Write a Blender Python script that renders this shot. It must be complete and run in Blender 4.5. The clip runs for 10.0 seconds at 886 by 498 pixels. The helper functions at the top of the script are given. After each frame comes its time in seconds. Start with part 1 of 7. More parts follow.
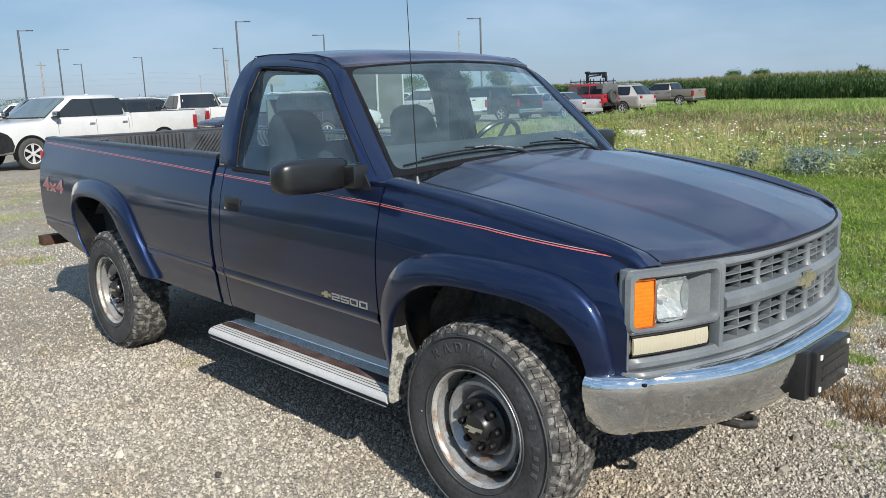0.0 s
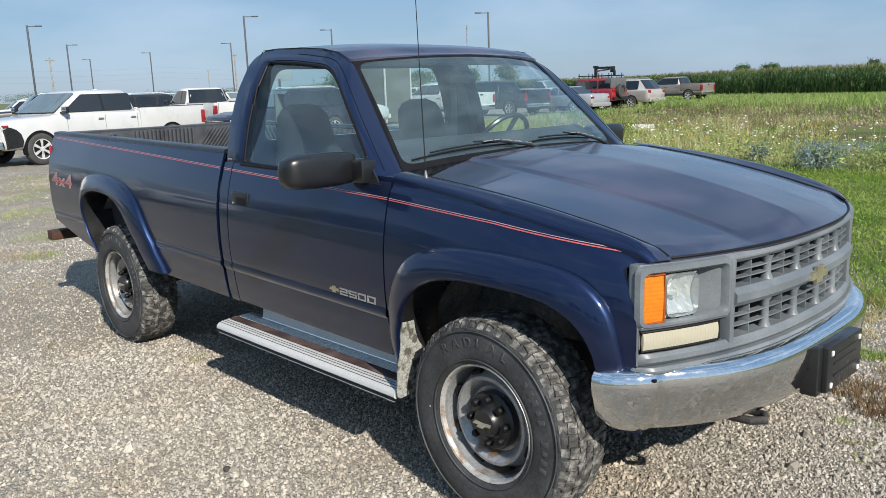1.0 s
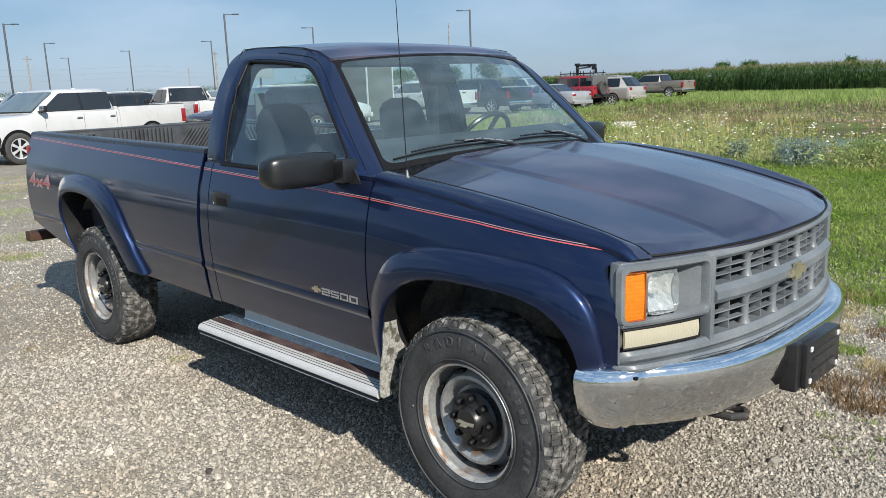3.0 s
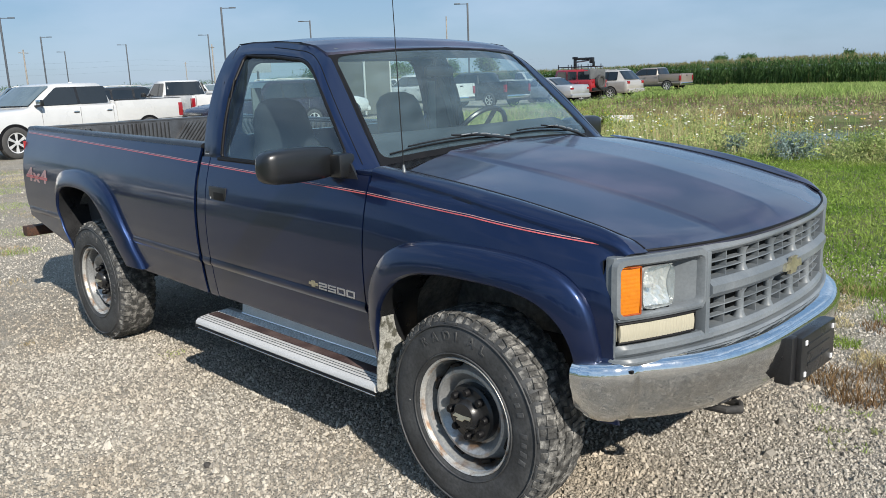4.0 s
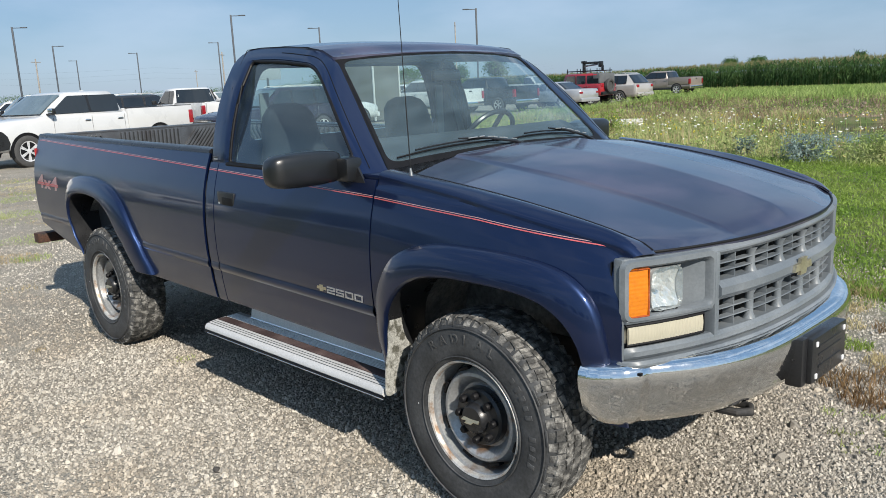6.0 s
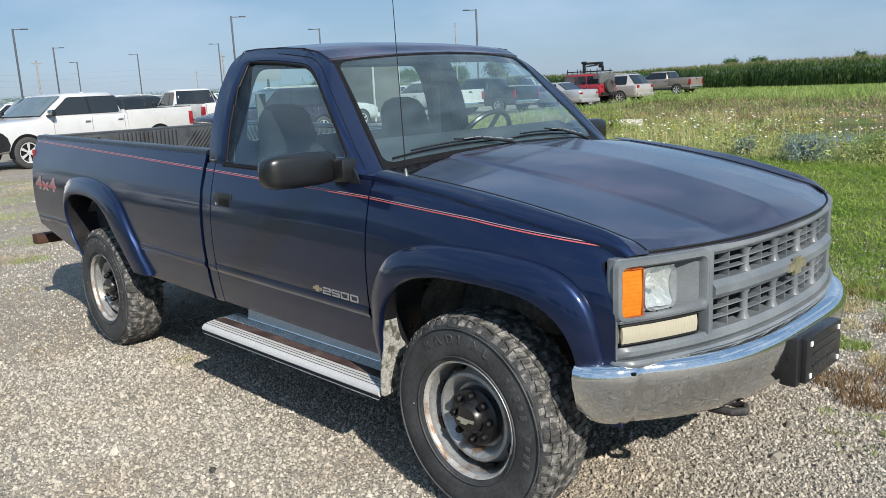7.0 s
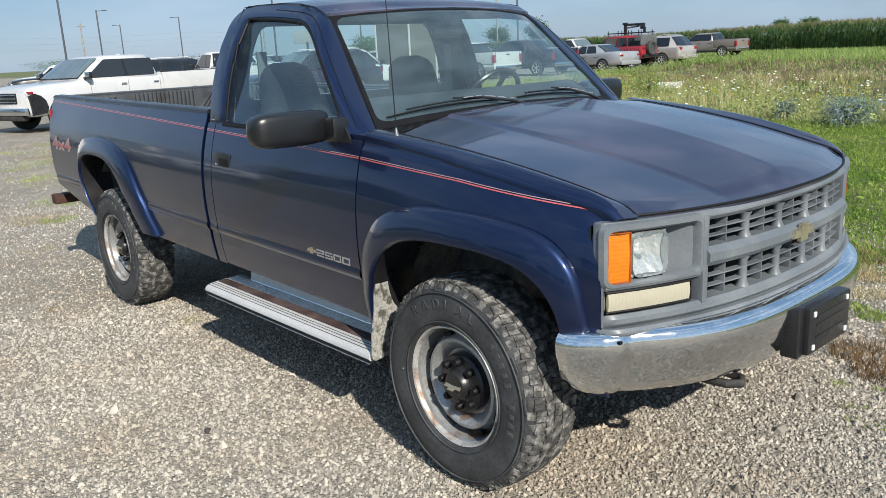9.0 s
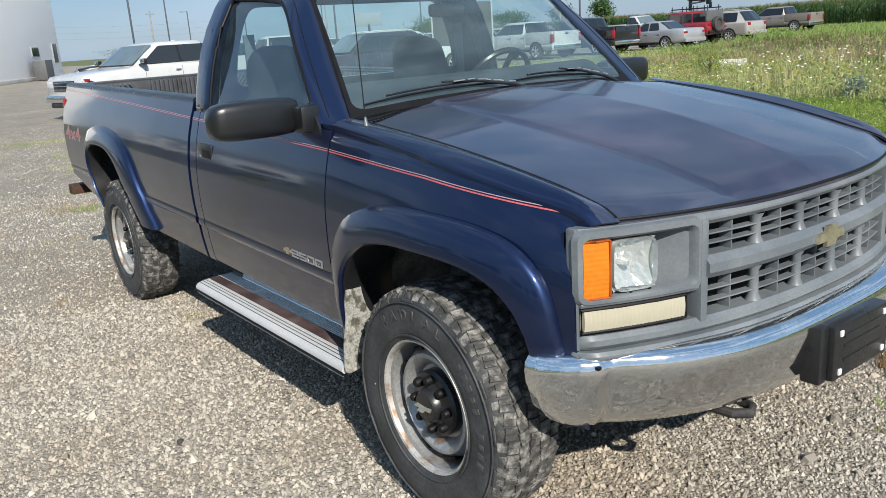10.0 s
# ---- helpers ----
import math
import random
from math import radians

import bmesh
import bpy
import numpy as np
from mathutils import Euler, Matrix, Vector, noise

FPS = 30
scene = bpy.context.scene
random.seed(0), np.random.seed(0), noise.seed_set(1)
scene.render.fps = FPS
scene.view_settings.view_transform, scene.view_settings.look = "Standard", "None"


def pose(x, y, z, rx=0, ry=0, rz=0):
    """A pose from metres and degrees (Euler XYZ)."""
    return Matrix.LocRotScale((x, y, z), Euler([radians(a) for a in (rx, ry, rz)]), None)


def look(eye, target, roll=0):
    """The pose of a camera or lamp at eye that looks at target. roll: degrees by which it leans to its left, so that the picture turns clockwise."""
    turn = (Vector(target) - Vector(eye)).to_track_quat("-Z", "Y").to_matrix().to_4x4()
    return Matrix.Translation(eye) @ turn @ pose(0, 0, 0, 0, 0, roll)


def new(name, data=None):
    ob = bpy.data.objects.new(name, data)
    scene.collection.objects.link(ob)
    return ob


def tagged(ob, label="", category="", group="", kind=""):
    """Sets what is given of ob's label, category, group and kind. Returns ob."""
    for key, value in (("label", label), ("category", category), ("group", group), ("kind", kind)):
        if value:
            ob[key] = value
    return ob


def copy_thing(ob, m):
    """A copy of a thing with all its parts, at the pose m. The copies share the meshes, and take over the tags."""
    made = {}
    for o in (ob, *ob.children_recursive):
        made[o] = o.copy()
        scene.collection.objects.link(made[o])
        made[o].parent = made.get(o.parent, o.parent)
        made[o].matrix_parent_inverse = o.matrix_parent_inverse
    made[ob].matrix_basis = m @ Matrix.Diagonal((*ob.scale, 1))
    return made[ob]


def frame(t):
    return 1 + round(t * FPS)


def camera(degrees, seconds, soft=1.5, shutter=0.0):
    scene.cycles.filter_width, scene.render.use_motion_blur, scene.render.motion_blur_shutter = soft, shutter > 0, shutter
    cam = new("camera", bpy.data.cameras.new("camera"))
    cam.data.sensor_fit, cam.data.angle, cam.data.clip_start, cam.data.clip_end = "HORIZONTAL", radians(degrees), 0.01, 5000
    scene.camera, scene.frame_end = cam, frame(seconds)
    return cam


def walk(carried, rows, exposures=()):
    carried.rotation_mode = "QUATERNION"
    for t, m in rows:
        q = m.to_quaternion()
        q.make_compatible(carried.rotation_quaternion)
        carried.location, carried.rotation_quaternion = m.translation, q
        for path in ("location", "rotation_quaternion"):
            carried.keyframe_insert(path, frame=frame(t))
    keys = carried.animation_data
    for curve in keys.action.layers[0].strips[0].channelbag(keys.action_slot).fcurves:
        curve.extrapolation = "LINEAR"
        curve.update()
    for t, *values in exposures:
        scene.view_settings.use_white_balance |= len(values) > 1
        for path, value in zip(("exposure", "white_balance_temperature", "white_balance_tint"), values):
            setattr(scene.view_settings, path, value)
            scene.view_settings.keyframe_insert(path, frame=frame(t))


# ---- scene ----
cam = camera(58.6, 10.0, soft=0.4)
PATH = [
    (0, (1.877, -2.944, 1.617), (0.468, -1.578, 1.229), -1.8),
    (0.5, (1.873, -2.941, 1.614), (0.456, -1.585, 1.22), -1.9),
    (1, (1.867, -2.938, 1.614), (0.446, -1.588, 1.214), -1.9),
    (1.5, (1.864, -2.929, 1.614), (0.445, -1.578, 1.213), -2.0),
    (2, (1.867, -2.924, 1.616), (0.456, -1.564, 1.217), -2.1),
    (2.5, (1.867, -2.928, 1.617), (0.469, -1.555, 1.218), -2.1),
    (4, (1.878, -2.934, 1.623), (0.493, -1.554, 1.201), -2.1),
    (4.5, (1.882, -2.934, 1.621), (0.491, -1.56, 1.198), -2.3),
    (5, (1.88, -2.931, 1.616), (0.483, -1.563, 1.199), -2.4),
    (5.5, (1.882, -2.928, 1.615), (0.48, -1.562, 1.204), -2.5),
    (7, (1.902, -2.913, 1.612), (0.496, -1.55, 1.206), -2.7),
    (7.5, (1.927, -2.902, 1.616), (0.52, -1.542, 1.203), -2.6),
    (8, (1.948, -2.886, 1.614), (0.536, -1.537, 1.183), -2.6),
    (8.5, (1.976, -2.816, 1.6), (0.549, -1.493, 1.139), -2.6),
    (9, (1.967, -2.723, 1.578), (0.506, -1.448, 1.089), -2.8),
    (9.5, (1.872, -2.52, 1.555), (0.363, -1.31, 1.046), -3.4),
    (10, (1.913, -2.276, 1.553), (0.359, -1.132, 1.029), -3.9),
]
walk(cam, [(t, look(eye, target, roll)) for t, eye, target, roll in PATH])
# ---- light ----
SUN_TO = Vector((0.80, -0.268, 0.58)).normalized()
sun_data = bpy.data.lights.new("sun", "SUN")
sun_data.energy, sun_data.angle, sun_data.color = 4.6, radians(0.6), (1.0, 0.93, 0.83)
sun = new("sun", sun_data)
sun.matrix_world = look((20, -10, 30), Vector((20, -10, 30)) - SUN_TO)
world = bpy.data.worlds.new("sky")
scene.world = world
world.use_nodes = True
wt = world.node_tree
sky = wt.nodes.new("ShaderNodeTexSky")
sky.sky_type, sky.sun_disc = "NISHITA", False
sky.sun_elevation = math.asin(SUN_TO.z)
sky.sun_rotation = math.atan2(SUN_TO.x, SUN_TO.y)
sky.air_density, sky.dust_density, sky.ozone_density = 1.0, 0.35, 1.5
def sky_mix(kind, fac, a, b):
    n = wt.nodes.new("ShaderNodeMix")
    n.data_type, n.blend_type = "RGBA", kind
    for sock, val in ((0, fac), (6, a), (7, b)):
        if isinstance(val, float):
            n.inputs[sock].default_value = val
        elif isinstance(val, tuple):
            n.inputs[sock].default_value = (*val, 1)
        else:
            wt.links.new(val, n.inputs[sock])
    return n.outputs[2]


# clear sky dimmed to its radiance, a veil of summer haze over it, and thin cloud
clear_sky = sky_mix("MULTIPLY", 1.0, sky.outputs[0], (0.085, 0.085, 0.085))
hazy_sky = sky_mix("MIX", 0.74, clear_sky, (0.145, 0.262, 0.430))
sky_dir = wt.nodes.new("ShaderNodeTexCoord")
stretch = wt.nodes.new("ShaderNodeMapping")
stretch.inputs["Scale"].default_value = (1.0, 1.0, 3.2)
wt.links.new(sky_dir.outputs["Generated"], stretch.inputs["Vector"])
puffs = wt.nodes.new("ShaderNodeTexNoise")
puffs.inputs["Scale"].default_value, puffs.inputs["Detail"].default_value = 3.4, 6.0
wt.links.new(stretch.outputs[0], puffs.inputs["Vector"])
cover = wt.nodes.new("ShaderNodeMapRange")
for key, val in (("From Min", 0.46), ("From Max", 0.66), ("To Min", 0.0), ("To Max", 0.9)):
    cover.inputs[key].default_value = val
wt.links.new(puffs.outputs["Fac"], cover.inputs["Value"])
# the cloud thins out towards the hazy horizon
height = wt.nodes.new("ShaderNodeSeparateXYZ")
wt.links.new(sky_dir.outputs["Generated"], height.inputs[0])
aloft = wt.nodes.new("ShaderNodeMapRange")
for key, val in (("From Min", 0.02), ("From Max", 0.35), ("To Min", 0.35), ("To Max", 1.0)):
    aloft.inputs[key].default_value = val
wt.links.new(height.outputs["Z"], aloft.inputs["Value"])
thick = wt.nodes.new("ShaderNodeMath")
thick.operation = "MULTIPLY"
wt.links.new(cover.outputs[0], thick.inputs[0])
wt.links.new(aloft.outputs[0], thick.inputs[1])
cloudy = sky_mix("MIX", thick.outputs[0], hazy_sky, (0.40, 0.50, 0.63))
wt.links.new(cloudy, wt.nodes["Background"].inputs["Color"])
wt.nodes["Background"].inputs["Strength"].default_value = 1.0
scene.view_settings.exposure = 0.5


# ---- materials ----
def material(name, base, rough=0.5, metal=0.0, coat=0.0, var=0.15, scale=6.0, fine=70.0, bump=0.0, bump_scale=150.0, second=None,
             mix=(0.45, 0.62), spec=0.5, random_tone=0.0, island_tone=0.0, coat_rough=0.03, coat_ior=1.5):
    """A surface with tone variation at two scales, an optional second colour in patches, and fine relief."""
    m = bpy.data.materials.new(name)
    m.use_nodes = True
    nt = m.node_tree
    nodes, links = nt.nodes, nt.links
    bsdf = nodes["Principled BSDF"]
    bsdf.inputs["Roughness"].default_value = rough
    bsdf.inputs["Metallic"].default_value = metal
    bsdf.inputs["Coat Weight"].default_value = coat
    bsdf.inputs["Coat Roughness"].default_value = coat_rough
    bsdf.inputs["Coat IOR"].default_value = coat_ior
    bsdf.inputs["Specular IOR Level"].default_value = spec
    geo = nodes.new("ShaderNodeTexCoord")

    def noise_node(size, detail=4.0):
        n = nodes.new("ShaderNodeTexNoise")
        n.inputs["Scale"].default_value, n.inputs["Detail"].default_value = size, detail
        links.new(geo.outputs["Object"], n.inputs["Vector"])
        return n

    def ramp(src, lo, hi, a, b):
        r = nodes.new("ShaderNodeMapRange")
        for key, val in (("From Min", lo), ("From Max", hi), ("To Min", a), ("To Max", b)):
            r.inputs[key].default_value = val
        links.new(src, r.inputs["Value"])
        return r.outputs[0]

    big, small = noise_node(scale), noise_node(fine, 2.0)
    colour = nodes.new("ShaderNodeMix")
    colour.data_type = "RGBA"
    colour.inputs[6].default_value = (*base, 1)
    colour.inputs[7].default_value = (*(second or base), 1)
    links.new(ramp(big.outputs["Fac"], mix[0], mix[1], 0, 1), colour.inputs[0])
    value = nodes.new("ShaderNodeMath")
    value.operation = "MULTIPLY"
    links.new(ramp(big.outputs["Fac"], 0.3, 0.7, 1 - var, 1 + var), value.inputs[0])
    links.new(ramp(small.outputs["Fac"], 0.3, 0.7, 1 - var, 1 + var), value.inputs[1])
    out = value.outputs[0]
    for amount, node, socket in ((random_tone, "ShaderNodeObjectInfo", "Random"), (island_tone, "ShaderNodeNewGeometry", "Random Per Island")):
        if amount:
            rnd = nodes.new(node)
            tone = nodes.new("ShaderNodeMath")
            tone.operation = "MULTIPLY"
            links.new(out, tone.inputs[0])
            links.new(ramp(rnd.outputs[socket], 0, 1, 1 - amount, 1 + amount), tone.inputs[1])
            out = tone.outputs[0]
    hsv = nodes.new("ShaderNodeHueSaturation")
    links.new(colour.outputs[2], hsv.inputs["Color"])
    links.new(out, hsv.inputs["Value"])
    links.new(hsv.outputs[0], bsdf.inputs["Base Color"])
    links.new(ramp(big.outputs["Fac"], 0.3, 0.7, max(rough - 0.06, 0.02), min(rough + 0.06, 1)), bsdf.inputs["Roughness"])
    if bump:
        rel = noise_node(bump_scale, 3.0)
        b = nodes.new("ShaderNodeBump")
        b.inputs["Strength"].default_value = bump
        b.inputs["Distance"].default_value = 0.01
        links.new(rel.outputs["Fac"], b.inputs["Height"])
        links.new(b.outputs[0], bsdf.inputs["Normal"])
    return m


def glass(name, tint, f0=0.08, dust_veil=0.05, rough=0.015):
    """A thin pane: clear or tinted, under a glossy face that strengthens at a slant, with a dusty film whose blue also
    stands in for reflected sky.
    """
    m = bpy.data.materials.new(name)
    m.use_nodes = True
    nt = m.node_tree
    nt.nodes.remove(nt.nodes["Principled BSDF"])
    clear, film, gloss, mix_a, mix_b, facing, power, fac, specks = (nt.nodes.new("ShaderNode" + k) for k in ("BsdfTransparent", "BsdfDiffuse", "BsdfGlossy", "MixShader", "MixShader", "LayerWeight", "Math", "Math", "TexNoise"))
    clear.inputs[0].default_value = (*tint, 1)
    # blue diffuse colour paints a reflection veil into the dusty film
    film.inputs[0].default_value = (0.40, 0.58, 0.68, 1)
    gloss.inputs["Roughness"].default_value = rough
    facing.inputs["Blend"].default_value = 0.5
    power.operation, fac.operation = "POWER", "MULTIPLY_ADD"
    power.inputs[1].default_value = 3.4
    nt.links.new(facing.outputs["Facing"], power.inputs[0])
    nt.links.new(power.outputs[0], fac.inputs[0])
    fac.inputs[1].default_value, fac.inputs[2].default_value = 1 - f0, f0
    specks.inputs["Scale"].default_value = 5.0
    amount = nt.nodes.new("ShaderNodeMath")
    amount.operation = "MULTIPLY"
    nt.links.new(specks.outputs["Fac"], amount.inputs[0])
    amount.inputs[1].default_value = dust_veil * 2
    nt.links.new(amount.outputs[0], mix_a.inputs[0])
    nt.links.new(clear.outputs[0], mix_a.inputs[1])
    nt.links.new(film.outputs[0], mix_a.inputs[2])
    nt.links.new(fac.outputs[0], mix_b.inputs[0])
    nt.links.new(mix_a.outputs[0], mix_b.inputs[1])
    nt.links.new(gloss.outputs[0], mix_b.inputs[2])
    nt.links.new(mix_b.outputs[0], nt.nodes["Material Output"].inputs["Surface"])
    return m


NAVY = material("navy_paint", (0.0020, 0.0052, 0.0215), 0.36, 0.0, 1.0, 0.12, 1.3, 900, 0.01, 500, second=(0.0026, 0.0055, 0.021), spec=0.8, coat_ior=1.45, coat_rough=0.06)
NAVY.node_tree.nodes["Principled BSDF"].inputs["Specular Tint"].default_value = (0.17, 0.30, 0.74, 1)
# paler bases below: partly dulled paint, partly the sky's reflection put into the colour
NAVY_HOOD = material("dulled_sky_paled_navy", (0.022, 0.024, 0.052), 0.40, 0.0, 0.75, 0.22, 2.6, 600, 0.012, 300, second=(0.050, 0.046, 0.074), coat_rough=0.07, spec=0.3, coat_ior=1.62)
NAVY_FLANK = material("glossier_sky_paled_navy", (0.020, 0.026, 0.056), 0.40, 0.0, 1.0, 0.15, 2.6, 600, 0.0, 300, second=(0.040, 0.042, 0.072), coat_rough=0.05, spec=0.35, coat_ior=1.64)
GREY_PLASTIC = material("grey_plastic", (0.118, 0.136, 0.152), 0.42, 0, 0, 0.08, 5, 120, 0.015, 300, second=(0.145, 0.162, 0.176))
BLACK_PLASTIC = material("black_plastic", (0.014, 0.0145, 0.016), 0.30, 0, 0, 0.2, 9, 120, 0.05, 500, spec=0.5)
MIRROR_SHELL = material("faded_black_shell", (0.0085, 0.0095, 0.0110), 0.36, 0, 0.35, 0.06, 3, 120, 0.012, 500, spec=0.5, coat_rough=0.16)
BLACK_RUBBER = material("black_rubber", (0.007, 0.007, 0.008), 0.5, 0, 0, 0.2, 14, 160, 0.05, 400, spec=0.2)
TYRE = material("tyre_rubber", (0.036, 0.038, 0.040), 0.66, 0, 0, 0.25, 7, 90, 0.12, 240, second=(0.056, 0.058, 0.060), mix=(0.4, 0.7))
TREAD = material("tyre_tread", (0.052, 0.052, 0.050), 0.80, 0, 0, 0.3, 30, 160, 0.3, 160, second=(0.19, 0.185, 0.172), mix=(0.44, 0.66), island_tone=0.2)
SIDE_RELIEF = material("raised_sidewall_rubber", (0.060, 0.062, 0.064), 0.62, 0, 0, 0.25, 9, 90, 0.1, 240)
# darker patches paint the gravel's mottled reflection into dusty chrome
BUMPER_CHROME = material("dusty_mottled_chrome", (0.90, 0.91, 0.92), 0.08, 1.0, 0, 0.06, 30, 120, 0.045, 40, second=(0.76, 0.77, 0.77), mix=(0.4, 0.65))
CHROME = material("chrome", (0.78, 0.79, 0.80), 0.10, 1.0, 0, 0.04, 4, 60, 0.03, 22)
STEEL = material("worn_steel_rim", (0.36, 0.37, 0.375), 0.34, 0.5, 0, 0.15, 10, 90, 0.05, 140, second=(0.19, 0.12, 0.075), mix=(0.54, 0.68))
LIP_STEEL = material("rust_stained_rim_lip", (0.52, 0.52, 0.50), 0.45, 0.4, 0, 0.12, 22, 120, 0.05, 140, second=(0.22, 0.145, 0.095), mix=(0.50, 0.70))
ALUMINIUM = material("brushed_aluminium", (0.53, 0.535, 0.53), 0.48, 0.15, 0, 0.1, 3, 140, 0.03, 200)
BOARD_PLATE = material("bright_step_plate", (0.78, 0.78, 0.76), 0.50, 0.0, 0, 0.08, 3, 140, 0.03, 200)
FLAP_STEEL = material("scuffed_flap_steel", (0.50, 0.50, 0.46), 0.45, 0.3, 0, 0.35, 26, 160, 0.15, 60, second=(0.10, 0.098, 0.080), mix=(0.46, 0.60))
MAROON = material("maroon_tread_mat", (0.060, 0.038, 0.036), 0.75, 0, 0, 0.25, 9, 120, 0.1, 300, second=(0.085, 0.06, 0.055), spec=0.3)
LINER = material("black_bed_liner", (0.062, 0.068, 0.076), 0.34, 0, 0, 0.2, 6, 100, 0.05, 200, second=(0.03, 0.031, 0.034))
AMBER = material("amber_lens", (0.55, 0.165, 0.006), 0.22, 0, 0.6, 0.08, 4, 60, 0.05, 120)
AMBER_RIM = material("deep_amber", (0.30, 0.055, 0.004), 0.25, 0, 0.5, 0.08, 4, 60)
PARK_LENS = material("yellowed_clear_lens", (0.40, 0.375, 0.29), 0.20, 0, 0.8, 0.03, 3, 20, 0.01, 60)
REFLECTOR = material("lamp_reflector", (0.80, 0.81, 0.80), 0.18, 0.55, 0, 0.1, 20, 80, 0.5, 40)
STRIPE_RED = material("red_pinstripe", (0.47, 0.095, 0.105), 0.4, 0, 0.4, 0.1, 5, 40)
STRIPE_PINK = material("faded_pink_decal", (0.40, 0.26, 0.27), 0.45, 0, 0.3, 0.15, 12, 60)
GOLD = material("gold_emblem", (0.52, 0.48, 0.35), 0.35, 0.8, 0, 0.12, 12, 90, 0.03, 200)
SILVER = material("silver_lettering", (0.50, 0.51, 0.53), 0.3, 0.7, 0, 0.08, 9, 60)
SEAT = material("navy_grey_seat_cloth", (0.010, 0.014, 0.019), 0.9, 0, 0, 0.15, 6, 300, 0.2, 600)
DASH = material("blue_grey_dash_vinyl", (0.014, 0.021, 0.028), 0.7, 0, 0, 0.1, 5, 200, 0.1, 400)
TRIM_GREY = material("grey_interior_trim", (0.085, 0.11, 0.125), 0.75, 0, 0, 0.1, 4, 200, 0.05, 300)
BELT = material("grey_belt_webbing", (0.11, 0.14, 0.145), 0.8, 0, 0, 0.08, 6, 200)
RUST = material("rusty_steel", (0.075, 0.034, 0.020), 0.8, 0.2, 0, 0.3, 14, 90, 0.3, 120, second=(0.028, 0.022, 0.020))
WELL = material("dusty_wheel_well", (0.12, 0.13, 0.135), 0.85, 0, 0, 0.3, 6, 60, 0.1, 90, second=(0.20, 0.20, 0.185))
CHASSIS = material("dirty_black_chassis", (0.028, 0.028, 0.029), 0.8, 0, 0, 0.25, 8, 80, 0.1, 100, second=(0.05, 0.044, 0.036))
WHITE_DOT = material("white_plastic", (0.75, 0.75, 0.75), 0.5, 0, 0, 0.05)
SHIELD_GLASS = glass("teal_windshield_glass", (0.86, 0.95, 0.94), 0.05, 0.085)
CAB_GLASS = glass("green_tinted_glass", (0.83, 0.94, 0.93), 0.07, 0.05)
FACET = material("faceted_headlamp_glass", (0.72, 0.74, 0.73), 0.10, 0.6, 1.0, 0.10, 20, 60, 0.12, 60, second=(0.66, 0.68, 0.66))
LAMP_SIDE = material("lamp_side_glass", (0.35, 0.36, 0.36), 0.15, 0.3, 0.5, 0.1, 20, 60)
LENS_GLASS = glass("clear_lamp_glass", (0.93, 0.93, 0.92), 0.06, 0.10)


# ---- mesh helpers ----
def part(name, bm, mat, parent, label="", smooth=35, shear=False):
    """Links a bmesh as one mesh object under a thing or a part."""
    if shear:
        for v in bm.verts:
            v.co.z -= 0.018 * (v.co.x + 0.55)
    bmesh.ops.recalc_face_normals(bm, faces=bm.faces)
    me = bpy.data.meshes.new(name)
    bm.to_mesh(me)
    bm.free()
    me.materials.append(mat)
    if smooth:
        me.polygons.foreach_set("use_smooth", [True] * len(me.polygons))
        me.set_sharp_from_angle(angle=radians(smooth))
    ob = new(name, me)
    ob.parent = parent
    if label:
        tagged(ob, label)
    return ob


def thing(name, label, category, group="", at=None, kind=""):
    ob = new(name)
    ob.empty_display_size = 0.2
    if at is not None:
        ob.matrix_world = at
    return tagged(ob, label, category, group, kind)


def box(bm, c, s, bevel=0.0, m=None):
    r = bmesh.ops.create_cube(bm, size=1.0)
    t = Matrix.Translation(c) @ Matrix.Diagonal((*s, 1))
    bmesh.ops.transform(bm, matrix=(m @ t) if m else t, verts=r["verts"])
    if bevel:
        es = list({e for v in r["verts"] for e in v.link_edges})
        bmesh.ops.bevel(bm, geom=es, offset=bevel, segments=2, affect="EDGES", profile=0.6)
    return bm


def boxed(c, s, bevel=0.0, m=None):
    return box(bmesh.new(), c, s, bevel, m)


def grid(bm, fn, nu, nv, keep=None):
    """A sheet of points fn(u, v), u and v from 0 to 1; keep(centre) chooses the faces."""
    vs = [[bm.verts.new(fn(i / nu, j / nv)) for j in range(nv + 1)] for i in range(nu + 1)]
    for i in range(nu):
        for j in range(nv):
            q = (vs[i][j], vs[i + 1][j], vs[i + 1][j + 1], vs[i][j + 1])
            if keep is None or keep((q[0].co + q[2].co) / 2):
                bm.faces.new(q)
    loose = [v for v in bm.verts if not v.link_faces]
    bmesh.ops.delete(bm, geom=loose, context="VERTS")
    return bm


def thicken(bm, offset):
    """Gives a sheet a back at a fixed offset and closes its rim; the sheet stays where it is."""
    rim = [e for e in bm.edges if len(e.link_faces) == 1]
    old = list(bm.verts)
    twin = {v: bm.verts.new(v.co + Vector(offset)) for v in old}
    for f in list(bm.faces):
        bm.faces.new([twin[v] for v in reversed(f.verts)])
    for e in rim:
        a, b = e.verts
        bm.faces.new((a, b, twin[b], twin[a]))
    return bm


def loft(bm, rings, closed=True, caps=True):
    vs = [[bm.verts.new(p) for p in r] for r in rings]
    n = len(rings[0])
    for a, b in zip(vs, vs[1:]):
        for i in range(n if closed else n - 1):
            j = (i + 1) % n
            bm.faces.new((a[i], a[j], b[j], b[i]))
    if caps and closed:
        bm.faces.new(vs[0])
        bm.faces.new(vs[-1])
    return bm


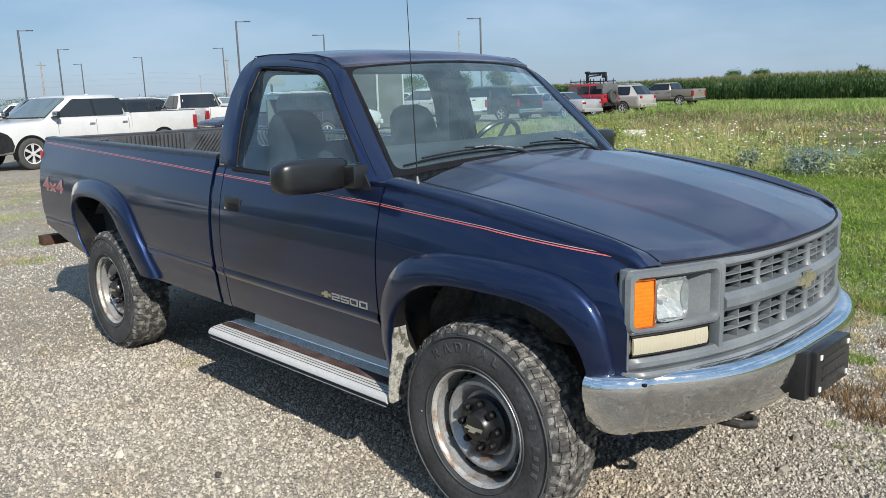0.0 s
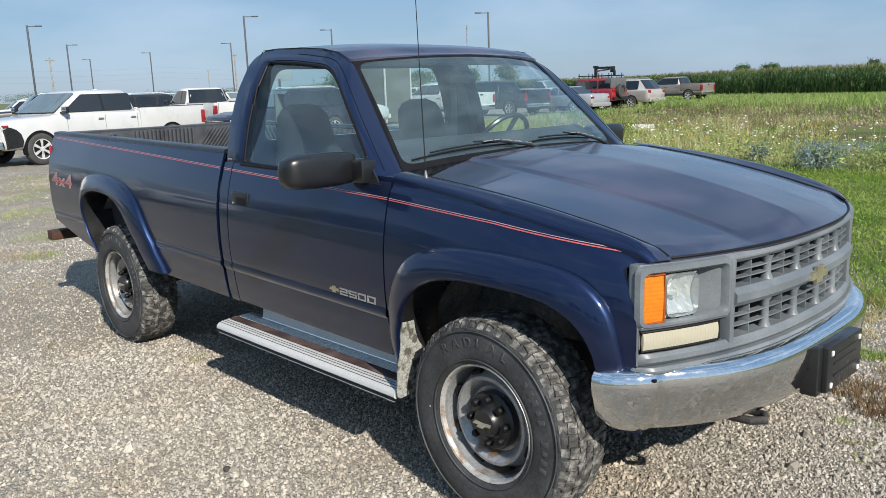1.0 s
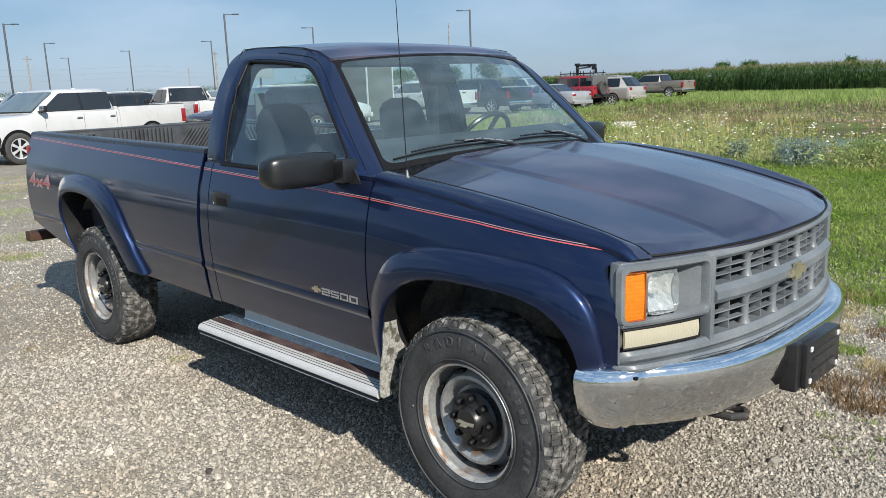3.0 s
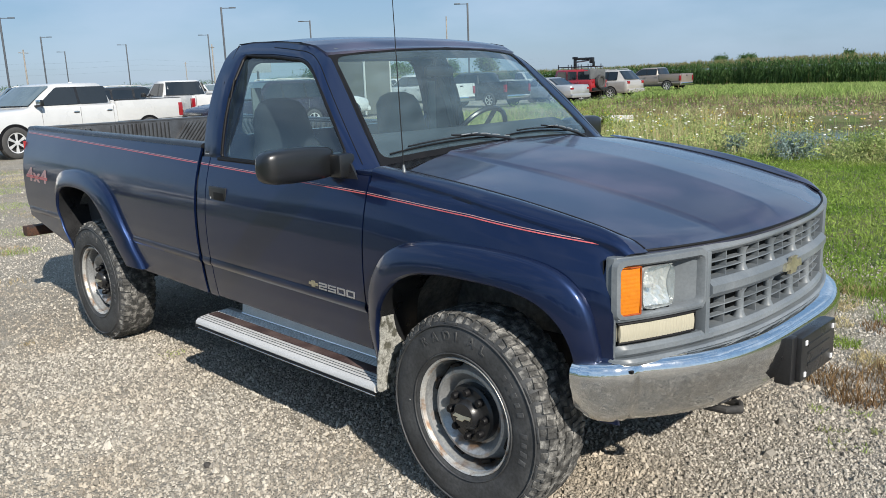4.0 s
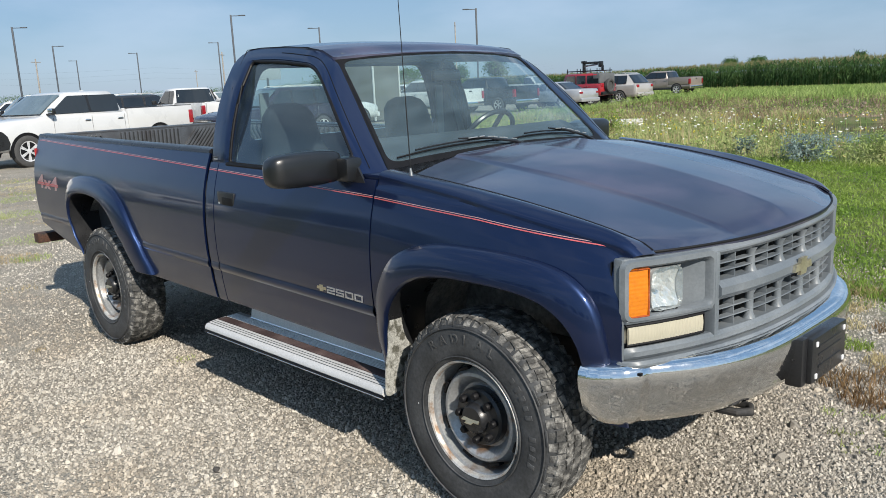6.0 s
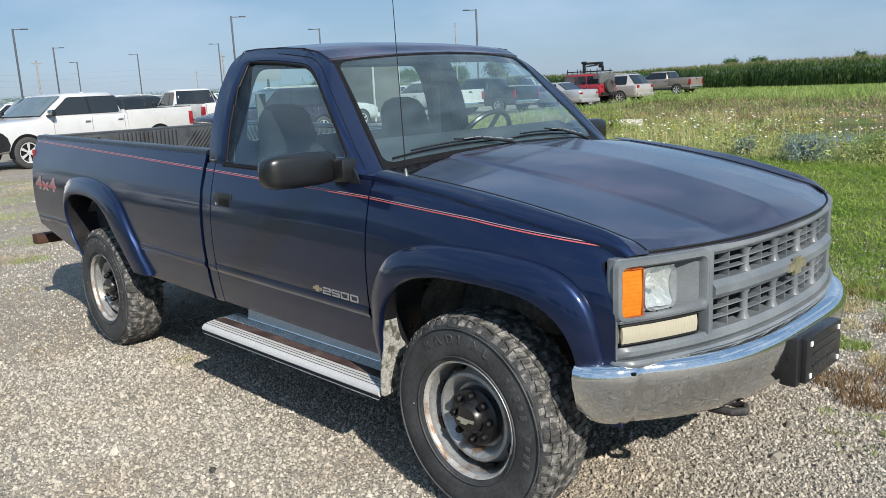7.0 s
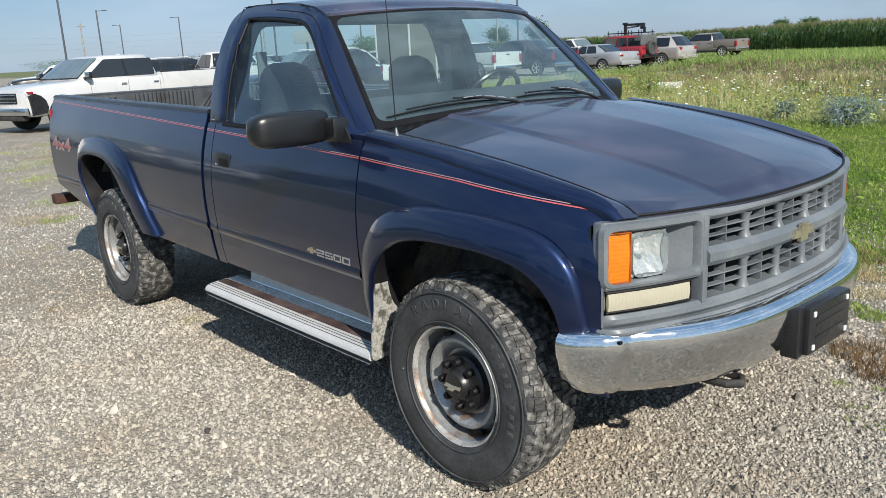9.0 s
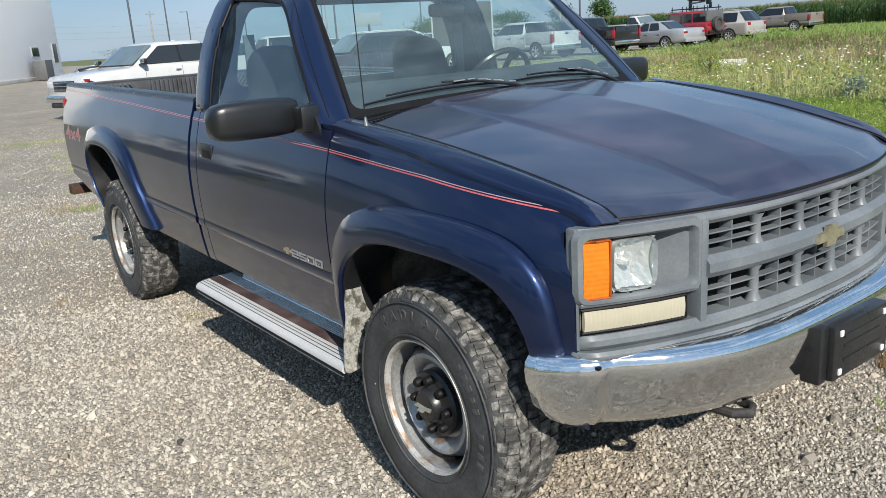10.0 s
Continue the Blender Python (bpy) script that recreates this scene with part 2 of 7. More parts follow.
def tube(bm, pts, r, n=8, caps=True):
    pts = [Vector(p) for p in pts]
    rings = []
    for i, p in enumerate(pts):
        d = (pts[min(i + 1, len(pts) - 1)] - pts[max(i - 1, 0)]).normalized()
        side = d.cross(Vector((0, 0, 1)) if abs(d.z) < 0.9 else Vector((1, 0, 0))).normalized()
        up = side.cross(d)
        rr = r[i] if isinstance(r, (list, tuple)) else r
        rings.append([p + rr * (math.cos(a) * side + math.sin(a) * up) for a in (2 * math.pi * k / n for k in range(n))])
    return loft(bm, rings, True, caps)


def lathe(bm, prof, n=48, centre=(0, 0, 0), close=False):
    """Turns (radius, y) pairs round the y axis."""
    c = Vector(centre)
    rings = [[c + Vector((r * math.sin(2 * math.pi * k / n), y, r * math.cos(2 * math.pi * k / n))) for k in range(n)] for r, y in prof]
    if close:
        rings.append(rings[0])
    loft(bm, rings, True, False)
    bmesh.ops.remove_doubles(bm, verts=bm.verts, dist=1e-5)
    return bm


def ngon_plate(bm, pts, depth):
    """A flat outline pushed out along a vector into a plate."""
    d = Vector(depth)
    a = [bm.verts.new(p) for p in pts]
    b = [bm.verts.new(Vector(p) + d) for p in pts]
    bm.faces.new(a)
    bm.faces.new(list(reversed(b)))
    n = len(pts)
    for i in range(n):
        bm.faces.new((a[i], b[i], b[(i + 1) % n], a[(i + 1) % n]))
    return bm


def lerp(xs, ys, x):
    return float(np.interp(x, xs, ys))


def spline(pts, n):
    """n + 1 even points on a smooth curve through a few control points."""
    P = [Vector(p) for p in pts]
    out = []
    for i in range(len(P) - 1):
        a, b, c, d = P[max(i - 1, 0)], P[i], P[i + 1], P[min(i + 2, len(P) - 1)]
        for k in range(12):
            t = k / 12
            out.append(0.5 * (2 * b + (c - a) * t + (2 * a - 5 * b + 4 * c - d) * t * t + (3 * b - a - 3 * c + d) * t ** 3))
    out.append(P[-1])
    return resample(out, n)


def resample(out, n):
    lens = np.concatenate([[0], np.cumsum([(q - p).length for p, q in zip(out, out[1:])])])
    res = []
    for s in np.linspace(0, lens[-1], n + 1):
        i = min(int(np.searchsorted(lens, s, "right")) - 1, len(out) - 2)
        f = (s - lens[i]) / max(lens[i + 1] - lens[i], 1e-9)
        res.append(out[i].lerp(out[i + 1], f))
    return res


def round_loop(corners, radius, per=6):
    """A closed outline with rounded corners, per points a corner."""
    P = [Vector(p) for p in corners]
    res = []
    n = len(P)
    for i, p in enumerate(P):
        a, b = (P[i - 1] - p), (P[(i + 1) % n] - p)
        r = radius[i] if isinstance(radius, (list, tuple)) else radius
        r = min(r, a.length * 0.48, b.length * 0.48)
        p0, p1 = p + a.normalized() * r, p + b.normalized() * r
        for k in range(per):
            t = k / (per - 1)
            res.append((1 - t) ** 2 * p0 + 2 * t * (1 - t) * p + t * t * p1)
    return res


def text_mesh(word, size, depth=0.002, bold=0.0):
    """Letters as a bmesh in the x-z plane, facing -y."""
    cu = bpy.data.curves.new("letters", "FONT")
    cu.body, cu.size, cu.extrude, cu.align_x, cu.offset = word, size, depth, "LEFT", bold
    tmp = bpy.data.objects.new("letters", cu)
    me = bpy.data.meshes.new_from_object(tmp)
    bm = bmesh.new()
    bm.from_mesh(me)
    bpy.data.objects.remove(tmp)
    bpy.data.curves.remove(cu)
    bpy.data.meshes.remove(me)
    bm.transform(Matrix.Rotation(radians(90), 4, "X"))
    return bm


# ---- the old pickup ----
truck = thing("pickup_truck", "old dark navy blue regular-cab long-bed pickup standing on gravel", "pickup truck")
HX, RX, AXLE = -0.02, -3.35, 0.395


def fender_top(x):
    s = max((x + 0.58) / 1.21, 0.0)
    return 1.288 - 0.105 * s - 0.090 * s ** 2.6


def hood_half(x):
    """Half the hood's width: it narrows from the cowl towards the nose."""
    return lerp([-0.55, -0.2, 0.15, 0.42, 0.65], [0.815, 0.795, 0.768, 0.742, 0.738], x)


def side(x, z):
    """Half the body's width at a place along it and a height."""
    w = lerp([0.45, 0.55, 0.64, 0.70, 0.722, 0.738, 0.80, 0.86, 0.92, 0.98, 1.04, 1.10, 1.15, 1.20, 1.25, 1.29], [0.918, 0.940, 0.953, 0.957, 0.958, 0.9645, 0.9695, 0.971, 0.9705, 0.968, 0.9615, 0.951, 0.939, 0.924, 0.907, 0.892], z)
    if x > -0.1:
        w -= 0.103 * ((x + 0.1) / 0.65) ** 2.2
    return w


def panel(name, x0, x1, z0, z1, s, nu, nv, keep=None, mat=None, label=""):
    """An outer body skin between two stations, on the side s (-1: kerb side)."""
    bm = bmesh.new()

    def at(u, v):
        x = x0 + (x1 - x0) * u
        zb = z0(x) if callable(z0) else z0
        zt = z1(x) if callable(z1) else z1
        z = zb + (zt - zb) * v
        return x, s * side(x, z), z

    grid(bm, at, nu, nv, keep)
    thicken(bm, (0, -s * 0.012, 0))
    return part(name, bm, mat or NAVY, truck, label, shear=True)


def in_arch(c, cx, outer, inner):
    """True for a skin face outside the wheel opening, which lies midway between the flare's outlines."""
    pts = [(cx + (a[0] + b[0]) / 2, (a[1] + b[1]) / 2) for a, b in zip(outer, inner)]
    pts = [(pts[0][0], 0.2)] + pts + [(pts[-1][0], 0.2)]
    inside = False
    for (x0, z0), (x1, z1) in zip(pts, pts[1:] + pts[:1]):
        if (z0 > c.z) != (z1 > c.z) and c.x < (x1 - x0) * (c.z - z0) / (z1 - z0) + x0:
            inside = not inside
    return not inside


F_OUT = [(-0.505, 0.500), (-0.530, 0.60), (-0.525, 0.72), (-0.480, 0.87), (-0.385, 0.985), (-0.20, 1.045), (0.02, 1.060), (0.24, 1.050), (0.39, 1.008), (0.478, 0.920), (0.512, 0.80), (0.518, 0.735)]
F_IN = [(-0.460, 0.500), (-0.462, 0.60), (-0.435, 0.735), (-0.365, 0.840), (-0.26, 0.910), (-0.12, 0.940), (0.03, 0.947), (0.20, 0.940), (0.32, 0.910), (0.40, 0.850), (0.442, 0.775), (0.450, 0.720)]
R_OUT = [(-0.36, 0.52), (-0.435, 0.66), (-0.47, 0.82), (-0.45, 0.96), (-0.36, 1.045), (-0.17, 1.075), (0.04, 1.072), (0.25, 1.035), (0.40, 0.955), (0.51, 0.82), (0.60, 0.67), (0.70, 0.535)]
R_IN = [(-0.30, 0.53), (-0.385, 0.66), (-0.415, 0.80), (-0.385, 0.895), (-0.30, 0.945), (-0.15, 0.965), (0.02, 0.962), (0.16, 0.935), (0.28, 0.865), (0.37, 0.76), (0.45, 0.65), (0.53, 0.54)]


def grille_x(y):
    return 0.738 - 0.193 * (abs(y) / 0.863) ** 2.4


def fender_step(x, z):
    """A soft crease that runs along the fender above its stripe."""
    line = lerp([-0.56, 0.0, 0.45], [1.222, 1.187, 1.138], x)
    q = min(1.0, max(0.0, (z - line) / 0.007))
    return 0.0075 * q * q * (3 - 2 * q) * min(1.0, max(0.0, (0.46 - x) / 0.15))


def nose_fall(x, half):
    """How far the sheet metal has rolled down towards the grille surround, from 0 to 1."""
    front = max(grille_x(half) + 0.006, 0.553)
    return min(1.0, max(0.0, 1 - (front - x) / 0.070)) ** 2.4


for s in (-1, 1):
    # front fender: side skin and the rounded shoulder up to the hood seam
    bm = bmesh.new()

    def fender(u, v):
        x = -0.552 + 1.105 * u
        top = fender_top(x)
        top += (1.058 + 0.018 * (x + 0.55) - top) * nose_fall(x, 0.90)
        seam = hood_half(x) + 0.009
        if v < 0.80:
            z = 0.50 + (top - 0.035 - 0.50) * v / 0.80
            zr = z if z < 0.8 else 0.8 + (z - 0.8) * 0.485 / (top - 0.8)
            return x, s * (side(x, zr) - fender_step(x, z)), z
        a = (v - 0.80) / 0.20 * math.pi / 2
        w = side(x, 0.8 + (top - 0.035 - 0.8) * 0.485 / (top - 0.8)) - fender_step(x, top - 0.035)
        c_, s_ = max(math.cos(a), 0.0) ** 0.55, math.sin(a) ** 0.48
        half = seam + (w - seam) * c_
        reach = max(0.0, grille_x(half) + 0.004 - 0.553) * s_
        xf = x + reach * u ** 3
        top = fender_top(xf)
        top += (1.060 + 0.018 * (xf + 0.55) - top) * nose_fall(xf, half)
        return xf, s * half, top - 0.035 + 0.035 * s_ + 0.015 * max(0.0, math.sin(math.pi * c_)) ** 2 * min(1.0, u * 1.6) * min(1.0, (1 - u) * 10)

    grid(bm, fender, 56, 120, lambda c: in_arch(c, 0.0, F_OUT, F_IN))
    fender_ob = part("front_fender", thicken(bm, (0, -s * 0.010, -0.004)), NAVY, truck, shear=True)
    # upward faces take a paler navy: dulled paint plus sky reflection put into colour
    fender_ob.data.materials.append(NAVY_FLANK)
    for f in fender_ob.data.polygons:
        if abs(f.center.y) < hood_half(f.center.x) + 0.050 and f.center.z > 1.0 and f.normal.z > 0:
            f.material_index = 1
    panel("door", -1.806, -0.560, 0.527, 1.250, s, 24, 40)
    panel("cab_corner", -1.893, -1.813, 0.52, 1.250, s, 6, 40)
    panel("bed_side", -4.50, -1.925, lambda x: 0.52 + 0.14 * max(0, (-3.9 - x) / 0.6), 1.292, s, 120, 44, lambda c: in_arch(c, RX, R_OUT, R_IN))
    # rounded top rail of the bed with its black cap
    bm = bmesh.new()
    ring = lambda x: [(x, s * 0.896, 1.293), (x, s * 0.892, 1.304), (x, s * 0.880, 1.313), (x, s * 0.83, 1.316), (x, s * 0.80, 1.308), (x, s * 0.797, 1.294), (x, s * 0.805, 1.29), (x, s * 0.88, 1.288)]
    loft(bm, [ring(-4.50 + 2.575 * k / 10) for k in range(11)])
    part("bed_rail_cap", bm, BLACK_PLASTIC, truck, "black plastic bed rail cap", shear=True)
    # rocker under the door
    part("rocker", boxed((-1.22, s * 0.860, 0.552), (1.34, 0.06, 0.04), 0.01), NAVY, truck, shear=True)


FLARE_FACE = ((0, 0.0), (0.015, 0.014), (0.05, 0.024), (0.12, 0.030), (0.5, 0.042), (0.88, 0.050), (0.96, 0.049), (1.0, 0.043), (1.012, 0.034))
FLARE_LINING = ((1.012, 0.034), (1.02, 0.0), (1.02, -0.07), (1.02, -0.17))


def flare(cx, outer, inner, s, profile=FLARE_FACE):
    """A bulging arch moulding between an outer and an inner outline."""
    n = 44
    A, B = spline([(x, 0, z) for x, z in outer], n), spline([(x, 0, z) for x, z in inner], n)
    rings = []
    for a, b in zip(A, B):
        ring = []
        for t, out in profile:
            p = a.lerp(b, t)
            w = side(cx + p.x, max(p.z, 0.55))
            ring.append((cx + p.x, s * (w + out), p.z))
        rings.append(ring)
    bm = bmesh.new()
    loft(bm, rings, False, False)
    return thicken(bm, (0, -s * 0.004, -0.004))


for s in (-1, 1):
    ff = part("front_wheel_flare", flare(0.0, F_OUT, F_IN, s), NAVY, truck, shear=True)
    part("flare_lining", flare(0.0, F_OUT, F_IN, s, FLARE_LINING), BLACK_PLASTIC, ff, "black inner edge", shear=True)
    rf = part("rear_wheel_flare", flare(RX, R_OUT, R_IN, s), NAVY, truck, shear=True)
    part("flare_lining", flare(RX, R_OUT, R_IN, s, FLARE_LINING), BLACK_PLASTIC, rf, "black inner edge", shear=True)
    for cx, nm in ((HX, "front_wheel_well"), (RX, "rear_wheel_well")):
        bm = bmesh.new()
        grid(bm, lambda u, v: (cx + 0.51 * math.cos(math.pi * u), s * (0.865 - 0.41 * v), 0.56 + 0.41 * math.sin(math.pi * u)), 28, 4)
        grid(bm, lambda u, v: (cx + 0.51 * v * math.cos(math.pi * u), s * 0.46, 0.56 + 0.41 * v * math.sin(math.pi * u)), 28, 3)
        part(nm, bm, WELL, truck, shear=True)

for s in (-1, 1):
    part("splash_panel", boxed((0.505, s * 0.66, 0.67), (0.012, 0.42, 0.28), 0.004), WELL, truck, "dark splash panel before the front wheel")
# hood: crowned sheet with two long creases and a rounded nose


def hood_rear(y):
    return -0.592 + 0.162 * (y / 0.83) ** 2


def hood_point(u, v):
    y = (2 * u - 1)
    xr, xf = hood_rear(y * 0.83), grille_x(y * 0.80) + 0.012
    x = xr + (xf - xr) * v
    yy = y * hood_half(x)
    # a raised middle field ends in a rounded step; outside it the flanks fall away
    edge = 0.580 - 0.065 * v * v
    fade = max(0.0, min(1.0, (0.985 - v) * 14))
    fall = max(0.0, (abs(y) - edge) / (1 - edge))
    ramp_ = min(1.0, max(0.0, (abs(y) - edge + 0.030) / 0.055))
    step = ramp_ * ramp_ * (3 - 2 * ramp_)
    # a soft ridge runs along the middle
    ridge = math.sqrt((min(abs(y), edge) / edge) ** 2 + 0.0003) - 0.0173
    k = min(1.0, v / 0.55)
    lift = 0.038 + 0.022 * k - 0.009 * step * fade - (0.021 - 0.007 * k) * fall ** 1.15 - (0.008 + 0.029 * k) * ridge
    z = fender_top(x - 0.05 * (1 - y * y)) + lift * (1 - 0.25 * v ** 4)
    nose = max(0, (v - 0.91) / 0.09)
    rest = 1.062 + 0.018 * (x + 0.55)
    z += (rest - z) * nose ** 2.2
    return x, yy, max(z - 0.004, rest)


bm = bmesh.new()
grid(bm, hood_point, 220, 50)
# hood colour: dulled paint with the sky's sheen mixed into its paler base
hood = part("hood", thicken(bm, (0, 0, -0.014)), NAVY_HOOD, truck, "navy hood with two long creases, paled by dulling and painted-in sky sheen", shear=True, smooth=60)
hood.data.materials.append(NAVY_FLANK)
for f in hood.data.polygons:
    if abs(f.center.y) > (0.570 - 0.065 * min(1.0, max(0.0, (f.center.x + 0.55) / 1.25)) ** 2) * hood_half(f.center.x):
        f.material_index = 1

front_edge = [hood_point(k / 40, 1.0) for k in range(41)]
part("hood_joint", tube(bmesh.new(), [(x_ + 0.003, y_, z_ + 0.001) for x_, y_, z_ in front_edge], 0.0045, 6), BLACK_RUBBER, truck, "dark joint between hood and grille", shear=True)
for s in (-1, 1):
    # dark joint between hood and fender
    pts = [(x, s * (hood_half(x) + 0.0055), (lambda t: t + (1.060 + 0.018 * (x + 0.55) - t) * nose_fall(x, hood_half(x)))(fender_top(x)) - 0.0030) for x in np.linspace(-0.45, 0.592, 34)]
    part("hood_joint", tube(bmesh.new(), pts, 0.0040, 6), BLACK_RUBBER, truck, "dark joint beside the hood", shear=True)

# bed: front wall, liner, floor, tailgate
part("bed_front_wall", boxed((-1.945, 0, 0.91), (0.03, 1.74, 0.76), 0.006), NAVY, truck, shear=True)
gate = part("tailgate", boxed((-4.485, 0, 0.955), (0.05, 1.62, 0.68), 0.012), NAVY, truck, "closed navy tailgate with a ribbed black liner", shear=True)
part("tailgate_liner", boxed((-4.452, 0, 0.985), (0.012, 1.58, 0.64), 0.004), LINER, gate, "ribbed black tailgate liner", shear=True)
part("tailgate_cap", boxed((-4.478, 0, 1.300), (0.070, 1.60, 0.016), 0.005), LINER, gate, shear=True)
for k in range(44):
    y = -0.74 + 1.48 * k / 43
    lean_ = 40 if y < -0.30 else (-40 if 0.20 < y < 0.50 else 0)
    part("tailgate_rib", boxed((0, 0, 0), (0.034, 0.020, 0.42 if lean_ else 0.34), 0.006, pose(-4.436, y, 1.115, lean_, 0, 0)), LINER, gate, shear=True)
liner = part("bed_liner_floor", boxed((-3.21, 0, 0.72), (2.50, 1.60, 0.03), 0.004), LINER, truck, shear=True)
for s in (-1, 1):
    part("bed_liner_side", boxed((-3.21, s * 0.80, 0.985), (2.50, 0.012, 0.61), 0.003), LINER, truck, shear=True)
    for k in range(38):
        x = -4.36 + 2.36 * k / 37
        slant = x > -2.45 or x < -3.30
        m = pose(x, s * 0.775, 1.160, 0, 0, 0) @ (pose(0, 0, 0, 0, (38 if x > -2.45 else -38), 0) if slant else Matrix())
        part("liner_rib", boxed((0, 0, 0), (0.026, 0.062, 0.30 if slant else 0.25), 0.009, m), LINER, liner, shear=True)
    for nm, z in (("liner_lip", 1.293),):
        part(nm, boxed((-3.21, s * 0.79, z), (2.50, 0.03, 0.012), 0.004), LINER, liner, shear=True)
for k in range(20):
    part("liner_rib", boxed((-1.972, -0.74 + 1.48 * k / 19, 1.05), (0.02, 0.04, 0.42), 0.006), LINER, liner, shear=True)
part("liner_front", boxed((-1.962, 0, 0.98), (0.01, 1.6, 0.60), 0.003), LINER, liner, shear=True)


# cab greenhouse
def cab_y(x, z):
    """Half the cab's width at a height, rounded over the doors."""
    t = min(max((z - 1.28) / 0.48, 0), 1.2)
    return 0.898 - 0.100 * t - 0.090 * t ** 3


def pillar_y(p):
    """How far the front pillar's leading edge lies inside that curve, to meet the windshield."""
    w = min(1.0, max(0.0, (p.x + 1.24) / 0.09))
    return w * max(0.0, cab_y(p.x, p.z) - (0.800 - 0.284 * (p.z - 1.27)))


def side_frame(s):
    outer = round_loop([(-0.600, 0, 1.246), (-0.861, 0, 1.502), (-1.085, 0, 1.726), (-1.18, 0, 1.777), (-1.48, 0, 1.810), (-1.80, 0, 1.813), (-1.890, 0, 1.768), (-1.893, 0, 1.246)], [0.01, 0.16, 0.10, 0.12, 0.15, 0.06, 0.06, 0.01], 8)
    inner = round_loop([(-0.660, 0, 1.250), (-0.885, 0, 1.499), (-1.055, 0, 1.650), (-1.170, 0, 1.712), (-1.44, 0, 1.737), (-1.60, 0, 1.744), (-1.716, 0, 1.750), (-1.722, 0, 1.250)], [0.02, 0.12, 0.10, 0.09, 0.10, 0.05, 0.030, 0.025], 8)
    # close steps, so that the frame keeps the cab's curve
    close = lambda loop: [p_.lerp(q_, k_ / 5) for p_, q_ in zip(loop, loop[1:] + loop[:1]) for k_ in range(5)]
    outer, inner = close(outer), close(inner)
    bm = bmesh.new()
    rings = []
    for t, dent in ((0, -0.001), (0.08, 0), (0.2, 0.001), (0.35, 0.002), (0.5, 0.003), (0.65, 0.002), (0.80, 0.001), (0.86, -0.004), (0.97, -0.007), (1.0, -0.012), (1.0, -0.035)):
        rings.append([Vector((a.lerp(b, t).x, s * (cab_y(a.lerp(b, t).x, a.lerp(b, t).z) + dent - pillar_y(a) * (1 - t) ** 2), a.lerp(b, t).z)) for a, b in zip(outer, inner)])
    loft(bm, rings, True, False)
    bmesh.ops.recalc_face_normals(bm, faces=bm.faces)
    seam = [p + Vector((0, s * 0.0006, 0)) for p, a in zip(rings[3], outer) if a.x > -1.50 and a.z > 1.262]
    return bm, inner, seam


for s in (-1, 1):
    bm, hole, pillar_seam = side_frame(s)
    part("window_frame", thicken(bm, (0, -s * 0.012, 0)), NAVY, truck, shear=True)
    bm = bmesh.new()
    bm.faces.new([bm.verts.new((p.x, s * (cab_y(p.x, p.z) - 0.018), p.z)) for p in hole])
    pane = part("side_window", bm, CAB_GLASS, truck, "green-tinted side window, closed", shear=True)
    # black belt strip under the window
    bm = bmesh.new()
    tube(bm, [(-1.735, s * 0.903, 1.247), (-0.70, s * 0.903, 1.247)], 0.011, 8)
    part("window_weatherstrip", bm, BLACK_RUBBER, truck, shear=True)
    bm = bmesh.new()
    pts = [Vector((p.x, s * (cab_y(p.x, p.z) - 0.007), p.z)) for p in hole]
    tube(bm, pts + [pts[0]], 0.008, 8)
    part("window_seal", bm, BLACK_RUBBER, truck, shear=True)
    # seam where the door's frame meets the cab and the roof
    seam = [Vector((x, s * (cab_y(x, z) + 0.0005), z)) for x, z in ((-1.800, 1.25), (-1.792, 1.45), (-1.796, 1.62), (-1.812, 1.74), (-1.830, 1.804))]
    part("door_seam", tube(bmesh.new(), seam, 0.0026, 6), BLACK_RUBBER, truck, shear=True)
    top = [Vector((x, s * (cab_y(x, z) - 0.001), z + 0.003)) for x, z in ((-1.83, 1.806), (-1.70, 1.812), (-1.48, 1.808), (-1.28, 1.796), (-1.20, 1.782))]
    part("door_seam", tube(bmesh.new(), top, 0.0022, 6), BLACK_RUBBER, truck, shear=True)
    part("door_seam", tube(bmesh.new(), pillar_seam, 0.0022, 6), BLACK_RUBBER, truck, shear=True)
    # sheet metal at the foot of the pillar
    part("pillar_foot", boxed((-0.618, s * 0.850, 1.256), (0.130, 0.090, 0.026), 0.010), NAVY, truck, shear=True)


def shield(u, v, off=0.0):
    """A point of the windshield: u across from -1 to 1, v from its base to its top."""
    xb, xt = -0.632 + 0.022 * (1 - u * u), -1.110 + 0.115 * (1 - u * u)
    yb, yt = 0.795 * u, 0.660 * u
    zb, zt = 1.268 + 0.03 * (1 - u * u), 1.735 + 0.030 * (1 - u * u)
    bulge = 0.030 * 4 * v * (1 - v) * (1 - u ** 4)
    return Vector((xb + (xt - xb) * v + bulge + off * 0.72, yb + (yt - yb) * v, zb + (zt - zb) * v + bulge * 0.5 + off * 0.69))


bm = bmesh.new()
grid(bm, lambda u, v: shield(2 * u - 1, v), 24, 14)
part("windshield", bm, SHIELD_GLASS, truck, "green-tinted windshield", shear=True, smooth=80)


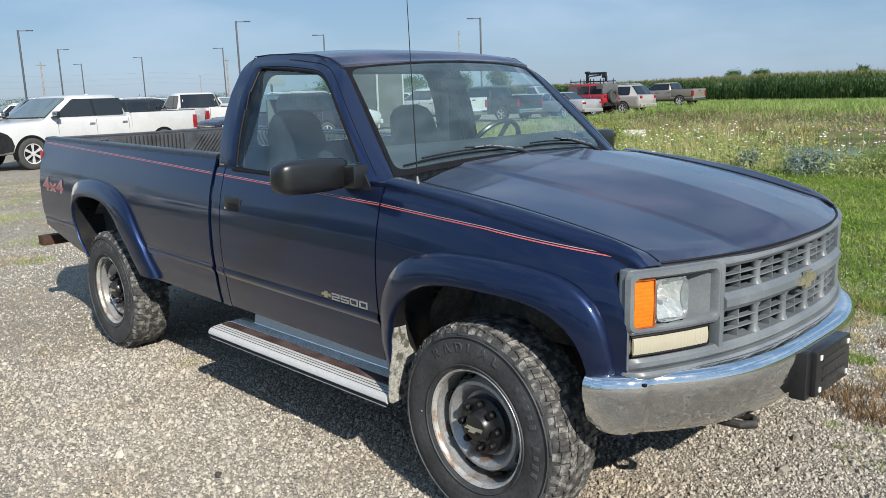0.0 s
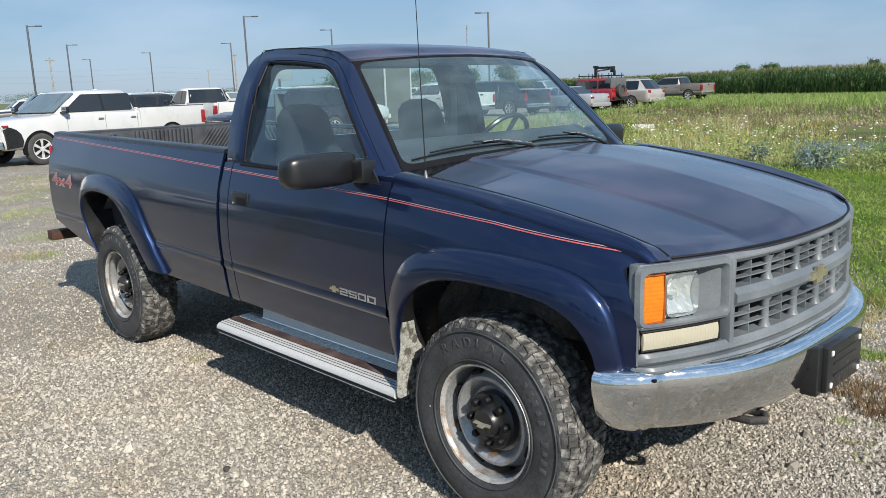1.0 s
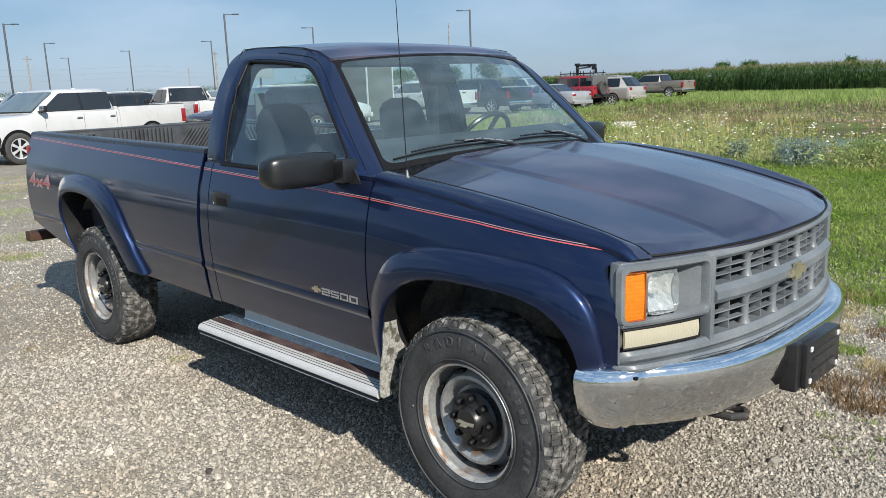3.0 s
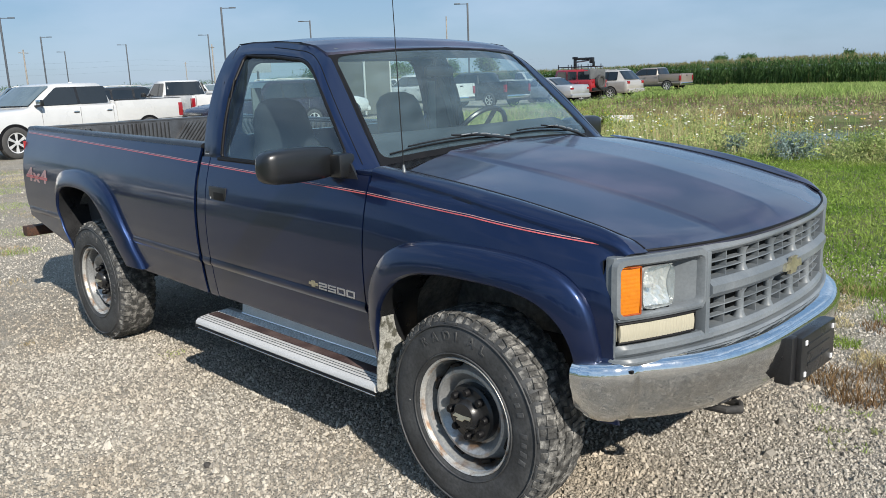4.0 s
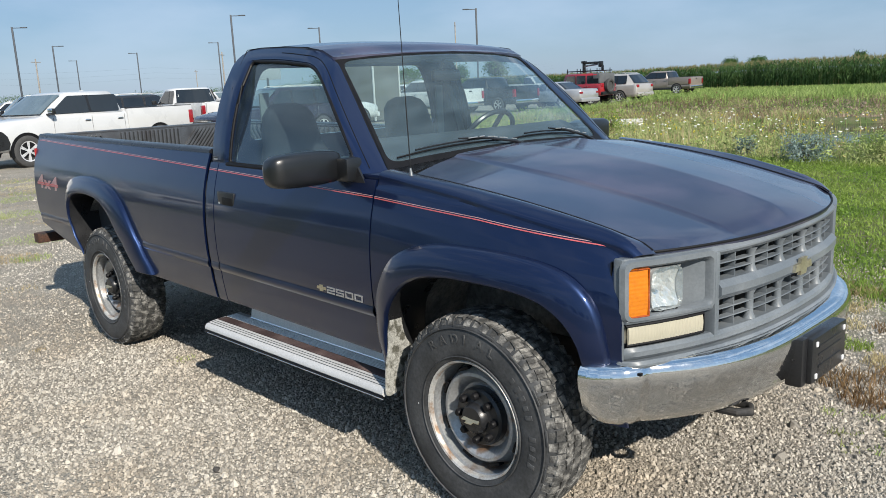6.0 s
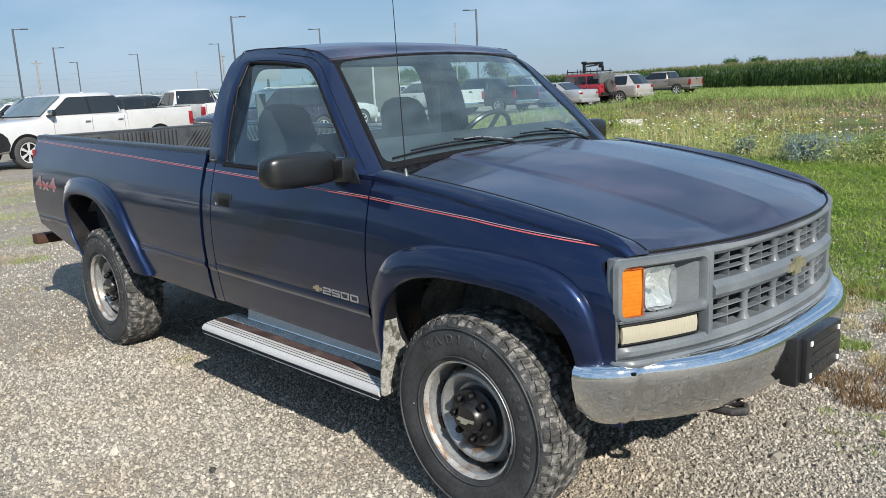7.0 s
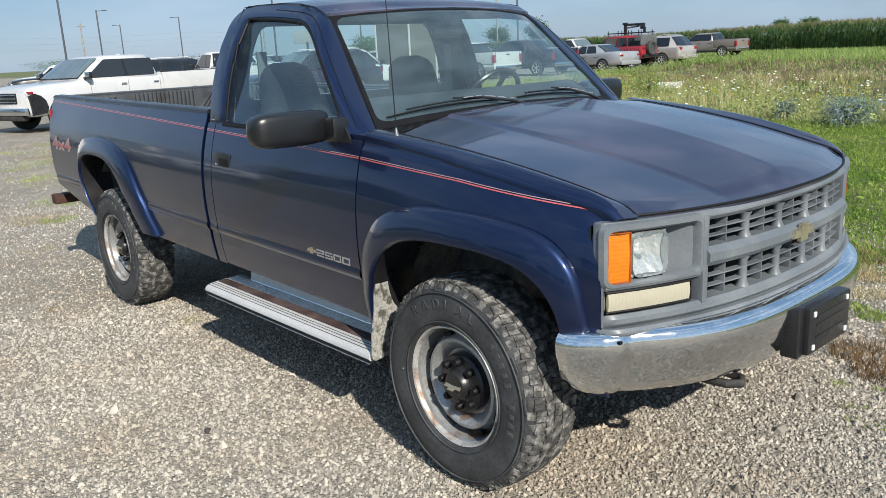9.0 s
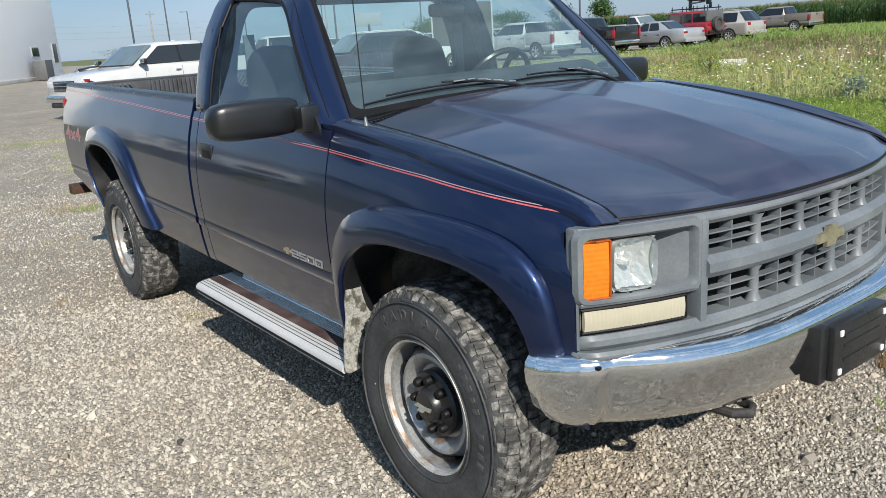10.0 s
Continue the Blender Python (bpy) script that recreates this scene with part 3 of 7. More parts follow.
bm = bmesh.new()
outline = lambda x0, x1, v0, v1, r, off: [shield(p_.lerp(q_, t_).x, p_.lerp(q_, t_).y, off) for c_ in (round_loop([(x0, v0, 0), (x1, v0, 0), (x1, v1, 0), (x0, v1, 0)], r, 9),) for p_, q_ in zip(c_, c_[1:] + c_[:1]) for t_ in np.linspace(0, 1, 9)[:-1]]
loft(bm, [outline(-1, 1, 0, 1, 0.02, 0.003), outline(-1, 1, 0, 1, 0.02, 0.006), outline(-0.958, 0.958, 0.048, 0.978, 0.085, 0.004), outline(-0.958, 0.958, 0.048, 0.978, 0.085, 0.002)], True, False)
part("windshield_border", bm, BLACK_RUBBER, truck, "black windshield border with rounded corners", shear=True)

# roof: its paler navy holds dulled paint and the sky's reflection
bm = bmesh.new()


def roof(u, v):
    y = 2 * u - 1
    xf = -1.104 + 0.115 * (1 - y * y)
    x = xf + (-1.868 - xf) * v
    xe = min(x, -1.108)
    edge = lerp([-1.893, -1.86, -1.80, -1.48, -1.28, -1.18, -1.108], [1.752, 1.780, 1.810, 1.811, 1.797, 1.779, 1.745], xe)
    half = lerp([-1.893, -1.86, -1.80, -1.48, -1.28, -1.18, -1.108], [0.704, 0.684, 0.666, 0.667, 0.679, 0.668, 0.664], xe)
    crown = 0.026 * (1 - abs(y) ** 2.4) * min(1.0, v / 0.05 + 0.75) * (1 - 0.7 * max(0, (v - 0.9) / 0.1) ** 2)
    return x, y * half, edge + crown + 0.003


grid(bm, roof, 48, 40)
part("roof", thicken(bm, (0, 0, -0.02)), NAVY_HOOD, truck, "navy roof paled by dulling and painted-in sky sheen", shear=True, smooth=70)

# rear wall of the cab with its window
outer = round_loop([(0, -0.888, 1.22), (0, 0.888, 1.22), (0, 0.836, 1.50), (0, 0.752, 1.68), (0, 0.690, 1.778), (0, -0.690, 1.778), (0, -0.752, 1.68), (0, -0.836, 1.50)], 0.04, 8)
inner = round_loop([(0, -0.69, 1.345), (0, 0.69, 1.345), (0, 0.665, 1.50), (0, 0.625, 1.62), (0, 0.575, 1.715), (0, -0.575, 1.715), (0, -0.625, 1.62), (0, -0.665, 1.50)], 0.05, 8)
rear_x = lambda z: -1.887 + 0.012 * max(0, (z - 1.28) / 0.50)
bm = bmesh.new()
loft(bm, [[(rear_x(p.z), p.y, p.z) for p in outer], [(rear_x(p.z), p.y, p.z) for p in inner]], True, False)
part("cab_rear_wall", thicken(bm, (0.03, 0, 0)), NAVY, truck, shear=True)
part("cab_rear_panel", boxed((-1.875, 0, 0.87), (0.03, 1.78, 0.74), 0.01), NAVY, truck, shear=True)
bm = bmesh.new()
bm.faces.new([bm.verts.new((rear_x(p.z) + 0.012, p.y, p.z)) for p in inner])
part("rear_window", bm, CAB_GLASS, truck, "green-tinted rear window", shear=True)

# cowl with vent slots
bm = bmesh.new()
grid(bm, lambda u, v: (lambda y: (hood_rear(y) + 0.012 + (shield(y / 0.795, 0).x - hood_rear(y) - 0.012) * v, y, fender_top(-0.58) - 0.020 + 0.026 * (1 - (y / 0.83) ** 2) - 0.004 * v))(0.83 * (2 * u - 1)), 40, 3)
cowl = part("cowl", thicken(bm, (0, 0, -0.01)), BLACK_PLASTIC, truck, "black slotted cowl vent", shear=True)
for k in range(84):
    y = -0.80 + 1.60 * k / 83
    a, b = hood_rear(y) + 0.012, shield(y / 0.795, 0).x
    if a - b < 0.03:
        continue
    z = fender_top(-0.58) - 0.016 + 0.026 * (1 - (y / 0.83) ** 2)
    part("vent_slat", boxed(((a + b) / 2, y, z), (abs(b - a) * 0.72, 0.007, 0.007), 0.001), BLACK_PLASTIC, cowl, shear=True)

# grille surround: follows the bowed nose
z_bot, z_top = 0.735, 1.048


def nose_bar(y0, y1, z0, z1, full, proud, n=24, r=0.006):
    """A bar across the nose between two heights, its face standing proud of the bow."""
    rings = []
    for k in range(n + 1):
        y = y0 + (y1 - y0) * k / n
        x = grille_x(y) + proud - 0.030 * max(0.0, (abs(y) - 0.822) / 0.042) ** 2
        depth = full * (1 - 0.8 * min(1, abs(y) / 0.86) ** 5)
        rings.append([(x - depth, y, z0), (x - r, y, z0), (x, y, z0 + r), (x, y, z1 - r), (x - r, y, z1), (x - depth, y, z1)])
    return loft(bmesh.new(), rings)


surround = part("grille_surround", nose_bar(-0.846, 0.846, 1.018, 1.052, 0.16, 0.016, 80, 0.014), GREY_PLASTIC, truck, "faded grey plastic grille surround")
part("lower_grille_bar", nose_bar(-0.866, 0.866, 0.722, 0.762, 0.16, 0.022, 80, 0.012), GREY_PLASTIC, surround)
part("lower_grille_step", nose_bar(-0.864, 0.864, 0.694, 0.720, 0.14, 0.040, 80, 0.01), GREY_PLASTIC, surround)
part("centre_grille_bar", nose_bar(-0.512, 0.512, 0.868, 0.934, 0.10, 0.030, 30, 0.02), GREY_PLASTIC, surround)
# black backing close behind the bars stands in for deep shade
part("grille_back", nose_bar(-0.53, 0.53, 0.74, 1.035, 0.02, -0.060, 30), BLACK_RUBBER, surround, "black sheet standing in for the shade behind the grille")
for z0, z1 in ((0.762, 0.868), (0.934, 1.018)):
    for f in (0.30, 0.62):
        z = z0 + (z1 - z0) * f
        part("grille_blade", nose_bar(-0.50, 0.50, z, z + 0.0045, 0.030, 0.002, 30, 0.002), GREY_PLASTIC, surround)
    for k in range(9):
        y = -0.40 + 0.80 * k / 8
        wide = k % 2 == 1
        if wide:
            bm = lathe(bmesh.new(), [(0.024, 0), (0.016, 0.018), (0.015, (z1 - z0) - 0.018), (0.024, z1 - z0)], 14)
            bm.transform(Matrix.Translation((grille_x(y) - 0.012, y, z0)) @ Matrix.Rotation(radians(90), 4, "X"))
        else:
            bm = boxed((grille_x(y) - 0.024, y, (z0 + z1) / 2), (0.040, 0.005, z1 - z0 + 0.004), 0.002)
        part("grille_post" if wide else "grille_fin", bm, GREY_PLASTIC, surround)
for s in (-1, 1):
    y = s * 0.515
    part("grille_end", boxed((grille_x(y) - 0.030, y, 0.888), (0.100, 0.034, 0.30), 0.012), GREY_PLASTIC, surround)

for s in (-1, 1):
    # lamp pod: outer post, pocket, amber corner lamp, headlamp, parking lamp
    nx = lambda y: grille_x(y)
    part("corner_post", boxed((0.538, s * 0.852, 0.887), (0.034, 0.018, 0.335), 0.008, None), GREY_PLASTIC, surround)
    bm = bmesh.new()
    ring = lambda y, d: [(nx(y) + d, s * y, 0.868), (nx(y) + d, s * y, 1.020)]
    # shelf between headlamp and parking lamp
    rings = [[(nx(y) - 0.12, s * y, 0.842), (nx(y) + 0.012, s * y, 0.842), (nx(y) + 0.016, s * y, 0.850), (nx(y) + 0.012, s * y, 0.858), (nx(y) - 0.12, s * y, 0.866)] for y in np.linspace(0.53, 0.852, 12)]
    part("lamp_shelf", loft(bm, rings), GREY_PLASTIC, surround)
    # pocket wall slanting in towards the headlamp
    bm = bmesh.new()
    grid(bm, lambda u, v: (nx(0.535) + 0.005 - 0.135 * u, s * (0.535 + 0.115 * u), 0.86 + 0.165 * v), 6, 4)
    part("lamp_pocket", thicken(bm, (-0.004, 0, 0)), GREY_PLASTIC, surround)
    bm = bmesh.new()
    grid(bm, lambda u, v: (nx(0.535 + 0.26 * u) + 0.006 - 0.14 * v, s * (0.535 + 0.26 * u), 1.020), 6, 3)
    part("lamp_pocket_roof", thicken(bm, (0, 0, 0.004)), GREY_PLASTIC, surround)
    bm = bmesh.new()
    grid(bm, lambda u, v: (0.512, s * (0.52 + 0.335 * u), 0.76 + 0.28 * v), 2, 2)
    part("lamp_pod_back", thicken(bm, (-0.004, 0, 0)), BLACK_PLASTIC, surround)
    bezel = []
    for (y0, y1, z0, z1, r_), proud in (((0.520, 0.866, 0.846, 1.050, 0.030), 0.004), ((0.526, 0.862, 0.851, 1.046, 0.030), 0.020), ((0.538, 0.851, 0.860, 1.028, 0.026), 0.021), ((0.544, 0.848, 0.864, 1.022, 0.024), 0.012), ((0.546, 0.846, 0.866, 1.020, 0.024), -0.020)):
        loop = round_loop([(0, y0, z0), (0, y1, z0), (0, y1, z1), (0, y0, z1)], r_, 7)
        dense = [p_.lerp(q_, t_) for p_, q_ in zip(loop, loop[1:] + loop[:1]) for t_ in (0.0, 0.25, 0.5, 0.75)]
        bezel.append([(nx(min(p_.y, 0.878)) + proud, s * p_.y, p_.z) for p_ in dense])
    part("lamp_bezel", loft(bmesh.new(), bezel, True, False), GREY_PLASTIC, surround)
    amber = bmesh.new()
    grid(amber, lambda u, v: (lambda y: (nx(y) + 0.012 + 0.004 * math.sin(math.pi * v) + 0.0002 * math.sin(75 * v), s * y, 0.862 + 0.158 * v))(0.779 + 0.070 * u), 8, 90)
    corner = part("corner_lamp", thicken(amber, (-0.02, 0, 0)), AMBER, truck, "amber corner lamp lens")
    rim_ = [Vector((nx(y_) + 0.0145, s * y_, z_)) for y_, z_ in ((0.780, 0.864), (0.815, 0.864), (0.848, 0.864), (0.848, 0.94), (0.848, 1.018), (0.815, 1.018), (0.780, 1.018), (0.780, 0.94), (0.780, 0.864))]
    part("lens_rim", tube(bmesh.new(), rim_, 0.0036, 6), AMBER_RIM, corner, "deep orange moulded lens rim")
    # faceted headlamp block standing behind the nose line
    rings = []
    for f, k in ((-0.075, 0.92), (-0.020, 1.0), (0.0, 0.97), (0.010, 0.86)):
        ring = round_loop([(0, -1, -1), (0, 1, -1), (0, 1, 1), (0, -1, 1)], 0.5, 5)
        rings.append([(lerp([0.640, 0.790], [0.644, 0.594], 0.704 + q.y * 0.064 * k) + f, s * (0.704 + q.y * 0.064 * k), 0.941 + q.z * 0.073 * k) for q in ring])
    h = part("headlamp", loft(bmesh.new(), rings[:3], True, False), LAMP_SIDE, truck, "clear faceted headlamp")
    # pressed bright bowl behind a clear lens
    lens_x = lambda yy: lerp([0.640, 0.790], [0.644, 0.594], yy)
    bm = bmesh.new()
    grid(bm, lambda u, v: (lambda a, b: (lens_x(0.704 + 0.060 * a) - 0.006 - 0.050 * (1 - 0.55 * a * a - 0.45 * b * b) + 0.004 * math.sin(9 * u * math.pi) * math.cos(4 * v * math.pi), s * (0.704 + 0.060 * a), 0.941 + 0.069 * b))(2 * u - 1, 2 * v - 1), 14, 9)
    part("bowl", bm, FACET, h, smooth=0)
    part("bulb", tube(bmesh.new(), [(0.560, s * 0.704, 0.941), (0.605, s * 0.704, 0.941)], [0.012, 0.008], 10), REFLECTOR, h)
    bm = bmesh.new()
    bm.faces.new([bm.verts.new(p_) for p_ in rings[2]])
    part("lens", bm, LENS_GLASS, h).visible_shadow = False
    for yy in (0.66, 0.715):
        part("adjuster", boxed((lerp([0.640, 0.790], [0.630, 0.583], yy), s * yy, 0.864), (0.020, 0.010, 0.010), 0.002), BLACK_RUBBER, h)
    park = bmesh.new()
    grid(park, lambda u, v: (lambda y: (nx(y) + 0.014 + 0.003 * math.sin(math.pi * v) + 0.0008 * math.sin(160 * u), s * y, 0.777 + 0.055 * v))(0.574 + 0.272 * u), 180, 6)
    p = part("parking_lamp", thicken(park, (-0.02, 0, 0)), PARK_LENS, truck, "yellowed clear parking lamp")
    bm = bmesh.new()
    pts = [Vector((nx(y) + 0.012, s * y, z)) for y, z in [(0.569, 0.773), (0.65, 0.773), (0.75, 0.773), (0.851, 0.773), (0.851, 0.836), (0.75, 0.836), (0.65, 0.836), (0.569, 0.836), (0.569, 0.773)]]
    part("lamp_gasket", tube(bm, pts, 0.005, 6), BLACK_RUBBER, p)

# bow-tie shaped emblem
def bowtie(bm, x, y, z, w, h, d, tilt=0.0):
    pts = [(-0.5, -0.22), (-0.16, -0.22), (-0.20, -0.5), (0.16, -0.5), (0.20, -0.22), (0.5, -0.22), (0.44, 0.22), (0.16, 0.22), (0.20, 0.5), (-0.16, 0.5), (-0.20, 0.22), (-0.44, 0.22)]
    return ngon_plate(bm, [(x, y + a * w, z + b * h) for a, b in pts], (d, 0, 0))


part("emblem", bowtie(bmesh.new(), grille_x(0) + 0.030, 0, 0.900, 0.150, 0.062, 0.012), GOLD, truck, "worn gold emblem on the grille bar")

# chrome bumper wrapping the nose
def bumper_x(y):
    return 0.835 - 0.40 * (abs(y) / 0.955) ** 3.2


rings = []
prof = [(-0.125, 0.705), (-0.05, 0.714), (-0.018, 0.708), (0.0, 0.690), (0.004, 0.665), (0.0, 0.63), (-0.008, 0.58), (-0.022, 0.53), (-0.045, 0.497), (-0.075, 0.487), (-0.08, 0.52), (-0.06, 0.60), (-0.13, 0.69)]
BEND = [(0.0, 0.0), (0.2, 0.0), (0.4, 0.0), (0.6, 0.0), (0.75, 0.0), (0.82, 8), (0.87, 20), (0.905, 36), (0.93, 55), (0.945, 74), (0.950, 86)]
stations = []
for y, turn in BEND[::-1]:
    stations.append((-y, -turn))
stations += [(y, turn) for y, turn in BEND[1:]]
steps = np.linspace(0, len(stations) - 1, 4 * (len(stations) - 1) + 1)
stations = [(float(np.interp(k, range(len(stations)), [p_[0] for p_ in stations])), float(np.interp(k, range(len(stations)), [p_[1] for p_ in stations]))) for k in steps]
for y, turn in stations:
    cx = bumper_x(y) if abs(y) < 0.80 else lerp([0.80, 0.82, 0.87, 0.905, 0.93, 0.945, 0.950], [bumper_x(0.80), 0.612, 0.580, 0.543, 0.510, 0.482, 0.448], abs(y))
    c, d = math.cos(radians(turn)), math.sin(radians(turn))
    drop = max(0, abs(turn) / 90) ** 2
    rings.append([(cx + a * c, y + a * d, b + (0.035 * drop if b < 0.6 else 0.0)) for a, b in prof])
bumper = part("front_bumper", loft(bmesh.new(), rings), BUMPER_CHROME, truck, "chrome front bumper with a dusty lower face and painted-in mottled gravel reflection", smooth=50)
part("bumper_filler", nose_bar(-0.70, 0.70, 0.672, 0.700, 0.10, 0.02, 30, 0.008), BLACK_PLASTIC, truck, "black gap filler above the bumper")
part("bumper_bolt", boxed((0.606, -0.836, 0.683), (0.012, 0.014, 0.010), 0.002), BLACK_RUBBER, bumper)

# black plate bracket with four pale clips
bracket = part("plate_bracket", boxed((0.855, 0.02, 0.585), (0.05, 0.33, 0.17), 0.01), BLACK_PLASTIC, truck, "empty black plastic number plate bracket")
part("bracket_arm", boxed((0.83, -0.16, 0.585), (0.06, 0.05, 0.18), 0.008), BLACK_PLASTIC, bracket)
for y in (-0.11, 0.15):
    for z in (0.525, 0.645):
        part("clip", boxed((0.881, y, z), (0.008, 0.016, 0.018), 0.002), WHITE_DOT, bracket)
for z in (0.555, 0.60, 0.63):
    part("bracket_rib", boxed((0.880, 0.02, z), (0.006, 0.22, 0.010), 0.002), BLACK_PLASTIC, bracket)

# tow hooks under the bumper
for s in (-1, 1):
    bm = bmesh.new()
    tube(bm, [(0.55, s * 0.42, 0.45), (0.66, s * 0.42, 0.445), (0.73, s * 0.41, 0.445), (0.765, s * 0.375, 0.445), (0.745, s * 0.335, 0.445), (0.69, s * 0.325, 0.445), (0.65, s * 0.33, 0.445)], 0.015, 10)
    part("tow_hook", bm, CHASSIS, truck, "black steel tow hook")

# stripe, badge, 4x4 mark
def stripe_z(x):
    return lerp([-4.4, -2.9, -1.9, -0.56, 0.0, 0.56], [1.268, 1.236, 1.212, 1.180, 1.150, 1.094], x)


def side_rel(x, z):
    if x < -0.555:
        return side(x, z)
    top = fender_top(x)
    return side(x, z if z < 0.8 else 0.8 + (z - 0.8) * 0.485 / (top - 0.8))


for s in (-1, 1):
    for a, b in ((-4.46, -1.93), (-1.89, -1.815), (-1.804, -0.562), (-0.55, 0.512)):
        for off, wid, mat_, nm in ((0.0005, 0.0036, STRIPE_RED, "red_pinstripe"), (0.0080, 0.0020, STRIPE_PINK, "thin_pinstripe")):
            bm = bmesh.new()
            grid(bm, lambda u, v: (lambda x: (lambda z: (x, s * (side_rel(x, z) + 0.003), z))(stripe_z(x) + off + wid * v))(a + (b - a) * u), 40, 1)
            part(nm, thicken(bm, (0, -s * 0.001, 0)), mat_, truck, shear=True)
# raised band below the doors' crease
for s in (-1, 1):
    for a, b in ((-2.72, -1.93), (-1.804, -0.562), (-1.89, -1.815), (-4.48, -3.80)):
        bm = bmesh.new()
        grid(bm, lambda u, v: (lambda x, z: (x, s * (side(x, z) + 0.010 * math.sin(math.pi * v)), z))(a + (b - a) * u, 0.690 + 0.045 * v), 20, 6)
        part("crease_moulding", bm, NAVY, truck, shear=True)
    if s < 0:
        # broad square-cornered numerals
        paths = {"2": [(0, 1), (1, 1), (1, 0.5), (0, 0.5), (0, 0), (1, 0)], "5": [(1, 1), (0, 1), (0, 0.5), (1, 0.5), (1, 0), (0, 0)], "0": [(0, 0), (1, 0), (1, 1), (0, 1), (0, 0)]}
        edge_bm = bmesh.new()
        for n_, ch in enumerate("2500"):
            for (xa, za), (xb, zb) in zip(paths[ch], paths[ch][1:]):
                mid = (-0.862 + 0.0635 * n_ + 0.046 * (xa + xb) / 2, 0, 0.7445 + 0.024 * (za + zb) / 2)
                span = (0.046 * abs(xb - xa), 0.024 * abs(zb - za))
                flat = span[0] > span[1]
                box(edge_bm, (mid[0], -0.9690, mid[2]), (span[0] + 0.0058, 0.004, 0.0058) if flat else (0.0058, 0.0036, span[1] - 0.0058))
        part("badge_lettering", edge_bm, SILVER, truck, "silver number badge on the door", smooth=0, shear=True)
        bm = bowtie(bmesh.new(), 0, 0, 0, 0.066, 0.028, 0.004)
        bm.transform(pose(-0.910, -0.9655, 0.757, 0, 0, -90))
        part("badge_emblem", bm, GOLD, truck, "small pale gold emblem on the door", shear=True)
        bm = text_mesh("4x4", 0.17, 0.0006, 0.003)
        bm.transform(Matrix.Translation((-4.43, -0.9695, 0.925)) @ Matrix.Diagonal((1.62, 1, 0.88, 1)))
        for v in bm.verts:
            v.co.x += 0.25 * (v.co.z - 0.98)
        decal = part("decal_lettering", bm, STRIPE_PINK, truck, "faded pink lettering on the bed side", smooth=0, shear=True)
        for z_, x_ in ((0.958, -4.225), (0.970, -4.220)):
            part("decal_stripe", boxed((x_, -0.9715, z_), (0.40, 0.002, 0.006)), STRIPE_RED, decal, "red stripe across the lettering", shear=True)

# door handles, cab badge
for s in (-1, 1):
    y = s * 0.9505
    pl = part("door_handle", boxed((-1.690, y, 1.064), (0.160, 0.018, 0.100), 0.008), BLACK_PLASTIC, truck, "black recessed door handle", shear=True)
    part("handle_flap", boxed((-1.672, s * 0.9575, 1.068), (0.10, 0.010, 0.040), 0.004), BLACK_RUBBER, pl, shear=True)
    part("door_lock", boxed((-1.755, s * 0.9555, 1.055), (0.012, 0.010, 0.012), 0.003), ALUMINIUM, pl, shear=True)
    bd = part("cab_badge", boxed((-1.855, s * 0.8955, 1.262), (0.050, 0.005, 0.036), 0.002), BLACK_PLASTIC, truck, "small black cab badge", shear=True)
    part("badge_bar", boxed((-1.855, s * 0.8985, 1.266), (0.038, 0.002, 0.006), 0.0005), SILVER, bd, shear=True)

# mirrors
for s in (-1, 1):
    bm = bmesh.new()
    rings = []
    dx = -0.13 if s > 0 else 0.0
    for y, k in ((0.925, 0.80), (0.95, 0.93), (1.02, 1.0), (1.13, 1.0), (1.205, 0.95), (1.232, 0.86), (1.248, 0.70), (1.256, 0.45), (1.259, 0.15)):
        rings.append([(dx - 0.80 - 0.02 * (1 - k) + 0.055 * k * a, s * y, 1.302 + 0.070 * k * b) for a, b in [(math.copysign(abs(math.cos(t)) ** 0.5, math.cos(t)), math.copysign(abs(math.sin(t)) ** 0.5, math.sin(t))) for t in (2 * math.pi * q / 24 for q in range(24))]])
    mir = part("door_mirror", loft(bm, rings), MIRROR_SHELL, truck, "black plastic door mirror", smooth=50)
    part("mirror_arm", boxed((dx - 0.738, s * 0.912, 1.287), (0.105, 0.085, 0.100), 0.018), MIRROR_SHELL, mir)
    bm = bmesh.new()
    ngon_plate(bm, [(-0.625, s * 0.905, 1.235), (-0.79, s * 0.905, 1.235), (-0.80, s * 0.89, 1.31), (-0.735, s * 0.878, 1.345)], (0, s * 0.010, 0))
    part("mirror_sail", bm, BLACK_PLASTIC, mir)
    part("mirror_glass", boxed((dx - 0.862, s * 1.07, 1.302), (0.004, 0.20, 0.11), 0.002), CHROME, mir)

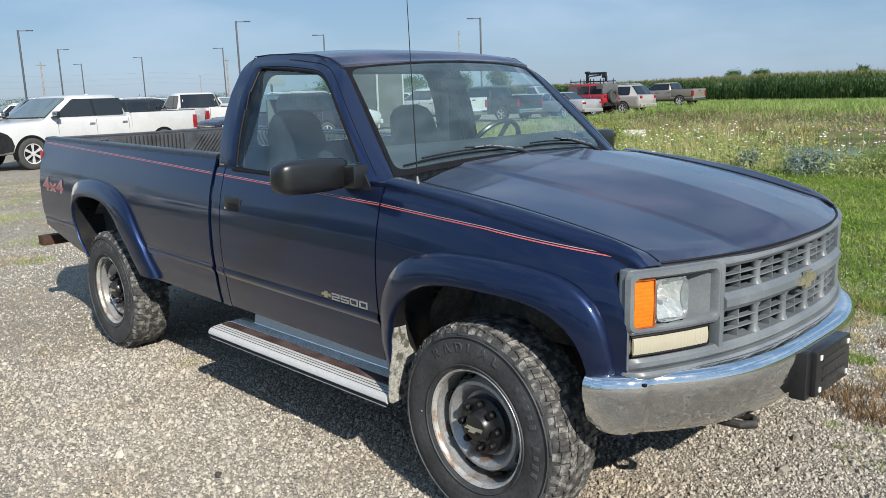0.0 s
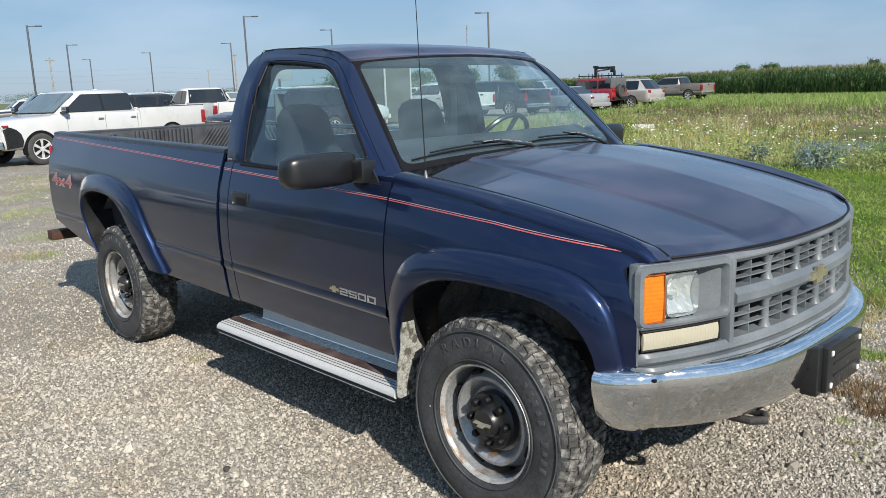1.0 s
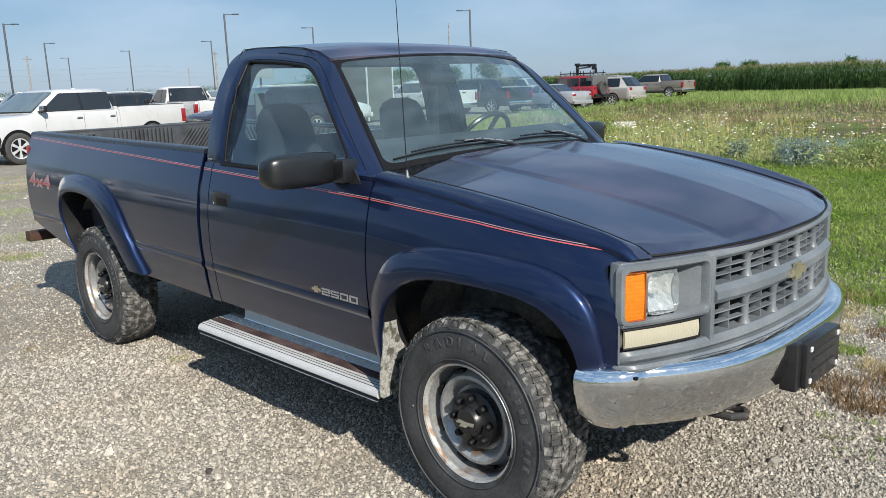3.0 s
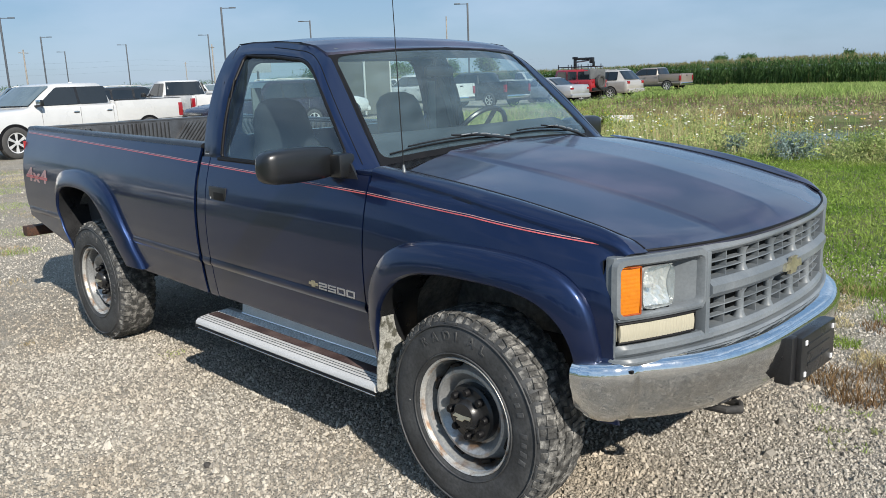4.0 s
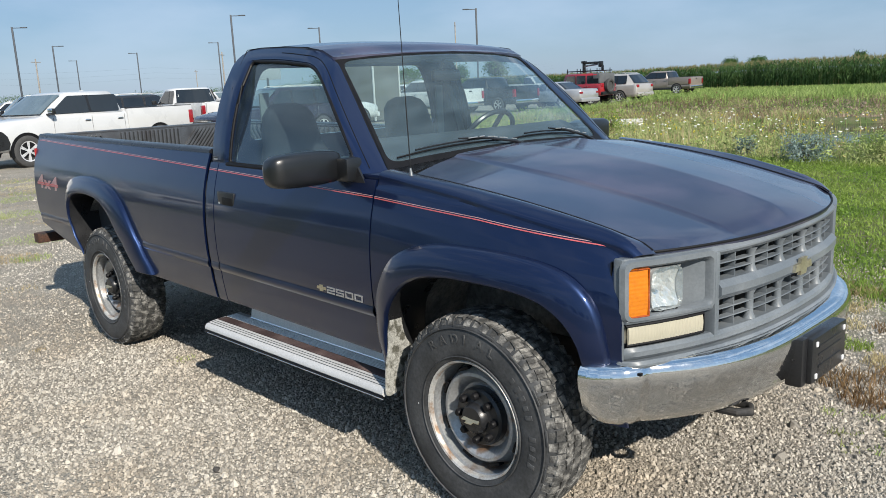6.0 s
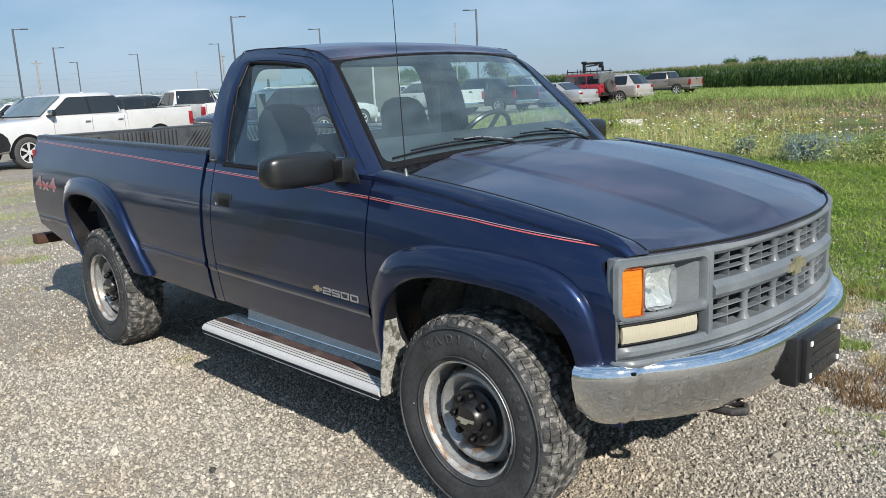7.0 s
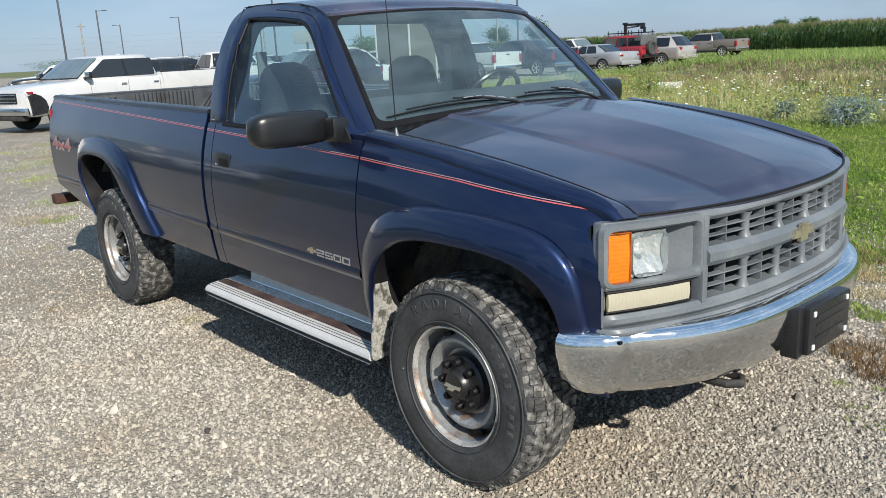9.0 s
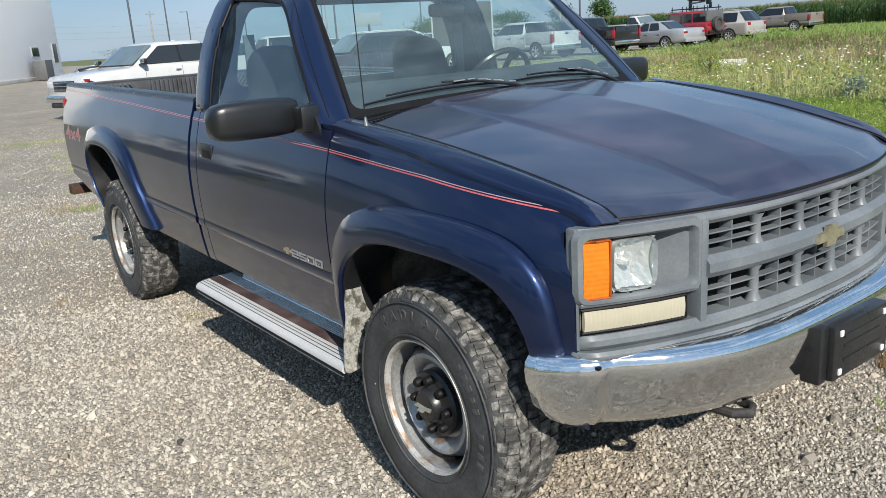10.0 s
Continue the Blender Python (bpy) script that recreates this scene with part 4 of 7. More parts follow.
# wipers and aerial
for y0, y1 in ((0.09, -0.72), (0.66, 0.02)):
    on = lambda k, v, off: shield((y0 + (y1 - y0) * k) / 0.795, v, off)
    arm = part("wiper", tube(bmesh.new(), [on(0, -0.01, 0.02), on(0.12, 0.025, 0.032), on(0.38, 0.085, 0.036), on(0.56, 0.112, 0.030)], [0.009, 0.007, 0.0055, 0.004], 8), BLACK_PLASTIC, truck, "black wiper arm with scuffed paint", shear=True)
    ks = np.linspace(0.20, 1.0, 12)
    pts = [on(k, 0.038 + 0.045 * math.sin(math.pi * (0.12 + 0.62 * k)), 0.012) for k in ks]
    part("wiper_blade", tube(bmesh.new(), pts, 0.0042, 6), BLACK_RUBBER, arm, shear=True)
    part("wiper_bow", tube(bmesh.new(), [on(k, 0.046 + 0.050 * math.sin(math.pi * (0.12 + 0.62 * k)), 0.024) for k in np.linspace(0.30, 0.88, 8)], 0.0045, 6), BLACK_PLASTIC, arm, shear=True)
    for k, ln_ in ((0.14, 0.03), (0.21, 0.02), (0.24, 0.035), (0.29, 0.02), (0.33, 0.04), (0.40, 0.03), (0.45, 0.02), (0.49, 0.03)):
        p0, p1 = on(k - ln_, 0.088 * min(1, k / 0.40), 0.043), on(k + ln_ * 0.4, 0.088 * min(1, (k + 0.03) / 0.40), 0.043)
        part("bare_patch", tube(bmesh.new(), [p0, p1], 0.0026, 5), SILVER, arm, "paint worn to bright metal", shear=True)
aerial = part("aerial", tube(bmesh.new(), [(-0.405, -0.858, 1.262), (-0.43, -0.860, 2.10)], [0.0026, 0.0014], 6), BLACK_PLASTIC, truck, "thin black whip aerial")
part("aerial_base", tube(bmesh.new(), [(-0.400, -0.858, 1.250), (-0.405, -0.858, 1.275), (-0.407, -0.858, 1.30)], [0.015, 0.008, 0.004], 10), GREY_PLASTIC, aerial)

# running boards
for s in (-1, 1):
    bm = bmesh.new()
    ring = lambda x: [(x, s * 0.79, 0.424), (x, s * 0.880, 0.421), (x, s * 0.938, 0.418), (x, s * 0.972, 0.415), (x, s * 0.995, 0.408), (x, s * 1.006, 0.396), (x, s * 1.008, 0.384), (x, s * 1.000, 0.374), (x, s * 0.79, 0.385)]
    rb = part("running_board", loft(bm, [ring(-1.96), ring(-1.2), ring(-0.485)]), ALUMINIUM, truck, "ribbed aluminium running board")
    part("tread_mat", boxed((-1.22, s * 0.908, 0.4215), (1.45, 0.052, 0.006), 0.002), MAROON, rb, "maroon tread strip")
    for k in range(6):
        part("rib", boxed((-1.22, s * (0.822 + 0.0105 * k), 0.4245 - 0.0004 * k), (1.46, 0.0050, 0.004), 0.001), BOARD_PLATE, rb)
    bm = bmesh.new()
    grid(bm, lambda u, v: (-1.80 + 1.29 * u, s * (0.815 - 0.012 * v), 0.424 + 0.090 * v), 2, 2)
    part("kick_plate", thicken(bm, (0, -s * 0.004, 0)), BOARD_PLATE, rb)
    part("edge_trim", tube(bmesh.new(), [(-1.955, s * 1.003, 0.372), (-0.487, s * 1.003, 0.372)], 0.007, 6), BLACK_RUBBER, rb)
    part("lower_trim", tube(bmesh.new(), [(-1.953, s * 0.998, 0.361), (-0.489, s * 0.998, 0.361)], 0.004, 6), CHROME, rb)
    part("plate_ridge", tube(bmesh.new(), [(-1.80, s * 0.816, 0.428), (-0.51, s * 0.816, 0.428)], 0.004, 6), CHROME, rb)
    for y_, z_ in ((0.952, 0.4172), (0.968, 0.4158), (0.984, 0.4120)):
        part("nose_groove", tube(bmesh.new(), [(-1.957, s * y_, z_), (-0.487, s * y_, z_)], 0.0016, 5), DASH, rb)
    part("maker_plate", boxed((-0.548, s * 0.8145, 0.462), (0.034, 0.006, 0.034), 0.001), BLACK_PLASTIC, rb)
    part("maker_mark", boxed((-0.548, s * 0.8180, 0.468), (0.022, 0.002, 0.006), 0.0005), ALUMINIUM, rb)
    for x in (-1.75, -1.2, -0.7):
        part("step_bracket", boxed((x, s * 0.78, 0.40), (0.04, 0.30, 0.03), 0.004), CHASSIS, rb)
    # scuffed flap plate behind the front wheel
    pts = round_loop([(0, s * 0.85, 0.395), (0, s * 1.005, 0.375), (0, s * 1.000, 0.50), (0, s * 0.985, 0.60), (0, s * 0.990, 0.66), (0, s * 0.975, 0.735), (0, s * 0.925, 0.748), (0, s * 0.912, 0.66), (0, s * 0.89, 0.60), (0, s * 0.85, 0.56)], 0.03, 5)
    bm = ngon_plate(bmesh.new(), [(-0.470 + 0.09 * max(0, p.z - 0.45), p.y, p.z) for p in pts], (0.005, 0, 0))
    part("stone_flap", bm, FLAP_STEEL, truck, "scuffed bare metal stone flap behind the wheel")


# wheels
def wheel(cx, s, name, deep):
    root = part(name, lathe(bmesh.new(), [(0.225, 0.125), (0.228, 0.105), (0.215, 0.095), (0.205, 0.03), (0.20, -0.10), (0.22, -0.12)], 56), STEEL, truck, "steel wheel with rust-stained rim")
    R = 0.398
    part("rim_lip", lathe(bmesh.new(), [(0.2245, 0.1262), (0.2285, 0.1225), (0.2255, 0.1285), (0.219, 0.1250), (0.2155, 0.116), (0.214, 0.110)], 64), LIP_STEEL, root, "bright rim lip with rust stains")
    tyre = part("tyre", lathe(bmesh.new(), [(0.222, 0.118), (0.232, 0.128), (0.26, 0.136), (0.31, 0.138), (0.345, 0.133), (0.37, 0.122), (0.383, 0.108), (R - 0.008, 0.09), (R - 0.0065, 0.0), (R - 0.008, -0.070), (0.383, -0.088), (0.35, -0.108), (0.29, -0.114), (0.232, -0.102), (0.222, -0.09)], 72), TYRE, root, "dusty black all-terrain tyre", smooth=40)
    for r in (0.245, 0.352):
        part("sidewall_ring", lathe(bmesh.new(), [(r - 0.003, 0.135), (r, 0.139), (r + 0.003, 0.135)], 64), TYRE, tyre)
    # tread: staggered split blocks, and lugs that run over onto the shoulders
    bm = bmesh.new()
    n = 56
    jig = random.Random(17)
    for row, (y0, wd, ph, ln) in enumerate(((0.092, 0.039, 0.0, 0.037), (0.051, 0.036, 0.45, 0.040), (0.010, 0.037, 0.0, 0.040), (-0.031, 0.036, 0.55, 0.040), (-0.072, 0.039, 0.1, 0.037))):
        outer_row = row in (0, 4)
        for k in range(n):
            a = 2 * math.pi * (k + ph) / n
            slew = (0.20 if row % 2 else -0.20) + jig.uniform(-0.06, 0.06)
            rr = R - 0.0055 - (0.005 if outer_row else 0)
            m = Matrix.Rotation(a, 4, "Y") @ Matrix.Translation((0, y0 + (0.002 if k % 2 else -0.002), rr)) @ Matrix.Rotation(slew, 4, "Z")
            if outer_row:
                m = m @ Matrix.Rotation(0.20 * (-1 if row == 0 else 1), 4, "X")
            # a sipe parts each block; its halves are offset
            box(bm, (-ln * 0.255, 0.001, 0), (ln * 0.475, wd * 0.95, 0.012), 0.0, m)
            box(bm, (ln * 0.255, -0.001, -0.0004), (ln * 0.475, wd, 0.012), 0.0, m)
    for e, yy in ((1, 0.117), (-1, -0.098)):
        for k in range(n):
            m = Matrix.Rotation(2 * math.pi * (k + 0.1) / n, 4, "Y") @ Matrix.Translation((0, yy, R - 0.024)) @ Matrix.Rotation(-e * 0.95, 4, "X")
            box(bm, (0, 0, 0), (0.024 if k % 2 else 0.030, 0.022 if k % 2 else 0.030, 0.004), 0.0, m)
    tr = part("tread", bm, TREAD, tyre, "worn blocky tread with dried dirt", smooth=0)
    tagged(tr, kind="stuff")
    # disc with a ring of hand holes, and the centre cap
    d = deep
    disc = lathe(bmesh.new(), [(0.200, 0.03), (0.182, 0.045 + d), (0.170, 0.062 + d), (0.158, 0.064 + d), (0.145, 0.052 + d), (0.125, 0.025 + d), (0.105, 0.02 + d), (0.02, 0.02 + d)], 56)
    part("disc", disc, STEEL, root)
    for k in range(8):
        m = Matrix.Rotation(2 * math.pi * (k + 0.5) / 8, 4, "Y")
        part("hand_hole", boxed((0, 0.041 + d, 0.186), (0.050, 0.03, 0.014), 0.005, m), BLACK_RUBBER, root)
    cap = part("centre_cap", lathe(bmesh.new(), [(0.112, 0.022 + d), (0.112, 0.052 + d), (0.104, 0.062 + d), (0.070, 0.066 + d), (0.060, 0.070 + d), (0.056, 0.086 + d), (0.048, 0.096 + d), (0.0, 0.099 + d)], 40), BLACK_PLASTIC, root, "black plastic centre cap")
    for k in range(8):
        a = 2 * math.pi * k / 8
        bm = lathe(bmesh.new(), [(0.015, 0.060 + d), (0.015, 0.080 + d), (0.011, 0.086 + d), (0.0, 0.086 + d)], 12)
        bm.transform(Matrix.Translation((0.086 * math.sin(a), 0, 0.086 * math.cos(a))))
        part("lug_cover", bm, BLACK_RUBBER, cap)
    bm = bowtie(bmesh.new(), 0, 0, 0, 0.085, 0.038, 0.004)
    bm.transform(Matrix.Translation((0, 0.0985 + d, 0)) @ pose(0, 0, 0, 0, -58, 90))
    part("cap_emblem", bm, GOLD, cap, "small gold emblem")
    m = pose(cx, s * 0.848, AXLE) @ (pose(0, 0, 0, 0, 0, 180) if s < 0 else Matrix())
    root.matrix_world = m
    # moulded word on the sidewall
    for i, ch in enumerate("RADIAL"):
        bm = text_mesh(ch, 0.050, 0.0028, 0.0006)
        bm.transform(pose(0, 0, 0, 0, 0, 180) @ Matrix.Translation((-0.016, -0.1372, 0.296)))
        bm.transform(Matrix.Rotation(radians((-34 + 11.5 * i) * -1), 4, "Y"))
        part("raised_letter", bm, SIDE_RELIEF, tyre, smooth=0)
    # worn mouldings that cannot be read
    for i in range(9):
        m = Matrix.Rotation(radians(-(46 + 6.5 * i + (8 if i > 4 else 0))), 4, "Y")
        part("raised_bar", boxed((0, 0.1378, 0.302), (0.017, 0.003, 0.030 if i % 3 else 0.022), 0.001, m), SIDE_RELIEF, tyre)
    for i in range(16):
        m = Matrix.Rotation(radians(22.5 * i + 6), 4, "Y")
        part("buttress", boxed((0, 0.1305, 0.3585), (0.055, 0.004, 0.010), 0.0015, m), SIDE_RELIEF, tyre)
    part("weight", lathe(bmesh.new(), [(0.0, 0.1385), (0.0035, 0.1385)], 8, (0.27, 0, 0.0)), WHITE_DOT, tyre, "tiny white paint dot")
    part("brake_drum", lathe(bmesh.new(), [(0.17, -0.10), (0.17, 0.01), (0.0, 0.01)], 24), CHASSIS, root)
    return root


for s in (-1, 1):
    wheel(HX, s, "front_wheel", 0.026)
    wheel(RX, s, "rear_wheel", 0.012)

# underside
for s in (-1, 1):
    part("frame_rail", boxed((-1.95, s * 0.43, 0.52), (5.1, 0.07, 0.16), 0.01), CHASSIS, truck)
for x in (HX, RX):
    part("axle", tube(bmesh.new(), [(x, -0.78, AXLE), (x, 0.78, AXLE)], 0.05, 12), CHASSIS, truck)
part("floor_pan", boxed((-1.25, 0, 0.55), (1.55, 1.70, 0.06), 0.02), CHASSIS, truck)
part("engine_bay_floor", boxed((0.05, 0, 0.60), (1.0, 0.90, 0.30), 0.02), CHASSIS, truck)
part("radiator_support", boxed((0.42, 0, 0.80), (0.04, 1.55, 0.42), 0.01), CHASSIS, truck)
part("fuel_tank", boxed((-2.4, 0.30, 0.50), (0.9, 0.5, 0.22), 0.04), CHASSIS, truck)
part("tailpipe", tube(bmesh.new(), [(-2.2, -0.52, 0.44), (-2.9, -0.56, 0.46), (-3.9, -0.62, 0.47), (-4.2, -0.75, 0.45)], 0.032, 10), RUST, truck, "rusty exhaust pipe")
bm = boxed((-4.66, 0, 0.585), (0.10, 1.94, 0.075), 0.008)
part("rear_beam", bm, RUST, truck, "rusty flat steel rear bumper beam")
for s in (-1, 1):
    part("beam_bracket", boxed((-4.50, s * 0.45, 0.57), (0.28, 0.05, 0.10), 0.006), RUST, truck)
    part("tail_lamp", boxed((-4.500, s * 0.885, 1.03), (0.014, 0.11, 0.36), 0.004), material("red_lens", (0.30, 0.015, 0.012), 0.25, 0, 0.5), truck, "red tail lamp", shear=True)
    part("spring_shackle", boxed((-3.95, s * 0.62, 0.50), (0.06, 0.06, 0.16), 0.01), CHASSIS, truck)

# cab inside
for yy in (-0.515, 0.335):
    bm = bmesh.new()
    rings = []
    for z, w2, d, x in ((0.75, 0.25, 0.09, -1.50), (1.05, 0.25, 0.085, -1.60), (1.20, 0.235, 0.08, -1.66), (1.28, 0.200, 0.075, -1.69), (1.34, 0.172, 0.072, -1.71), (1.42, 0.162, 0.068, -1.73), (1.49, 0.150, 0.062, -1.745), (1.53, 0.118, 0.050, -1.75), (1.553, 0.06, 0.02, -1.755)):
        rings.append([(x + d * math.copysign(abs(math.cos(t)) ** 0.6, math.cos(t)), yy + w2 * math.copysign(abs(math.sin(t)) ** 0.6, math.sin(t)), z) for t in (2 * math.pi * q / 20 for q in range(20))])
    part("seat_back", loft(bm, rings), SEAT, truck, "dark cloth seat back with built-in headrest", smooth=60)
    part("seat_cushion", boxed((-1.22, yy, 0.80), (0.50, 0.54, 0.18), 0.05), SEAT, truck)
bm = bmesh.new()
grid(bm, lambda u, v: (-0.665 - 0.30 * v + 0.030 * (1 - (2 * u - 1) ** 2), 0.745 * (2 * u - 1), lerp([0, 0.25, 0.6, 0.75, 0.86, 0.94, 1.0], [1.262, 1.318, 1.378, 1.388, 1.378, 1.32, 1.10], v)), 24, 28)
part("dashboard", thicken(bm, (0, 0, -0.01)), DASH, truck, "blue-grey vinyl dashboard")
wheel_m = pose(-1.07, 0.310, 1.295, 0, -58, 0)
bm = bmesh.new()
pts = [wheel_m @ Vector((0.195 * math.cos(a), 0.195 * math.sin(a), 0)) for a in (2 * math.pi * k / 36 for k in range(37))]
tube(bm, pts, 0.014, 8)
sw = part("steering_wheel", bm, BLACK_PLASTIC, truck, "black steering wheel")
part("steering_hub", boxed((0, 0, -0.01), (0.14, 0.16, 0.05), 0.02, wheel_m), BLACK_PLASTIC, sw)
for a in (10, 170, 270):
    m = wheel_m @ pose(0, 0, 0, 0, 0, a)
    part("spoke", boxed((0.12, 0, 0), (0.14, 0.03, 0.014), 0.005, m), BLACK_PLASTIC, sw)
part("steering_column", tube(bmesh.new(), [wheel_m @ Vector((0, 0, -0.02)), wheel_m @ Vector((0, 0, -0.30))], 0.035, 10), DASH, truck)
part("inside_mirror", boxed((-1.12, 0.07, 1.660), (0.035, 0.20, 0.060), 0.02), BLACK_PLASTIC, truck, "black rear-view mirror")
part("mirror_stalk", tube(bmesh.new(), [(-1.12, 0.03, 1.685), (-1.06, 0.0, 1.740)], 0.008, 6), BLACK_PLASTIC, truck)
part("headliner", boxed((-1.46, 0, 1.772), (0.66, 1.20, 0.012), 0.004), TRIM_GREY, truck)
for s in (-1, 1):
    part("door_trim", boxed((-1.20, s * 0.862, 0.985), (1.0, 0.03, 0.50), 0.012), DASH, truck)
    part("seat_belt", boxed((-1.76, s * 0.64, 1.36), (0.012, 0.055, 0.50), 0.002, None), BELT, truck, "grey seat belt webbing")
    bm = bmesh.new()
    grid(bm, lambda u, v: (-1.735 - 0.03 * v - 0.05 * u, s * (cab_y(-1.75, 1.25 + 0.46 * v) - 0.05), 1.25 + 0.46 * v), 3, 8)
    part("pillar_trim", thicken(bm, (0, -s * 0.006, 0)), TRIM_GREY, truck, "grey pillar trim")
    part("sun_visor", boxed((-1.21, s * 0.33, 1.742), (0.16, 0.48, 0.018), 0.006, None), TRIM_GREY, truck)
part("trim_clip", boxed((-1.16, -0.665, 1.655), (0.03, 0.012, 0.022), 0.004), BLACK_PLASTIC, truck)

# ---- parked vehicles on the lot ----
def paint(name, c, rough=0.3, metal=0.0):
    return material(name, c, rough, metal, 0.8, 0.06, 1.5, 300)


WHITE = paint("white_paint", (0.50, 0.51, 0.515))
BLACK = paint("black_paint", (0.012, 0.013, 0.015))
SILVER_PAINT = paint("silver_paint", (0.42, 0.43, 0.44), 0.35, 0.5)
CHAMPAGNE = paint("champagne_paint", (0.44, 0.42, 0.395), 0.35, 0.4)
TAN_PAINT = paint("tan_grey_paint", (0.25, 0.215, 0.19), 0.38, 0.3)
RED = paint("red_paint", (0.27, 0.014, 0.020))
PURPLE = paint("dark_plum_paint", (0.022, 0.018, 0.032), 0.3, 0.2)
DARK_GLASS = material("dark_car_glass", (0.012, 0.016, 0.020), 0.06, 0, 0.6, 0.1, 3, 40)
TINT_GLASS = material("grey_car_glass", (0.10, 0.135, 0.15), 0.06, 0, 0.6, 0.1, 3, 40)
RED_LENS = material("red_tail_lens", (0.24, 0.010, 0.016), 0.22, 0, 0.6, 0.1, 9, 60)
ALLOY = material("alloy_wheel", (0.58, 0.59, 0.60), 0.35, 0.25, 0, 0.08, 9, 60)
SEAM_GREY = material("door_joint", (0.16, 0.165, 0.17), 0.7)
FAR_TYRE = material("far_tyre", (0.045, 0.045, 0.045), 0.8, 0, 0, 0.2, 9, 60)

SPECS = {
    "crew": dict(fo=0.98, wb=3.75, ro=1.15, w=1.02, low=0.42, hood=1.22, nose=1.13, belt=1.27, roof=1.87, shield=(-0.42, -1.32), roof_end=-2.72, rear=-2.98, bed=True, R=0.41, doors=(-0.80, -1.90, -2.90)),
    "long_crew": dict(fo=0.98, wb=4.20, ro=1.30, w=1.02, low=0.42, hood=1.22, nose=1.13, belt=1.27, roof=1.87, shield=(-0.42, -1.32), roof_end=-2.84, rear=-3.10, bed=True, R=0.41, doors=(-0.80, -1.95, -3.00)),
    "cab": dict(fo=0.95, wb=3.60, ro=1.20, w=1.01, low=0.46, hood=1.20, nose=1.12, belt=1.30, roof=1.95, shield=(-0.65, -1.35), roof_end=-2.20, rear=-2.45, bed=True, R=0.41, doors=(-0.95, -1.90, -2.40)),
    "suv": dict(fo=0.98, wb=3.02, ro=1.17, w=0.98, low=0.36, hood=1.10, nose=0.92, belt=1.12, roof=1.76, shield=(-0.60, -1.40), roof_end=-3.45, rear=-4.05, bed=False, R=0.37, doors=(-0.85, -1.85, -2.85)),
    "big_suv": dict(fo=1.0, wb=3.40, ro=1.25, w=1.01, low=0.42, hood=1.20, nose=1.10, belt=1.25, roof=1.92, shield=(-0.70, -1.40), roof_end=-4.25, rear=-4.55, bed=False, R=0.40, doors=(-0.95, -2.05, -3.15)),
    "sedan": dict(fo=0.98, wb=2.84, ro=1.15, w=0.93, low=0.30, hood=0.92, nose=0.74, belt=0.98, roof=1.46, shield=(-0.55, -1.35), roof_end=-2.30, rear=-3.15, bed=False, R=0.33, doors=(-0.80, -1.75, -2.55), trunk=1.04),
    "jeep": dict(fo=0.62, wb=2.95, ro=0.68, w=0.80, low=0.55, hood=1.18, nose=1.12, belt=1.25, roof=1.86, shield=(-0.80, -1.02), roof_end=-3.45, rear=-3.52, bed=False, R=0.42, doors=(-1.0, -1.9, -2.7)),
}


def body_ring(x, w, lo, hi, soft=0.10):
    pts = [(w * 0.86, lo), (w * 0.97, lo + 0.05), (w, lo + 0.18), (w * 1.005, (lo + hi) / 2), (w * 0.985, hi - soft), (w * 0.955, hi - soft * 0.3), (w * 0.88, hi), (w * 0.4, hi + 0.012)]
    return [(x, y, z) for y, z in pts] + [(x, -y, z) for y, z in reversed(pts)]


def road_wheel(parent, x, s, R, w):
    prof = [(R * 0.62, 0.09), (R * 0.70, 0.105), (R * 0.88, 0.10), (R * 0.97, 0.08), (R, 0.05), (R, -0.08), (R * 0.95, -0.10), (R * 0.62, -0.10)]
    wh = part("wheel", lathe(bmesh.new(), [(R * 0.63, 0.092), (R * 0.60, 0.08), (R * 0.58, 0.02), (0.0, 0.02)], 28), FAR_TYRE, parent)
    part("tyre", lathe(bmesh.new(), prof, 28), FAR_TYRE, wh)
    bm = bmesh.new()
    for k in range(6):
        for o in (-0.09, 0.09):
            m = Matrix.Rotation(2 * math.pi * k / 6 + o, 4, "Y")
            box(bm, (0, 0.066, R * 0.34), (R * 0.085, 0.03, R * 0.52), 0.0, m)
    lathe(bm, [(R * 0.60, 0.06), (R * 0.64, 0.094), (R * 0.58, 0.085)], 28)
    lathe(bm, [(R * 0.16, 0.085), (0.0, 0.088)], 14)
    part("rim", bm, ALLOY, wh)
    wh.matrix_local = pose(x, s * (w - 0.10), R, 0, 0, 0 if s > 0 else 180)


